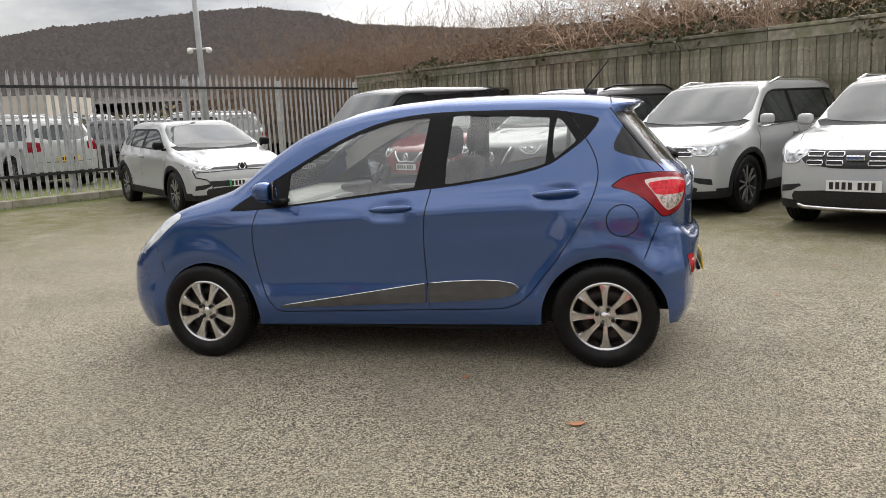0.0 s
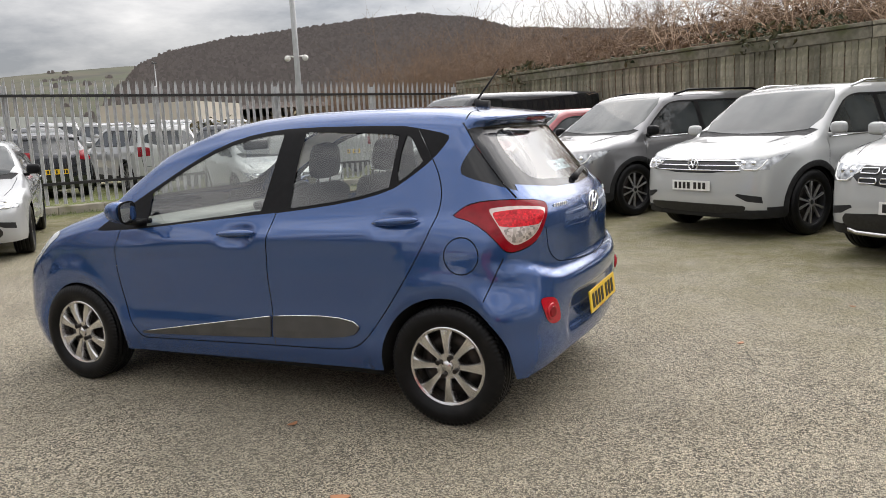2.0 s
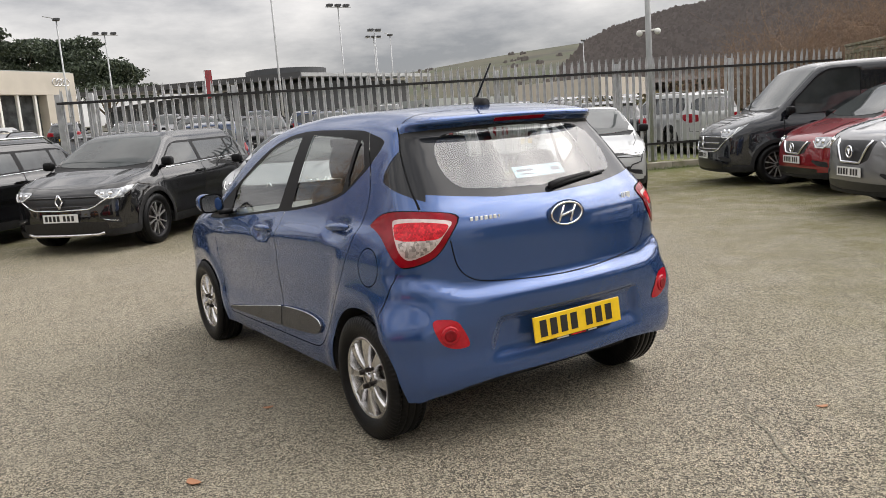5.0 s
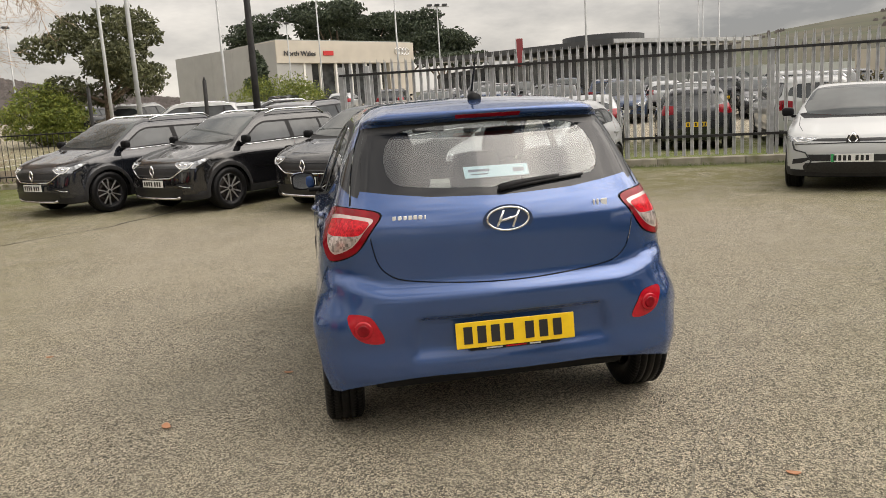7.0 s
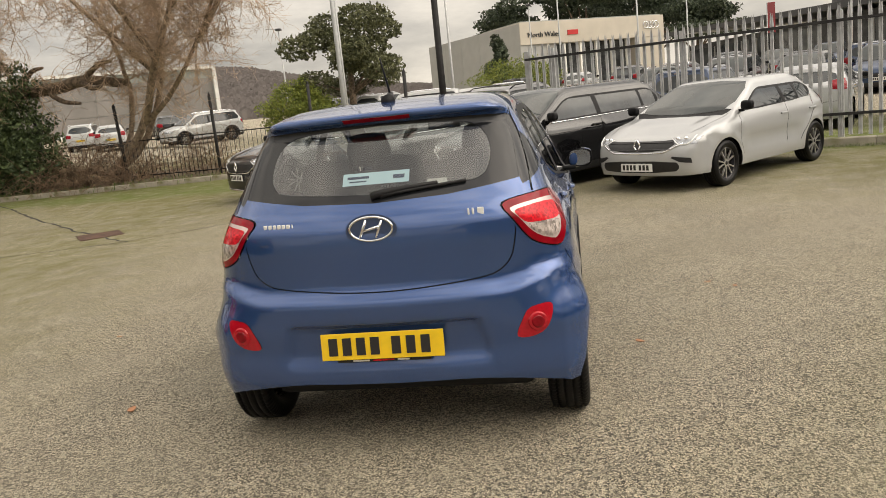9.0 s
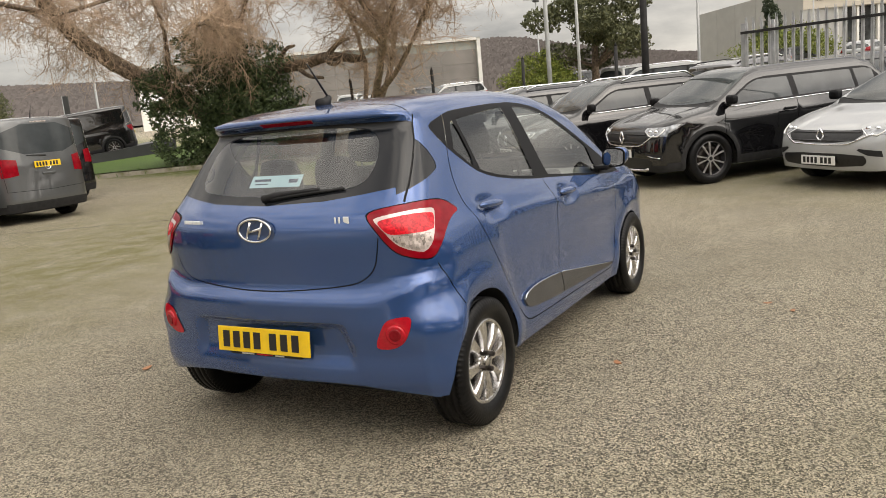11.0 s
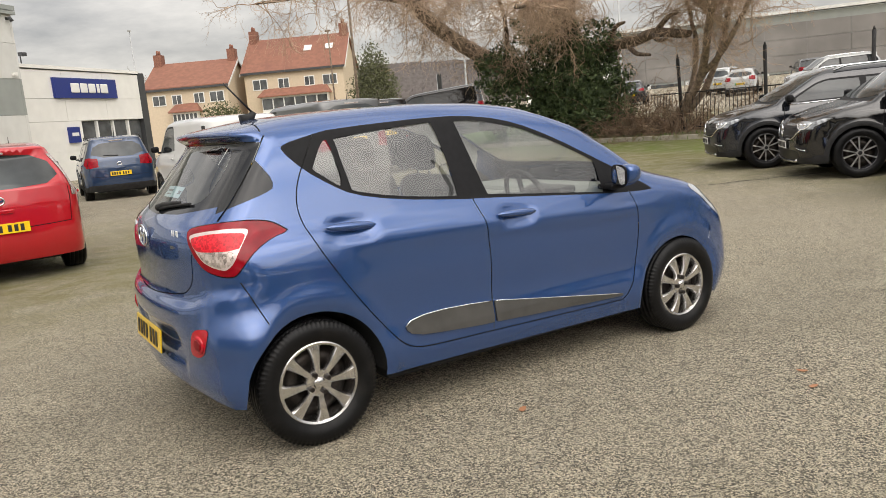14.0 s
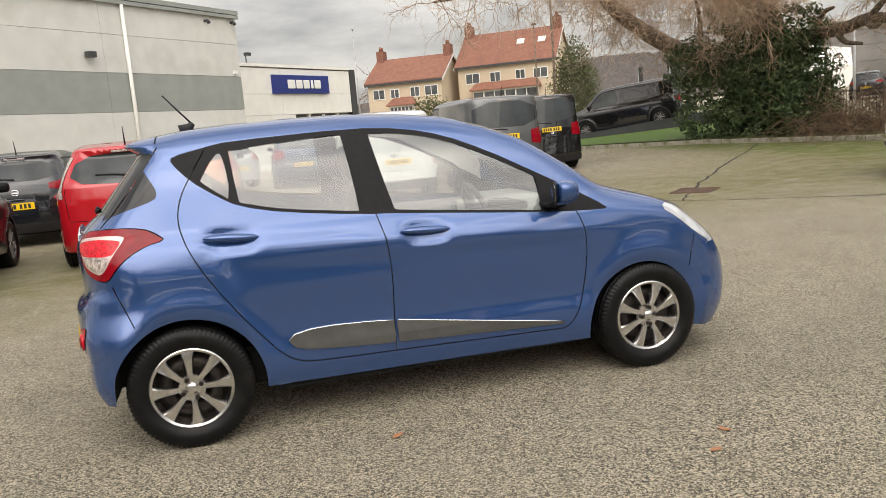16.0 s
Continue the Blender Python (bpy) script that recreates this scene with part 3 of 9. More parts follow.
def seat_parts(car, x, y, w, name="seat", bench=False):
    bm = bmesh.new()
    pad(bm, x - 0.28, x + 0.26, y - w / 2, y + w / 2, 0.46, 0.62, 0.06, -6)
    cushion = put(name, bm, M["seat"], car)
    bm = bmesh.new()
    pad(bm, x + 0.18, x + 0.32, y - w / 2, y + w / 2, 0.52, 1.12 if not bench else 1.02, 0.06, 14)
    put("seat_back", bm, M["seat"], cushion)
    for yy in ((y,) if not bench else (y - 0.36, y, y + 0.36)):
        bm = bmesh.new()
        top = 1.12 if not bench else 1.02
        bmesh.ops.create_uvsphere(bm, u_segments=20, v_segments=12, radius=1.0)
        for v in bm.verts:
            r = max(abs(v.co.y), abs(v.co.z), 0.001) / max(math.hypot(v.co.y, v.co.z), 0.001)
            k = 1 + 0.55 * (1 / r - 1)
            v.co = (x + 0.345 + 0.055 * v.co.x + 0.012 * v.co.z, yy + 0.132 * v.co.y * k * (1 - 0.10 * v.co.z), top + 0.115 + 0.098 * v.co.z * k)
        put("headrest", bm, M["seat"], cushion)
        for d in (-0.06, 0.06):
            bm = bmesh.new()
            tube(bm, [(x + 0.31, yy + d, top - 0.06), (x + 0.34, yy + d, top + 0.06)], 0.006, n=6)
            put("headrest_post", bm, M["chrome"], cushion)
    for ob in [cushion, *cushion.children]:
        for p in ob.data.polygons:
            p.use_smooth = True


# ---- the blue hatchback ----
def blue_hatchback():
    car = tagged(new("hatchback_car"), "metallic blue five-door hatchback parked on the tarmac", "car")
    arches = ((-1.1925, 0.287, 0.36), (1.1925, 0.287, 0.37))
    shell = Shell(
        top=[(-1.9, 0.58), (-1.8, 0.655), (-1.7, 0.745), (-1.6, 0.825), (-1.5, 0.88), (-1.3, 0.955), (-1.1, 1.010), (-1.0, 1.045), (-0.93, 1.095), (-0.85, 1.160), (-0.6, 1.330),
             (-0.4, 1.408), (-0.2, 1.458), (0, 1.484), (0.3, 1.502), (0.6, 1.502), (0.9, 1.495), (1.1, 1.483), (1.3, 1.455), (1.45, 1.425)],
        wide=[(0.1, 0.74), (0.2, 0.776), (0.3, 0.802), (0.38, 0.806), (0.46, 0.798), (0.55, 0.806), (0.70, 0.818), (0.82, 0.812), (0.88, 0.800), (0.925, 0.782), (0.96, 0.758), (1.0, 0.738), (1.1, 0.700),
              (1.2, 0.662), (1.3, 0.622), (1.4, 0.575), (1.5, 0.515)],
        plan=[(-1.95, 0.16), (-1.8, 0.09), (-1.6, 0.035), (-1.4, 0.012), (-1.1, 0.004), (-0.7, 0), (0.8, 0), (1.2, 0.002), (1.35, 0.006), (1.5, 0.025), (1.65, 0.07), (1.8, 0.15)],
        tail=[(0.15, 1.62), (0.25, 1.672), (0.32, 1.702), (0.38, 1.708), (0.44, 1.704), (0.50, 1.712), (0.57, 1.724), (0.650, 1.730), (0.672, 1.730), (0.685, 1.722), (0.702, 1.692), (0.725, 1.684), (0.80, 1.686), (0.90, 1.692), (0.97, 1.688), (1.03, 1.655), (1.08, 1.598),
              (1.12, 1.562), (1.25, 1.452), (1.36, 1.357), (1.385, 1.345), (1.400, 1.408), (1.45, 1.428)],
        nose=[(0.08, 1.68), (0.16, 1.83), (0.3, 1.88), (0.45, 1.885), (0.58, 1.86), (0.68, 1.80), (0.8, 1.68), (1.0, 1.6)],
        arches=arches, bow=(0.18, 0.38), cheek=0.085, dents=((0.012, 0.885), (0.938, 0.950)))
    sk = Skin(shell)
    Y = lambda x, z: shell.lift("side", [(x, z)])[0, 1]  # noqa: E731
    # boundaries between the side, the tail, the top and the nose
    rear_b = dense(chaikin([(1.565, 0.252), (1.585, 0.45), (1.575, 0.62), (1.55, 0.72), (1.535, 0.85), (1.53, 0.95), (1.53, 1.03), (1.50, 1.09), (1.44, 1.165), (1.36, 1.26), (1.28, 1.35), (1.225, 1.415)], 1, False), 0.03, False)
    rail = dense(chaikin([(1.225, 1.415), (1.0, 1.432), (0.6, 1.447), (0.2, 1.443), (-0.1, 1.418), (-0.3, 1.372), (-0.5, 1.293), (-0.7, 1.180), (-0.88, 1.065), (-0.98, 1.000), (-1.12, 0.958), (-1.33, 0.895), (-1.48, 0.83),
                          (-1.585, 0.735)], 1, False), 0.03, False)
    nose_b = dense(chaikin([(-1.585, 0.735), (-1.605, 0.6), (-1.625, 0.4), (-1.59, 0.16)], 1, False), 0.03, False)
    floor_line = dense([(-1.59, 0.16), (-1.50, 0.185)], 0.04, False)[:-1] + arc(-1.168, 0.262, 0.327, 194, -9, 30)
    floor_line += dense([(-0.83, 0.208), (0.838, 0.232)], 0.05, False)[1:-1] + arc(1.190, 0.272, 0.342, 186, 20, 28)
    floor_line += [(1.520, 0.34), (1.528, 0.252)]
    outline = floor_line + rear_b[:-1] + rail[:-1] + nose_b[:-1]
    dlo = chaikin([(-0.985, 0.905), (-0.97, 0.893), (-0.649, 0.910), (0.142, 0.988), (0.313, 1.000), (0.67, 1.045), (0.884, 1.095), (0.984, 1.155), (1.09, 1.232), (1.170, 1.325), (1.160, 1.352), (1.0, 1.385), (0.9, 1.402),
                   (0.3, 1.418), (0.04, 1.398), (-0.166, 1.348), (-0.381, 1.253), (-0.604, 1.130), (-0.8, 1.020)], 1)
    glass_f = chaikin([(-0.615, 0.926), (-0.60, 0.925), (0.13, 1.002), (0.150, 1.01), (0.220, 1.375), (0.212, 1.388), (0.04, 1.374), (-0.166, 1.324), (-0.381, 1.228), (-0.60, 1.108), (-0.622, 1.09)], 1)
    glass_r = chaikin([(0.315, 1.020), (0.34, 1.018), (0.67, 1.060), (0.875, 1.110), (0.882, 1.12), (0.903, 1.35), (0.895, 1.36), (0.37, 1.394), (0.352, 1.385)], 1)
    quarter = chaikin([(0.912, 1.124), (0.984, 1.175), (1.046, 1.228), (1.04, 1.24), (0.97, 1.345), (0.932, 1.357)], 1)
    # the tail lamps go round the corner: outlines by angle about the cabin and height
    lamp_o = chaikin([(0.526, 1.008), (0.545, 1.028), (0.62, 1.041), (0.733, 1.049), (0.814, 1.045), (0.877, 1.030), (0.921, 1.002), (0.952, 0.980), (0.889, 0.964), (0.839, 0.926), (0.801, 0.872), (0.773, 0.832), (0.747, 0.822),
                      (0.693, 0.832), (0.634, 0.856), (0.599, 0.892), (0.562, 0.952)], 1)
    lamp_r = chaikin([(0.550, 0.996), (0.57, 1.006), (0.626, 1.015), (0.716, 1.022), (0.786, 1.017), (0.803, 1.007), (0.794, 0.972), (0.782, 0.931), (0.765, 0.883), (0.740, 0.857), (0.718, 0.852), (0.651, 0.878), (0.616, 0.909), (0.579, 0.963)], 1)
    lamp_b = chaikin([(0.578, 0.985), (0.600, 0.993), (0.687, 1.004), (0.767, 0.997), (0.781, 0.988), (0.776, 0.960), (0.766, 0.934), (0.644, 0.936), (0.612, 0.940), (0.588, 0.966)], 1)
    lamp_c = chaikin([(0.618, 0.926), (0.640, 0.929), (0.760, 0.927), (0.755, 0.900), (0.738, 0.872), (0.718, 0.866), (0.686, 0.873), (0.645, 0.894)], 1)
    lamp_b = [(0.678 + (a - 0.678) * 1.12, 0.967 + (z - 0.967) * 1.10) for a, z in lamp_b]
    lamp_c = [(0.695 + (a - 0.695) * 1.14, 0.900 + (z - 0.900) * 1.12) for a, z in lamp_c]
    lamp_gap = [(0.735 + (a - 0.735) * 1.035, 0.94 + (z - 0.94) * 1.045) for a, z in lamp_o]
    lamps = (("seal", lamp_gap), ("tail_lamp", lamp_o), ("lamp_rim", lamp_r), ("lamp_bright", lamp_b), ("lamp_clear", lamp_c))
    on_side = lambda p: [tuple(q) for q in shell.drop("side", shell.lift("tail", p))]  # noqa: E731
    head_side = chaikin([(-1.30, 0.868), (-1.38, 0.895), (-1.7, 0.85), (-1.7, 0.640), (-1.615, 0.645), (-1.50, 0.715), (-1.40, 0.800)], 1)
    flap = arc(1.287, 0.809, 0.083, 0, 354, 36)
    quarter_glass = chaikin([(1.25, 1.168), (1.240, 1.20), (1.272, 1.262), (1.294, 1.300)], 1, False) + [(1.268, 1.338), (1.246, 1.372), (1.6, 1.372), (1.6, 1.075)] + chaikin([(1.50, 1.085), (1.40, 1.120), (1.29, 1.15), (1.25, 1.168)], 1, False)
    bumper_r = [(1.40, 0.55), (1.398, 0.655), (1.475, 0.795), (1.60, 0.80), (1.8, 0.70), (1.8, 0.1), (1.5, 0.1)]
    bumper_f = [(-1.46, 0.40), (-1.50, 0.60), (-1.545, 0.70), (-1.9, 0.75), (-1.9, 0.05), (-1.4, 0.05)]
    door_f = [(-0.80, 0.905), (-0.825, 0.85), (-0.846, 0.742), (-0.834, 0.571), (-0.795, 0.399), (-0.735, 0.305), (-0.69, 0.290), (0.217, 0.314), (0.206, 0.505), (0.200, 0.70), (0.212, 0.86), (0.243, 0.995)]
    door_r = [(0.217, 0.314), (0.60, 0.322), (0.69, 0.335), (0.761, 0.378), (0.85, 0.485), (0.937, 0.598), (1.03, 0.738), (1.092, 0.842), (1.140, 0.945), (1.163, 1.03), (1.160, 1.104), (1.133, 1.18), (1.085, 1.258), (1.00, 1.385)]
    s_f, s_r = chaikin(door_f[:7], 2, False) + chaikin(door_f[7:], 2, False), chaikin(door_r, 2, False)
    flap_seam = flap[:]
    GATE = [(1.222, 1.400), (1.296, 1.297), (1.37, 1.205), (1.445, 1.116), (1.505, 1.055)]
    for sign in (-1, 1):
        regions = [("rear_bumper", bumper_r), ("front_bumper", bumper_f),
                   ("front_door", s_f + [(0.29, 1.42), (-0.166, 1.36), (-0.604, 1.14)]), ("rear_door", s_r + [(0.29, 1.42), (0.243, 0.995), (0.212, 0.86), (0.2, 0.7), (0.206, 0.505)]),
                   ("window_surround", dlo), ("side_glass_front", glass_f), ("side_glass_rear", glass_r), ("quarter_light", quarter), ("rear_quarter_panel_glass", quarter_glass),
                   ("headlamp", head_side)] + [(n, on_side(p)) for n, p in lamps]
        if sign < 0:
            regions.append(("fuel_flap", flap))
        seams = [s_f, s_r, GATE, [(1.398, 0.61), (1.475, 0.797)], [(-1.455, 0.53), (-1.50, 0.70)]]
        if sign < 0:
            seams.append(flap_seam)
        sk.cut("side", outline, regions, seams, h=0.032, sign=sign, gap=0.0055)
    # tail
    side3 = shell.lift("side", rear_b)
    y_end = side3[-1, 1]
    lip = [(1.225 + 0.158 * (1 - (abs(y) / y_end) ** 3.2), y) for y in np.linspace(y_end, -y_end, 31)]
    lip3 = shell.lift("top", lip)
    lip3[0], lip3[-1] = side3[-1], side3[-1] * (1, -1, 1)
    mirrored = side3[::-1] * (1, -1, 1)
    up = shell.drop("tail", side3)
    across = shell.drop("tail", lip3)[1:-1]
    down = shell.drop("tail", mirrored)
    y0 = up[0, 0]
    under = [(-y0 * q, 0.255 + 0.060 * (1 - max(0, (abs(q) - 0.4) / 0.6) ** 2)) for q in np.linspace(1, -1, 41)][1:-1]
    t_out = [tuple(v) for v in up] + [tuple(v) for v in across] + [tuple(v) for v in down] + under
    E = lambda p: shell.end_yz("tail", p)  # noqa: E731
    both = lambda p: p + [(-y, z) for y, z in p[::-1]]  # noqa: E731
    clear = E(chaikin(both([(0, 1.100), (0.40, 1.118), (0.47, 1.145), (0.49, 1.22), (0.47, 1.30), (0.42, 1.350), (0.30, 1.368), (0, 1.374)]), 2))
    wide_window = [(1.1, 1.20), (1.1, 1.372), (0.9, 1.372), (0.75, 1.376), (0.55, 1.382)] + [(p, 1.386) for p in (0.3, 0.0, -0.3)] + [(-0.55, 1.382), (-0.75, 1.376), (-0.9, 1.372), (-1.1, 1.372), (-1.1, 1.20), (-1.1, 1.078), (-0.80, 1.085)]
    wide_window += E([(-0.60, 1.112), (-0.47, 1.094), (-0.31, 1.076), (0, 1.066), (0.31, 1.076), (0.47, 1.094), (0.60, 1.112)]) + [(0.80, 1.085), (1.1, 1.078)]
    gate = [(0.9, 1.062)] + E([(0.60, 1.058), (0.552, 1.03), (0.538, 0.985), (0.548, 0.93), (0.566, 0.87), (0.548, 0.805), (0.52, 0.765), (0.47, 0.738), (0.40, 0.727), (0.2, 0.712), (0, 0.706), (-0.2, 0.712), (-0.40, 0.727),
                                     (-0.47, 0.738), (-0.52, 0.765), (-0.548, 0.805), (-0.566, 0.87), (-0.548, 0.93), (-0.538, 0.985), (-0.552, 1.03), (-0.60, 1.058)]) + [(-0.9, 1.062), (-0.9, 1.45), (0.9, 1.45)]
    gate_seam = E(chaikin([(0.580, 0.925), (0.574, 0.88), (0.556, 0.805), (0.515, 0.76), (0.45, 0.733), (0.2, 0.712), (0, 0.706), (-0.2, 0.712), (-0.45, 0.733), (-0.515, 0.76), (-0.556, 0.805), (-0.574, 0.88), (-0.580, 0.925)], 2, False))
    regions = [("rear_bumper", [(-2, 0.0), (2, 0.0), (2, 0.80)] + gate_seam + [(-2, 0.80)]), ("tailgate", gate), ("rear_glass_band", wide_window), ("rear_glass", clear)]
    # edges that hold the ledge's lip and the plate's pocket crisp
    for za, zb in ((0.664, 0.676), (0.688, 0.700)):
        regions.insert(1, ("rear_bumper", [(-0.62, za), (0.62, za), (0.62, zb), (-0.62, zb)]))
    for yy, z0_, z1_ in ((0.425, 0.38, 0.584), (0.408, 0.40, 0.572), (0.392, 0.42, 0.560)):
        regions.insert(1, ("rear_bumper", E(dense([(-yy, z0_), (yy, z0_), (yy, z1_), (-yy, z1_)], 0.1))))
    for s in (1, -1):
        flip = lambda p, s=s: [(s * a, b) for a, b in p]  # noqa: E731
        regions += [(n, flip(p)) for n, p in lamps]
        regions += [("reflector", flip(E(chaikin([(0.704, 0.608), (0.655, 0.607), (0.604, 0.596), (0.578, 0.550), (0.552, 0.496), (0.556, 0.474), (0.620, 0.474), (0.675, 0.500), (0.702, 0.560)], 2))))]
    regions += [("brake_lamp", [(a, z) for a, z in ((-0.21, 1.3985), (0.21, 1.3985), (0.21, 1.414), (-0.21, 1.414))])]
    sk.cut("tail", t_out, regions, [gate_seam], h=0.026, gap=0.005)
    # top
    left = shell.lift("side", rail, -1)
    right = shell.lift("side", rail, 1)
    nose3 = shell.lift("side", nose_b)
    ye = right[-1, 1]
    brow = [(-1.585 - 0.13 * (1 - (abs(y) / ye) ** 2.6), y) for y in np.linspace(ye, -ye, 25)]
    brow3 = shell.lift("top", brow)
    brow3[0], brow3[-1] = right[-1], left[-1]
    top_out = [tuple(p[:2]) for p in right[:-1]] + [tuple(p[:2]) for p in brow3[:-1]] + [tuple(p[:2]) for p in left[::-1][:-1]] + [tuple(p[:2]) for p in lip3[::-1][:-1]]
    screen = chaikin([(-0.985, 0.30), (-0.965, 0.50), (-0.905, 0.63), (-0.55, 0.585), (-0.27, 0.53), (-0.225, 0.35), (-0.215, 0), (-0.225, -0.35), (-0.27, -0.53), (-0.55, -0.585), (-0.905, -0.63), (-0.965, -0.50), (-0.985, -0.30)], 1)
    cowl = [(-1.045, 0.3), (-1.02, 0.55), (-0.96, 0.66), (-0.90, 0.64), (-0.93, 0.3), (-0.94, 0), (-0.93, -0.3), (-0.90, -0.64), (-0.96, -0.66), (-1.02, -0.55), (-1.045, -0.3), (-1.05, 0)]
    roof_cut = [(1.232, y_end + 0.02), (1.215, 0.3), (1.21, 0), (1.215, -0.3), (1.232, -y_end - 0.02)]
    bonnet = [(-2, -1), (-2, 1), (-1.0, 1), (-1.06, 0.5), (-1.08, 0), (-1.06, -0.5), (-1.0, -1)]
    roof_skin = [(-0.18, -0.9), (1.205, -0.9), (1.205, 0.9), (-0.18, 0.9)]
    sk.cut("top", top_out, [("roof", roof_skin), ("bonnet", bonnet), ("tailgate", roof_cut + [(1.6, -0.8), (1.6, 0.8)]), ("cowl", cowl), ("windscreen", screen)], [roof_cut], h=0.05)
    # nose
    up = shell.drop("nose", nose3[::-1])
    down = shell.drop("nose", (nose3 * (1, -1, 1)))
    n_out = [tuple(v) for v in up] + [tuple(v) for v in shell.drop("nose", brow3)[1:-1]] + [tuple(v) for v in down] + [(q, 0.16) for q in np.linspace(down[-1, 0], up[0, 0], 20)[1:-1]]
    N = lambda p: shell.end_yz("nose", p)  # noqa: E731
    regions = [("front_bumper", [(-2, 0), (2, 0), (2, 0.7), (-2, 0.7)]), ("grille", N([(-0.42, 0.28), (0.42, 0.28), (0.52, 0.5), (-0.52, 0.5)])), ("front_fog_lamp", N([(0.52, 0.3), (0.62, 0.3), (0.62, 0.4), (0.52, 0.4)]))]
    for s in (1, -1):
        regions.append(("headlamp", [(s * a, b) for a, b in [(1.2, 0.63)] + N([(0.62, 0.645), (0.50, 0.68), (0.46, 0.73)]) + [(1.2, 0.8)]]))
    sk.cut("nose", n_out, regions, [], h=0.06)

    # the pieces as parts
    part = lambda name, region, key, off=0.0, side=None, label="": put(name, m, M[key], car, label) if (m := sk.mesh(region, off, side)) else None  # noqa: E731
    part("body_shell", "body", "blue")
    lining = part("pillar_lining", "body", "lining", -0.022, None, "pale grey lining of the pillars")
    bm = bmesh.new()
    bm.from_mesh(lining.data)
    bmesh.ops.delete(bm, geom=[v for v in bm.verts if v.co.z < 0.96 or v.co.x > 1.30 or v.co.x < -0.80], context="VERTS")
    bm.to_mesh(lining.data)
    bm.free()
    part("roof", "roof", "blue")
    part("roof_lining", "roof", "lining", -0.035, None, "pale fabric roof lining")
    part("tailgate", "tailgate", "blue")
    part("rear_bumper", "rear_bumper", "blue")
    part("front_bumper", "front_bumper", "blue")
    part("bonnet", "bonnet", "blue")
    part("cowl", "cowl", "plastic")
    part("panel_gap", "seal", "seal", -0.007)
    part("fuel_flap", "fuel_flap", "blue")
    part("grille", "grille", "plastic", -0.01)
    part("rear_glass_band", "rear_glass_band", "frit", -0.003)
    part("rear_window", "rear_glass", "rear_glass", -0.003, None, "tinted rear window glass")
    part("windscreen", "windscreen", "glass", -0.004)
    part("high_brake_lamp", "brake_lamp", "lamp_red", 0.002)
    doors = {}
    for side, word in ((-1, "left"), (1, "right")):
        for which in ("front_door", "rear_door"):
            doors[which, side] = part(which, which, "blue", 0, side)
        part("window_surround", "window_surround", "frame", 0.001, side)
        part("door_window", "side_glass_front", "glass", -0.004, side)
        part("door_window", "side_glass_rear", "glass", -0.004, side)
        part("quarter_light", "quarter_light", "glass", -0.004, side)
        part("quarter_panel_glass", "rear_quarter_panel_glass", "frit", -0.002, side)
        lamp = part("tail_lamp", "tail_lamp", "lamp_red", 0.004, side, "dark red wraparound tail lamp")
        for region, key, off in (("lamp_rim", "lamp_rim", 0.0045), ("lamp_bright", "lamp_bright", 0.006), ("lamp_clear", "lamp_clear", 0.006)):
            put(region, sk.mesh(region, off, side), M[key], lamp)
        reflector = part("rear_reflector", "reflector", "reflex", 0.003, side, "red rear reflector")
        at = shell.lift("tail", shell.end_yz("tail", [(side * 0.640, 0.538)]))
        turn = Vector((0, 0, 1)).rotation_difference(Vector(shell.normal(at)[0])).to_matrix().to_4x4()
        for ring, key, h0 in ((0.040, "reflex", 0.010), (0.026, "lamp_red", 0.014)):
            v, fc = lathe([(ring, 0.0), (ring, h0 - 0.004), (ring * 0.85, h0), (ring * 0.55, h0 - 0.003), (0.0005, h0 - 0.001)], 24, "z")
            put("fog_lens", mesh_of("fog_lens", v, fc), M[key], reflector, m=Matrix.Translation(at[0]) @ turn)
        part("headlamp", "headlamp", "clear_lamp", 0.002, side, "clear swept-back headlamp")
        # mouldings, handles and mirrors
        tf = chaikin([(-0.70, 0.321), (-0.69, 0.330), (0.196, 0.466), (0.2, 0.46), (0.2, 0.362), (0.19, 0.357), (-0.66, 0.319)], 1)
        tr = chaikin([(0.214, 0.462), (0.22, 0.471), (0.514, 0.486), (0.70, 0.470), (0.736, 0.440), (0.69, 0.395), (0.5, 0.376), (0.225, 0.358), (0.214, 0.366)], 1)
        for which, p in (("front_door", tf), ("rear_door", tr)):
            d = doors[which, side]
            strip = put("moulding", raised(shell, "side", p, 0.011, side), M["trim"], d, "grey plastic rubbing moulding")
            edge = [(-0.69, 0.331), (-0.25, 0.399), (0.194, 0.467)] if which == "front_door" else [(0.218, 0.469), (0.35, 0.480), (0.514, 0.487), (0.62, 0.484), (0.70, 0.470), (0.73, 0.446)]
            bm = bmesh.new()
            tube(bm, [(x, side * (Y(x, z) + 0.0105), z) for x, z in dense(edge, 0.06, False)], 0.0032, n=6)
            put("bright_strip", bm, M["chrome"], strip)
        for which, hx, hz, lean in (("front_door", 0.012, 0.885, 3.0), ("rear_door", 0.938, 0.950, 4.0)):
            bm = bmesh.new()
            n, ring = 12, 10
            rows = []
            for i in range(n + 1):
                q = i / n
                x = hx - 0.125 + 0.25 * q
                e = math.sin(math.pi * min(1, max(0, q))) ** 0.45
                hh, dd = 0.004 + 0.017 * e, 0.004 + 0.026 * e
                z = hz + 0.010 + (x - hx) * math.tan(radians(lean))
                y = Y(hx - 0.15, hz) + (Y(hx + 0.15, hz) - Y(hx - 0.15, hz)) * (0.5 + (x - hx) / 0.30)
                rows.append([bm.verts.new((x, side * (y - 0.004 + dd * max(-0.2, math.cos(2 * math.pi * k / ring))), z + hh * math.sin(2 * math.pi * k / ring))) for k in range(ring)])
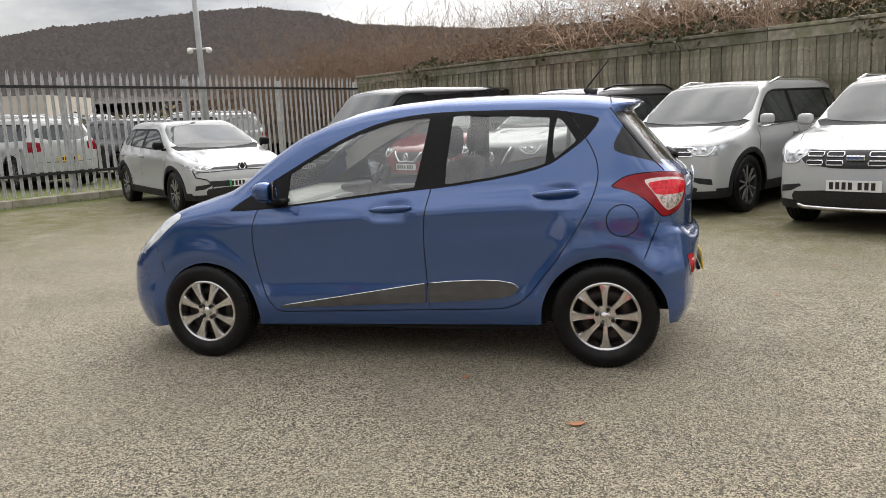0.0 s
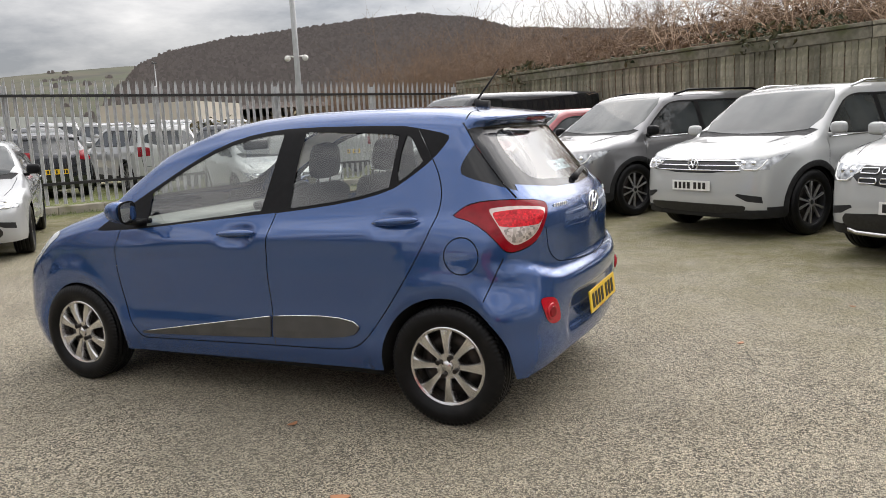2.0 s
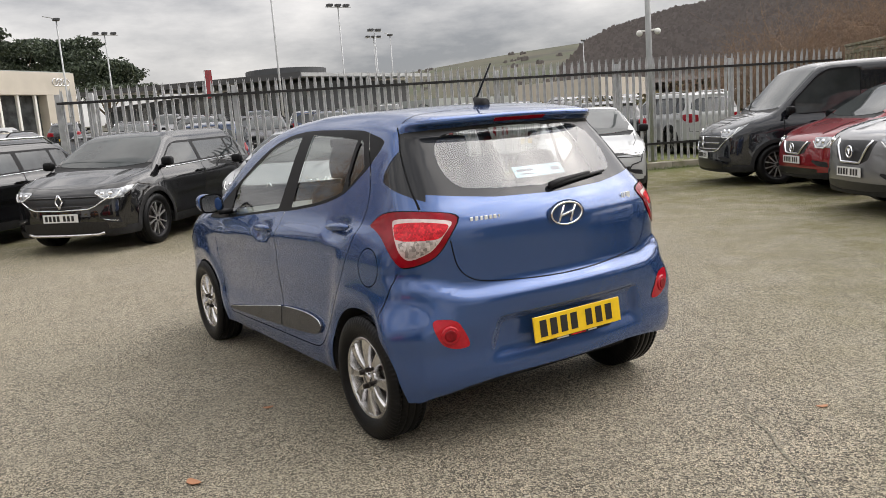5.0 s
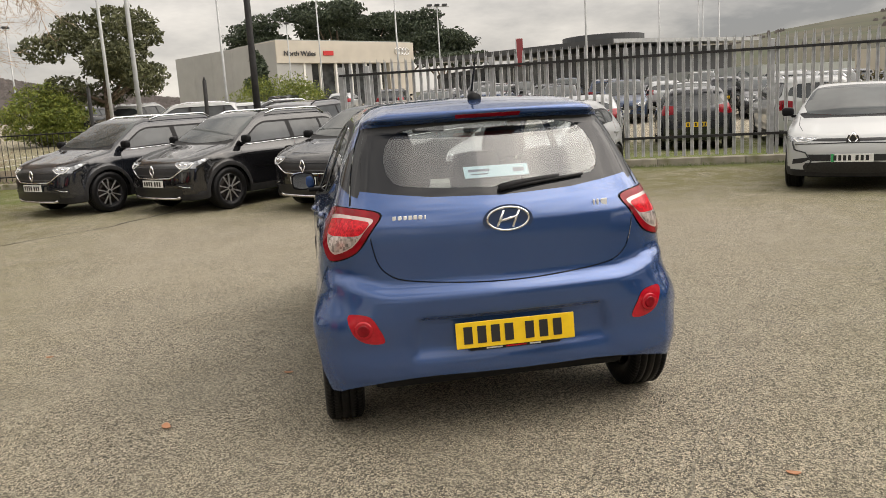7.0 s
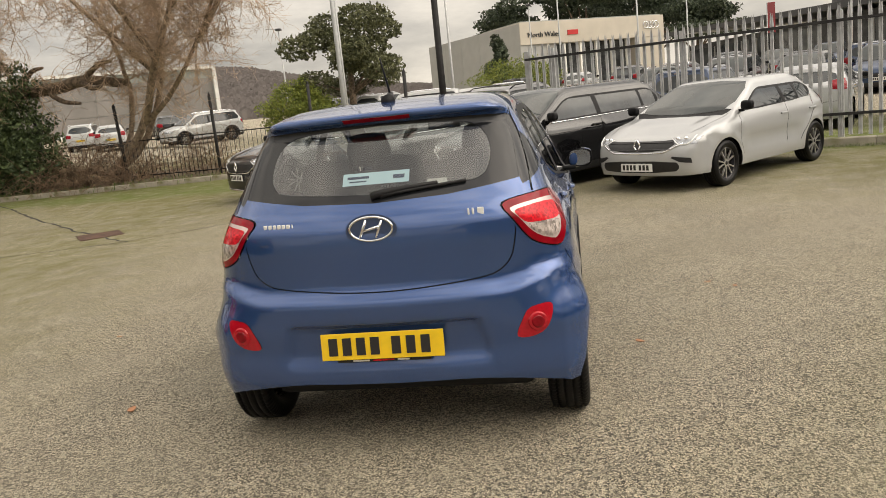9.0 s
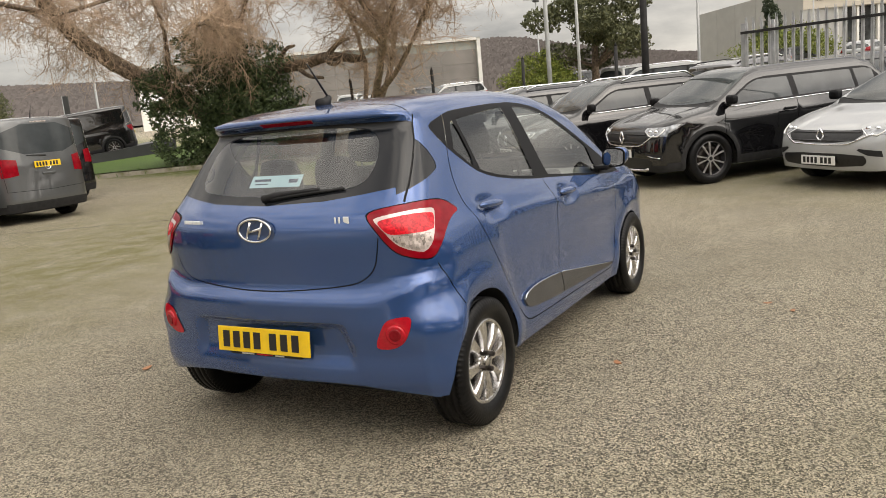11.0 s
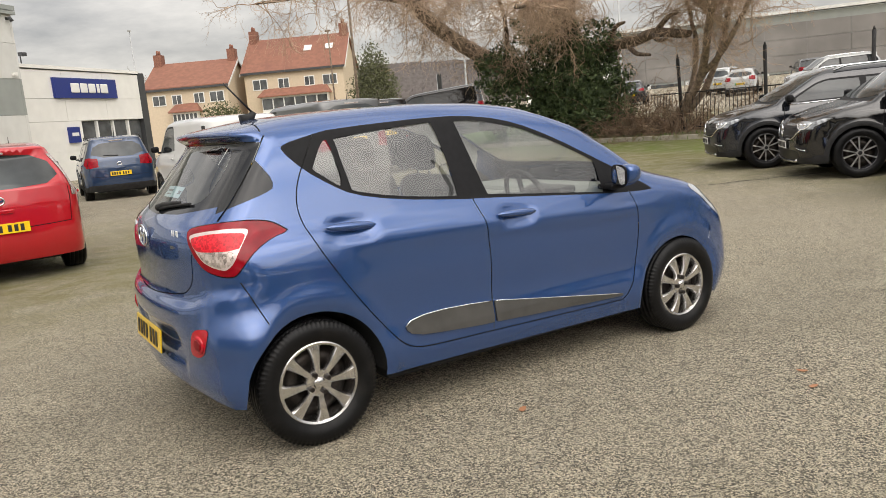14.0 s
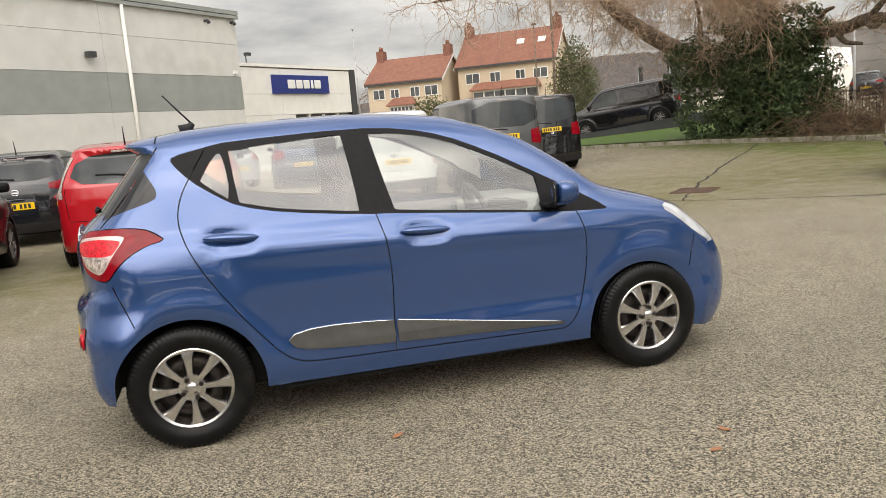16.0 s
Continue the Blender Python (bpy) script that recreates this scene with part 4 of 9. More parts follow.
            for a, b in zip(rows, rows[1:]):
                for k in range(ring):
                    bm.faces.new((a[k], b[k], b[(k + 1) % ring], a[(k + 1) % ring]))
            bmesh.ops.recalc_face_normals(bm, faces=bm.faces)
            for f in bm.faces:
                f.smooth = True
            put("door_handle", bm, M["blue"], doors[which, side])
        bm = bmesh.new()
        bmesh.ops.create_uvsphere(bm, u_segments=24, v_segments=16, radius=1.0)
        for v in bm.verts:
            x, y, z = v.co
            x = max(x, -1) if x < 0.45 else 0.45 + (x - 0.45) * 0.25
            sq = (abs(y) ** 0.8 * (1 if y > 0 else -1), abs(z) ** 0.75 * (1 if z > 0 else -1))
            v.co = (-0.695 + 0.080 * x, side * (0.872 + 0.080 * sq[0]), 1.010 + 0.060 * sq[1] + 0.012 * sq[0])
        if side < 0:
            bmesh.ops.reverse_faces(bm, faces=bm.faces)
        for f in bm.faces:
            f.smooth = True
        mir = put("door_mirror", bm, M["blue"], car)
        bm = bmesh.new()
        prism(bm, chaikin([(-0.082, -0.056), (0.072, -0.060), (0.084, 0.0), (0.078, 0.060), (-0.07, 0.064), (-0.086, 0.01)], 2), 0, 0.006, Matrix.Translation((-0.652, side * 0.872, 1.010)) @ pose(0, 0, 0, 0, 0, -16 * side) @ Matrix(((0, 0, 1, 0), (side, 0, 0, 0), (0, 1, 0, 0), (0, 0, 0, 1))))
        bmesh.ops.recalc_face_normals(bm, faces=bm.faces)
        put("mirror_bezel", bm, M["frame"], mir)
        bm = bmesh.new()
        prism(bm, chaikin([(-0.072, -0.048), (0.062, -0.052), (0.074, 0.0), (0.068, 0.052), (-0.06, 0.056), (-0.076, 0.01)], 2), 0, 0.004, Matrix.Translation((-0.6475, side * 0.8707, 1.010)) @ pose(0, 0, 0, 0, 0, -16 * side) @ Matrix(((0, 0, 1, 0), (side, 0, 0, 0), (0, 1, 0, 0), (0, 0, 0, 1))))
        bmesh.ops.recalc_face_normals(bm, faces=bm.faces)
        put("mirror_glass", bm, M["mirror"], mir)
        bm = bmesh.new()
        pad(bm, -0.73, -0.62, side * 0.78 - 0.06, side * 0.78 + 0.06, 0.935, 0.965, 0.012)
        put("mirror_foot", bm, M["frame"], mir)
        for ax, az, ar in ((-1.168, 0.262, 0.327), (1.190, 0.272, 0.342)):
            liner = arch_liner(ax, az, ar + 0.004, side * 0.70, side * 0.50)
            for v in liner.vertices:
                if abs(v.co.y) > 0.6:
                    v.co.y = side * (Y(v.co.x, v.co.z) - 0.012)
            put("arch_liner", liner, M["under"], car)
    # rear furniture
    gx = lambda y, z: shell.lift("tail", shell.end_yz("tail", [(y, z)]))[0, 0]  # noqa: E731
    to_rear = lambda x, y, z, tilt=0: Matrix.Translation((x, y, z)) @ pose(0, 0, 0, 0, tilt, 0) @ Matrix(((0, 1, 0, 0), (-1, 0, 0, 0), (0, 0, 1, 0), (0, 0, 0, 1)))  # noqa: E731
    number_plate(car, to_rear(1.732, 0, 0.493, -6), "plate_y")
    bm = bmesh.new()
    box(bm, 1.708, 1.73, -0.20, 0.20, 0.422, 0.440, 0.003)
    holder = put("plate_holder", bm, M["plastic"], car)
    for y0, y1, key in ((-0.13, -0.06, "plate_w"), (-0.045, 0.045, "lamp_bright"), (0.06, 0.11, "plate_w")):
        bm = bmesh.new()
        box(bm, 1.7305, 1.7325, y0, y1, 0.427, 0.433)
        put("holder_bar", bm, M[key], holder)
    bm = bmesh.new()
    for r, w in ((0.92, 0.010),):
        tube(bm, [(0, 0.090 * math.cos(a), 0.049 * math.sin(a)) for a in np.linspace(0, 2 * math.pi, 33)], 0.0052, n=8, cap=False)
    for p, q in (((-0.048, -0.033), (-0.018, 0.037)), ((0.018, -0.037), (0.048, 0.033)), ((-0.034, -0.008), (0.034, 0.008))):
        tube(bm, [(0, p[0], p[1]), (0, q[0], q[1])], 0.0062, n=8)
    emblem = put("emblem", bm, M["chrome"], car, "oval chrome badge", Matrix.Translation((gx(0, 0.97) + 0.006, 0, 0.972)))
    bm = bmesh.new()
    # a flat plate; the shade of the badge's bowl is put into its colour
    prism(bm, [(0.108 * math.cos(a), -0.006 + 0.066 * math.sin(a)) for a in np.linspace(0, 2 * math.pi, 40, endpoint=False)], -0.006, -0.003, Matrix(((0, 0, 1, 0), (1, 0, 0, 0), (0, 1, 0, 0), (0, 0, 0, 1))))
    put("badge_dish", bm, M["dish"], emblem, "dark blue recessed dish behind the badge")
    # both badges are chrome; their gleam is put into a white colour
    badge = put("maker_badge", None, None, car, "small raised bright badge bars")
    for y, w in ((-0.475, 0.016), (-0.452, 0.016), (-0.430, 0.014), (-0.409, 0.016), (-0.388, 0.016), (-0.367, 0.016), (-0.347, 0.006)):
        bm, x = bmesh.new(), gx(y, 1.0)
        box(bm, x - 0.001, x + 0.004, y - w / 2, y + w / 2, 0.992, 1.010, 0.002, 1)
        put("badge_bar", bm, M["plate_w"], badge)
    badge = put("model_badge", None, None, car, "small bright badge bars")
    for y, w in ((0.398, 0.008), (0.416, 0.009), (0.446, 0.028)):
        bm, x = bmesh.new(), gx(y, 1.0)
        box(bm, x - 0.001, x + 0.004, y - w / 2, y + w / 2, 0.988, 1.018, 0.002, 1)
        put("badge_bar", bm, M["plate_w"], badge)
    bm = bmesh.new()
    pts = [(gx(y, z) + 0.016, y, z) for y, z in ((-0.01, 1.094), (0.05, 1.106), (0.16, 1.118), (0.27, 1.126))]
    tube(bm, pts, 0.015, 0.008, n=10)
    tube(bm, [(gx(y, z) + 0.010, y, z) for y, z in ((0.03, 1.092), (0.14, 1.104), (0.27, 1.115), (0.385, 1.124))], 0.008, 0.006, n=8)
    for v in bm.verts:
        v.co.z = v.co.z if v.co.y > 0.06 else 1.098 + (v.co.z - 1.098) * 1.15
    put("rear_wiper", bm, M["plastic"], car)
    bm = bmesh.new()
    for (y0, y1, z0, z1), k in (((-0.145, 0.145, 1.138, 1.186), 0),):
        x0, x1 = gx(0, z0), gx(0, z1)
        q = [bm.verts.new((x0 - 0.012, y0, z0)), bm.verts.new((x0 - 0.012, y1, z0)), bm.verts.new((x1 - 0.012, y1, z1)), bm.verts.new((x1 - 0.012, y0, z1))]
        bm.faces.new(q)
    sticker = put("window_sticker", bm, M["sticker"], car, "pale blue dealer sticker inside the rear window")
    for y0, y1, z0, z1 in ((-0.125, -0.03, 1.163, 1.173), (-0.115, -0.04, 1.150, 1.155), (0.075, 0.125, 1.155, 1.170)):
        bm = bmesh.new()
        xx = [gx(0, z) - 0.010 for z in (z0, z1)]
        bm.faces.new([bm.verts.new((xx[0], y0, z0)), bm.verts.new((xx[0], y1, z0)), bm.verts.new((xx[1], y1, z1)), bm.verts.new((xx[1], y0, z1))])
        put("sticker_bar", bm, M["navy"], sticker)
    bm = bmesh.new()
    z = shell.lift("top", [(1.09, 0)])[0, 2]
    tube(bm, [(1.13, 0, z - 0.004), (1.08, 0, z + 0.012), (1.06, 0, z + 0.035)], 0.034, 0.014, n=12)
    tube(bm, [(1.065, 0, z + 0.03), (1.20, 0, z + 0.19)], 0.0055, 0.004, n=8)
    put("aerial", bm, M["plastic"], car)
    bm = bmesh.new()
    tube(bm, [(1.20, 0.42, 0.29), (1.50, 0.42, 0.285)], 0.024, n=14)
    put("exhaust_pipe", bm, M["disc"], car)
    # underbody and cabin
    bm = bmesh.new()
    box(bm, -1.55, 1.46, -0.60, 0.60, 0.190, 0.40, 0.04)
    box(bm, -0.80, 0.80, -0.71, 0.71, 0.172, 0.36, 0.02)
    # extra low box, added to keep light from the ground under the car
    box(bm, -1.40, 0.85, -0.50, 0.50, 0.150, 0.30, 0.02)
    put("underbody", bm, M["under"], car)
    # unseen drum, added to block light under the tail
    bm = bmesh.new()
    tube(bm, [(1.28, -0.30, 0.225), (1.28, 0.30, 0.225)], 0.055, n=16)
    put("silencer", bm, M["disc"], car)
    for side in (-1, 1):
        bm = bmesh.new()
        pad(bm, -0.80, 0.80, side * 0.69 - 0.03, side * 0.69 + 0.03, 0.36, 0.90, 0.02)
        pad(bm, 0.80, 1.30, side * 0.66 - 0.03, side * 0.66 + 0.03, 0.66, 0.92, 0.02)
        put("door_lining", bm, M["door_trim"], car)
    bm = bmesh.new()
    pad(bm, -1.02, -0.62, -0.66, 0.66, 0.62, 0.93, 0.05)
    pad(bm, -0.72, -0.55, -0.62, 0.62, 0.70, 0.90, 0.04)
    dash = put("dashboard", bm, M["dash"], car, "pale grey dashboard")
    bm = bmesh.new()
    pad(bm, -0.62, -0.53, -0.14, 0.14, 0.66, 0.90, 0.03)
    pad(bm, -0.66, -0.52, 0.18, 0.52, 0.86, 0.955, 0.03)
    pad(bm, -0.5, 0.25, -0.09, 0.09, 0.40, 0.56, 0.04)
    put("centre_console", bm, M["dash_dark"], dash)
    for y in (-0.56, -0.21, 0.21, 0.56):
        bm = bmesh.new()
        tube(bm, [(-0.535, y, 0.84), (-0.56, y, 0.84)], 0.045, n=18)
        put("air_vent", bm, M["dash_dark"], dash)
    bm = bmesh.new()
    m = pose(-0.42, 0.34, 0.90, 0, -68, 0)
    tube(bm, [m @ Vector((0.175 * math.cos(a), 0.175 * math.sin(a), 0)) for a in np.linspace(0, 2 * math.pi, 33)], 0.015, n=8, cap=False)
    for a in (0, math.pi, 1.5 * math.pi):
        tube(bm, [m @ Vector((0.17 * math.cos(a), 0.17 * math.sin(a), 0)), m @ Vector((0, 0, -0.02))], 0.016, n=6)
    tube(bm, [m @ Vector((0, 0, 0.015)), m @ Vector((0, 0, -0.22))], 0.055, 0.035, n=12)
    put("steering_wheel", bm, M["dash_dark"], dash)
    for y in (-0.34, 0.34):
        seat_parts(car, -0.05, y, 0.46)
    seat_parts(car, 0.72, 0, 1.16, "rear_bench", True)
    bm = bmesh.new()
    pad(bm, 1.05, 1.52, -0.55, 0.55, 0.86, 0.90, 0.01)
    put("parcel_shelf", bm, M["dash_dark"], car)
    bm = bmesh.new()
    pad(bm, -0.45, -0.42, -0.11, 0.11, 1.30, 1.36, 0.012)
    put("inner_mirror", bm, M["dash_dark"], car)
    add_wheels(car, wheel_meshes(0.287, 0.172, 0.190, 8, False, "alloy"), [(-1.1925, -0.738), (1.1925, -0.738), (-1.1925, 0.738), (1.1925, 0.738)], 0.287)
    return car


# body blue darkened for the shade inside the badge's bowl
M["dish"] = material("shaded_blue_dish", (0.020, 0.046, 0.125), 0.25, 0.2, 0.8)
M["sticker"] = material("pale_blue_sticker", (0.50, 0.72, 0.78), 0.5)
blue_hatchback()


# ---- ground ----
def height(x, y):
    """The yard is level by the car and rises gently away from it."""
    d = max(0.0, -x - 6.0)
    return 0.022 * min(d, 12.0) + 0.045 * min(max(0.0, d - 12.0), 52.0)


def ground_material():
    m = material("worn_tarmac", (0.2, 0.185, 0.15), 0.88)
    n, k = m.node_tree.nodes, m.node_tree.links
    b, co = n["Principled BSDF"], n.new("ShaderNodeTexCoord")

    def noise_(scale, detail=4, rough=0.6):
        t = n.new("ShaderNodeTexNoise")
        t.inputs["Scale"].default_value, t.inputs["Detail"].default_value, t.inputs["Roughness"].default_value = scale, detail, rough
        k.new(co.outputs["Object"], t.inputs["Vector"])
        return t.outputs["Fac"]

    def ranged(v, a, z, lo=0.0, hi=1.0):
        r = n.new("ShaderNodeMapRange")
        for key, val in (("From Min", a), ("From Max", z), ("To Min", lo), ("To Max", hi)):
            r.inputs[key].default_value = val
        k.new(v, r.inputs["Value"])
        return r.outputs["Result"]

    def mixed(f, a, c, how="MIX"):
        x = n.new("ShaderNodeMix")
        x.data_type, x.blend_type = "RGBA", how
        k.new(f, x.inputs["Factor"])
        for v, s in ((a, "A"), (c, "B")):
            if isinstance(v, tuple):
                x.inputs[s].default_value = (*v, 1)
            else:
                k.new(v, x.inputs[s])
        return x.outputs["Result"]

    stones = n.new("ShaderNodeTexVoronoi")
    stones.inputs["Scale"].default_value = 192.0
    k.new(co.outputs["Object"], stones.inputs["Vector"])
    stone_tone = n.new("ShaderNodeSeparateColor")
    k.new(stones.outputs["Color"], stone_tone.inputs["Color"])
    c = mixed(ranged(stone_tone.outputs["Red"], 0.15, 0.95), (0.026, 0.023, 0.018), (0.80, 0.70, 0.515))
    big = n.new("ShaderNodeTexVoronoi")
    big.inputs["Scale"].default_value = 104.0
    k.new(co.outputs["Object"], big.inputs["Vector"])
    bt = n.new("ShaderNodeSeparateColor")
    k.new(big.outputs["Color"], bt.inputs["Color"])
    c = mixed(ranged(bt.outputs["Green"], 0.90, 0.96, 0, 0.60), c, (0.56, 0.51, 0.41))
    c = mixed(ranged(bt.outputs["Blue"], 0.80, 0.93, 0, 0.8), c, (0.026, 0.024, 0.020))
    c = mixed(ranged(noise_(30, 5), 0.40, 0.66, 0, 0.2), c, (0.15, 0.132, 0.095))
    c = mixed(ranged(noise_(6.5, 6, 0.7), 0.50, 0.66, 0, 0.22), c, (0.095, 0.085, 0.066))
    c = mixed(ranged(noise_(17, 5, 0.7), 0.58, 0.72, 0, 0.30), c, (0.50, 0.44, 0.335))
    chips = n.new("ShaderNodeTexVoronoi")
    chips.inputs["Scale"].default_value = 48.0
    k.new(co.outputs["Object"], chips.inputs["Vector"])
    ct = n.new("ShaderNodeSeparateColor")
    k.new(chips.outputs["Color"], ct.inputs["Color"])
    speck = n.new("ShaderNodeMath")
    speck.operation = "MULTIPLY"
    k.new(ranged(ct.outputs["Red"], 0.955, 0.965, 0, 0.8), speck.inputs[0])
    k.new(ranged(chips.outputs["Distance"], 0.22, 0.34, 1, 0), speck.inputs[1])
    c = mixed(speck.outputs["Value"], c, (0.68, 0.63, 0.52))
    c = mixed(ranged(noise_(0.9, 6, 0.65), 0.42, 0.66, 0, 0.30), c, (0.37, 0.325, 0.235))
    c = mixed(ranged(noise_(0.35, 5, 0.6), 0.50, 0.66, 0, 0.35), c, (0.17, 0.152, 0.112))
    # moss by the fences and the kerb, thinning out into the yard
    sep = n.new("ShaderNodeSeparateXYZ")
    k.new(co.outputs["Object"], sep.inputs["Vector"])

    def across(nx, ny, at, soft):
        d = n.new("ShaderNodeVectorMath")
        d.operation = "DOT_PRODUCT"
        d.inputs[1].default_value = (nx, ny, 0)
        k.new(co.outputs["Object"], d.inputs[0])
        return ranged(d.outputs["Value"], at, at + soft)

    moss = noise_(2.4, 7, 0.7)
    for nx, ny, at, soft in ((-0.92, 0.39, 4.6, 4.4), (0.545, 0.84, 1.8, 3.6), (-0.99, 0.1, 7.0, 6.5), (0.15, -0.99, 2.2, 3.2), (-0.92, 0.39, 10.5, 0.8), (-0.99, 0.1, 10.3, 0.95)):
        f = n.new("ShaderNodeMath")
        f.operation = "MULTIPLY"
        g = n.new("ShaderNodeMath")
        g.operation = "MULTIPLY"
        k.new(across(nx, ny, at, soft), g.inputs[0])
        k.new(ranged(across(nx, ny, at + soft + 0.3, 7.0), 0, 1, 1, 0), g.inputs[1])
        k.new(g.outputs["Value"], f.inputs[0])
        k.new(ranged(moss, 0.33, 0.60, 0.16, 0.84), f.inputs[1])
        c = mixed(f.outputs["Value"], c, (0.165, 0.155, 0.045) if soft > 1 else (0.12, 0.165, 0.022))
    k.new(c, b.inputs["Base Color"])
    bump = n.new("ShaderNodeBump")
    bump.inputs["Strength"].default_value, bump.inputs["Distance"].default_value = 1.0, 0.010
    k.new(stones.outputs["Distance"], bump.inputs["Height"])
    b2 = n.new("ShaderNodeBump")
    b2.inputs["Strength"].default_value, b2.inputs["Distance"].default_value = 0.25, 0.02
    k.new(noise_(14, 6), b2.inputs["Height"])
    k.new(bump.outputs["Normal"], b2.inputs["Normal"])
    k.new(b2.outputs["Normal"], b.inputs["Normal"])
    k.new(ranged(noise_(1.2, 4), 0.4, 0.7, 0.72, 0.95), b.inputs["Roughness"])
    return m


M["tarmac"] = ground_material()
bm = bmesh.new()
xs = [-900, -300, -150, -100, -70, -50, -30, -18, -12, -6, 0, 6, 12, 30, 100, 400]
ys = [-900, -300, -100, -50, -20, 0, 20, 50, 100, 300, 900]
g = [[bm.verts.new((x, y, height(x, y))) for y in ys] for x in xs]
for i in range(len(xs) - 1):
    for j in range(len(ys) - 1):
        bm.faces.new((g[i][j], g[i + 1][j], g[i + 1][j + 1], g[i][j + 1]))
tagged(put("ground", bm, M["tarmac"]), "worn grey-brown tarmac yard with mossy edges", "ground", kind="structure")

M["crack"] = material("crack_fill", (0.030, 0.028, 0.024), 0.95, vary=0.5, scale=9)
M["concrete"] = material("pale_concrete", (0.33, 0.30, 0.245), 0.9, vary=0.2, scale=5, bump=0.4, bump_scale=60, stain=((0.15, 0.15, 0.07), 2.5, 0.52))
M["grass"] = material("grass_green", (0.075, 0.13, 0.022), 0.9, vary=0.4, scale=30)
M["litter"] = material("leaf_litter", (0.11, 0.085, 0.05), 0.95, vary=0.5, scale=14, bump=0.5, bump_scale=40)
M["rusty_iron"] = material("rusty_iron", (0.085, 0.045, 0.030), 0.8, 0.2, vary=0.35, scale=6)
M["iron"] = material("black_iron", (0.020, 0.019, 0.019), 0.6, 0.2, vary=0.3, scale=8)
M["wood"] = material("weathered_fence_board", (0.24, 0.22, 0.165), 0.9, vary=0.28, scale=11, bump=0.3, bump_scale=40, obj=0.34, stain=((0.12, 0.125, 0.06), 2.2, 0.50))
M["bark"] = material("rough_bark", (0.165, 0.125, 0.092), 0.95, vary=0.45, scale=9, bump=0.7, bump_scale=26)
M["stem"] = material("dark_bramble_stem", (0.20, 0.135, 0.088), 0.9, vary=0.4, scale=3)
M["pale_bark"] = material("pale_tan_bark", (0.27, 0.21, 0.155), 0.95, vary=0.4, scale=9, bump=0.7, bump_scale=26)
M["twig"] = material("pale_twig", (0.47, 0.345, 0.245), 0.9, vary=0.3, scale=3)


def foliage(name, a, b):
    m = material(name, a, 0.65)
    n, k = m.node_tree.nodes, m.node_tree.links
    gm, r = n.new("ShaderNodeNewGeometry"), n.new("ShaderNodeValToRGB")
    r.color_ramp.elements[0].color, r.color_ramp.elements[1].color = (*a, 1), (*b, 1)
    k.new(gm.outputs["Random Per Island"], r.inputs["Fac"])
    k.new(r.outputs["Color"], n["Principled BSDF"].inputs["Base Color"])
    return m


M["ivy"] = foliage("ivy_leaf", (0.022, 0.042, 0.014), (0.105, 0.150, 0.055))
M["hedge"] = foliage("bright_hedge_leaf", (0.09, 0.13, 0.018), (0.24, 0.27, 0.045))
M["oak"] = foliage("evergreen_oak_leaf", (0.045, 0.055, 0.022), (0.15, 0.155, 0.07))
M["pine"] = foliage("pine_needles", (0.022, 0.036, 0.022), (0.065, 0.088, 0.045))
M["bramble"] = foliage("dry_bramble", (0.13, 0.080, 0.050), (0.27, 0.175, 0.105))
M["bramble_leaf"] = foliage("bramble_leaf", (0.020, 0.035, 0.012), (0.12, 0.09, 0.035))
# bare woodland, its colours paled and drawn together as distance haze
M["wood_far"] = foliage("hazed_bare_woodland", (0.135, 0.118, 0.110), (0.195, 0.170, 0.158))
M["blades"] = foliage("grass_blade", (0.05, 0.09, 0.015), (0.15, 0.21, 0.04))
M["dry_leaf"] = foliage("fallen_leaf", (0.30, 0.11, 0.04), (0.42, 0.20, 0.10))


def strip(pts, w, z=0.004, wob=0.0, rng=None):
    """A flat ribbon that follows the ground."""
    vs, fs = [], []
    p = dense(pts, 0.25, False)
    for i, q in enumerate(p):
        a, b = np.array(p[max(i - 1, 0)]), np.array(p[min(i + 1, len(p) - 1)])
        t = (b - a) / (np.linalg.norm(b - a) + 1e-9)
        d = np.array([-t[1], t[0]])
        o = d * (rng.uniform(-wob, wob) if rng else 0)
        hw = w / 2 * (rng.uniform(0.5, 1.4) if rng else 1)
        for s in (-1, 1):
            u = np.array(q) + o + d * hw * s
            vs.append((u[0], u[1], height(*u) + z))
    for i in range(len(p) - 1):
        fs.append((2 * i, 2 * i + 2, 2 * i + 3, 2 * i + 1))
    return mesh_of("strip", vs, fs)


JOINT = [(1.38, 1.35), (1.8, 0.97), (2.18, 0.6), (2.5, 0.36), (2.84, 0.08), (3.01, -0.13)]
rng = random.Random(4)
for pts, w in (([(-3.0, -11.5), (-4.7, -8.0), (-5.65, -5.75), (-7.4, -3.85), (-9.5, -2.6)], 0.035), ([(-5.65, -5.75), (-7.2, -7.6), (-9.8, -10.4), (-12.4, -13.0), (-14.4, -15.2)], 0.045)):
    tagged(put("ground_crack", strip(pts, w, 0.004, 0.03, rng), M["crack"]), "long dark crack across the tarmac", "crack", kind="structure")
M["joint"] = material("worn_tarmac_joint", (0.20, 0.18, 0.138), 0.95, vary=0.55, scale=40, bump=0.8, bump_scale=70)
tagged(put("ground_joint", strip(JOINT, 0.012, 0.003, 0.02, rng), M["joint"]), "ragged dark joint line in the tarmac", "joint", kind="structure")
bm = bmesh.new()
box(bm, -0.33, 0.33, -0.33, 0.33, 0.0, 0.012, 0.004, 1)
tagged(put("manhole_cover", bm, M["rusty_iron"], None, "", pose(-6.55, -6.75, 0.012, 0, 1.2, 40)), "rusty square iron manhole cover in the tarmac", "manhole cover")


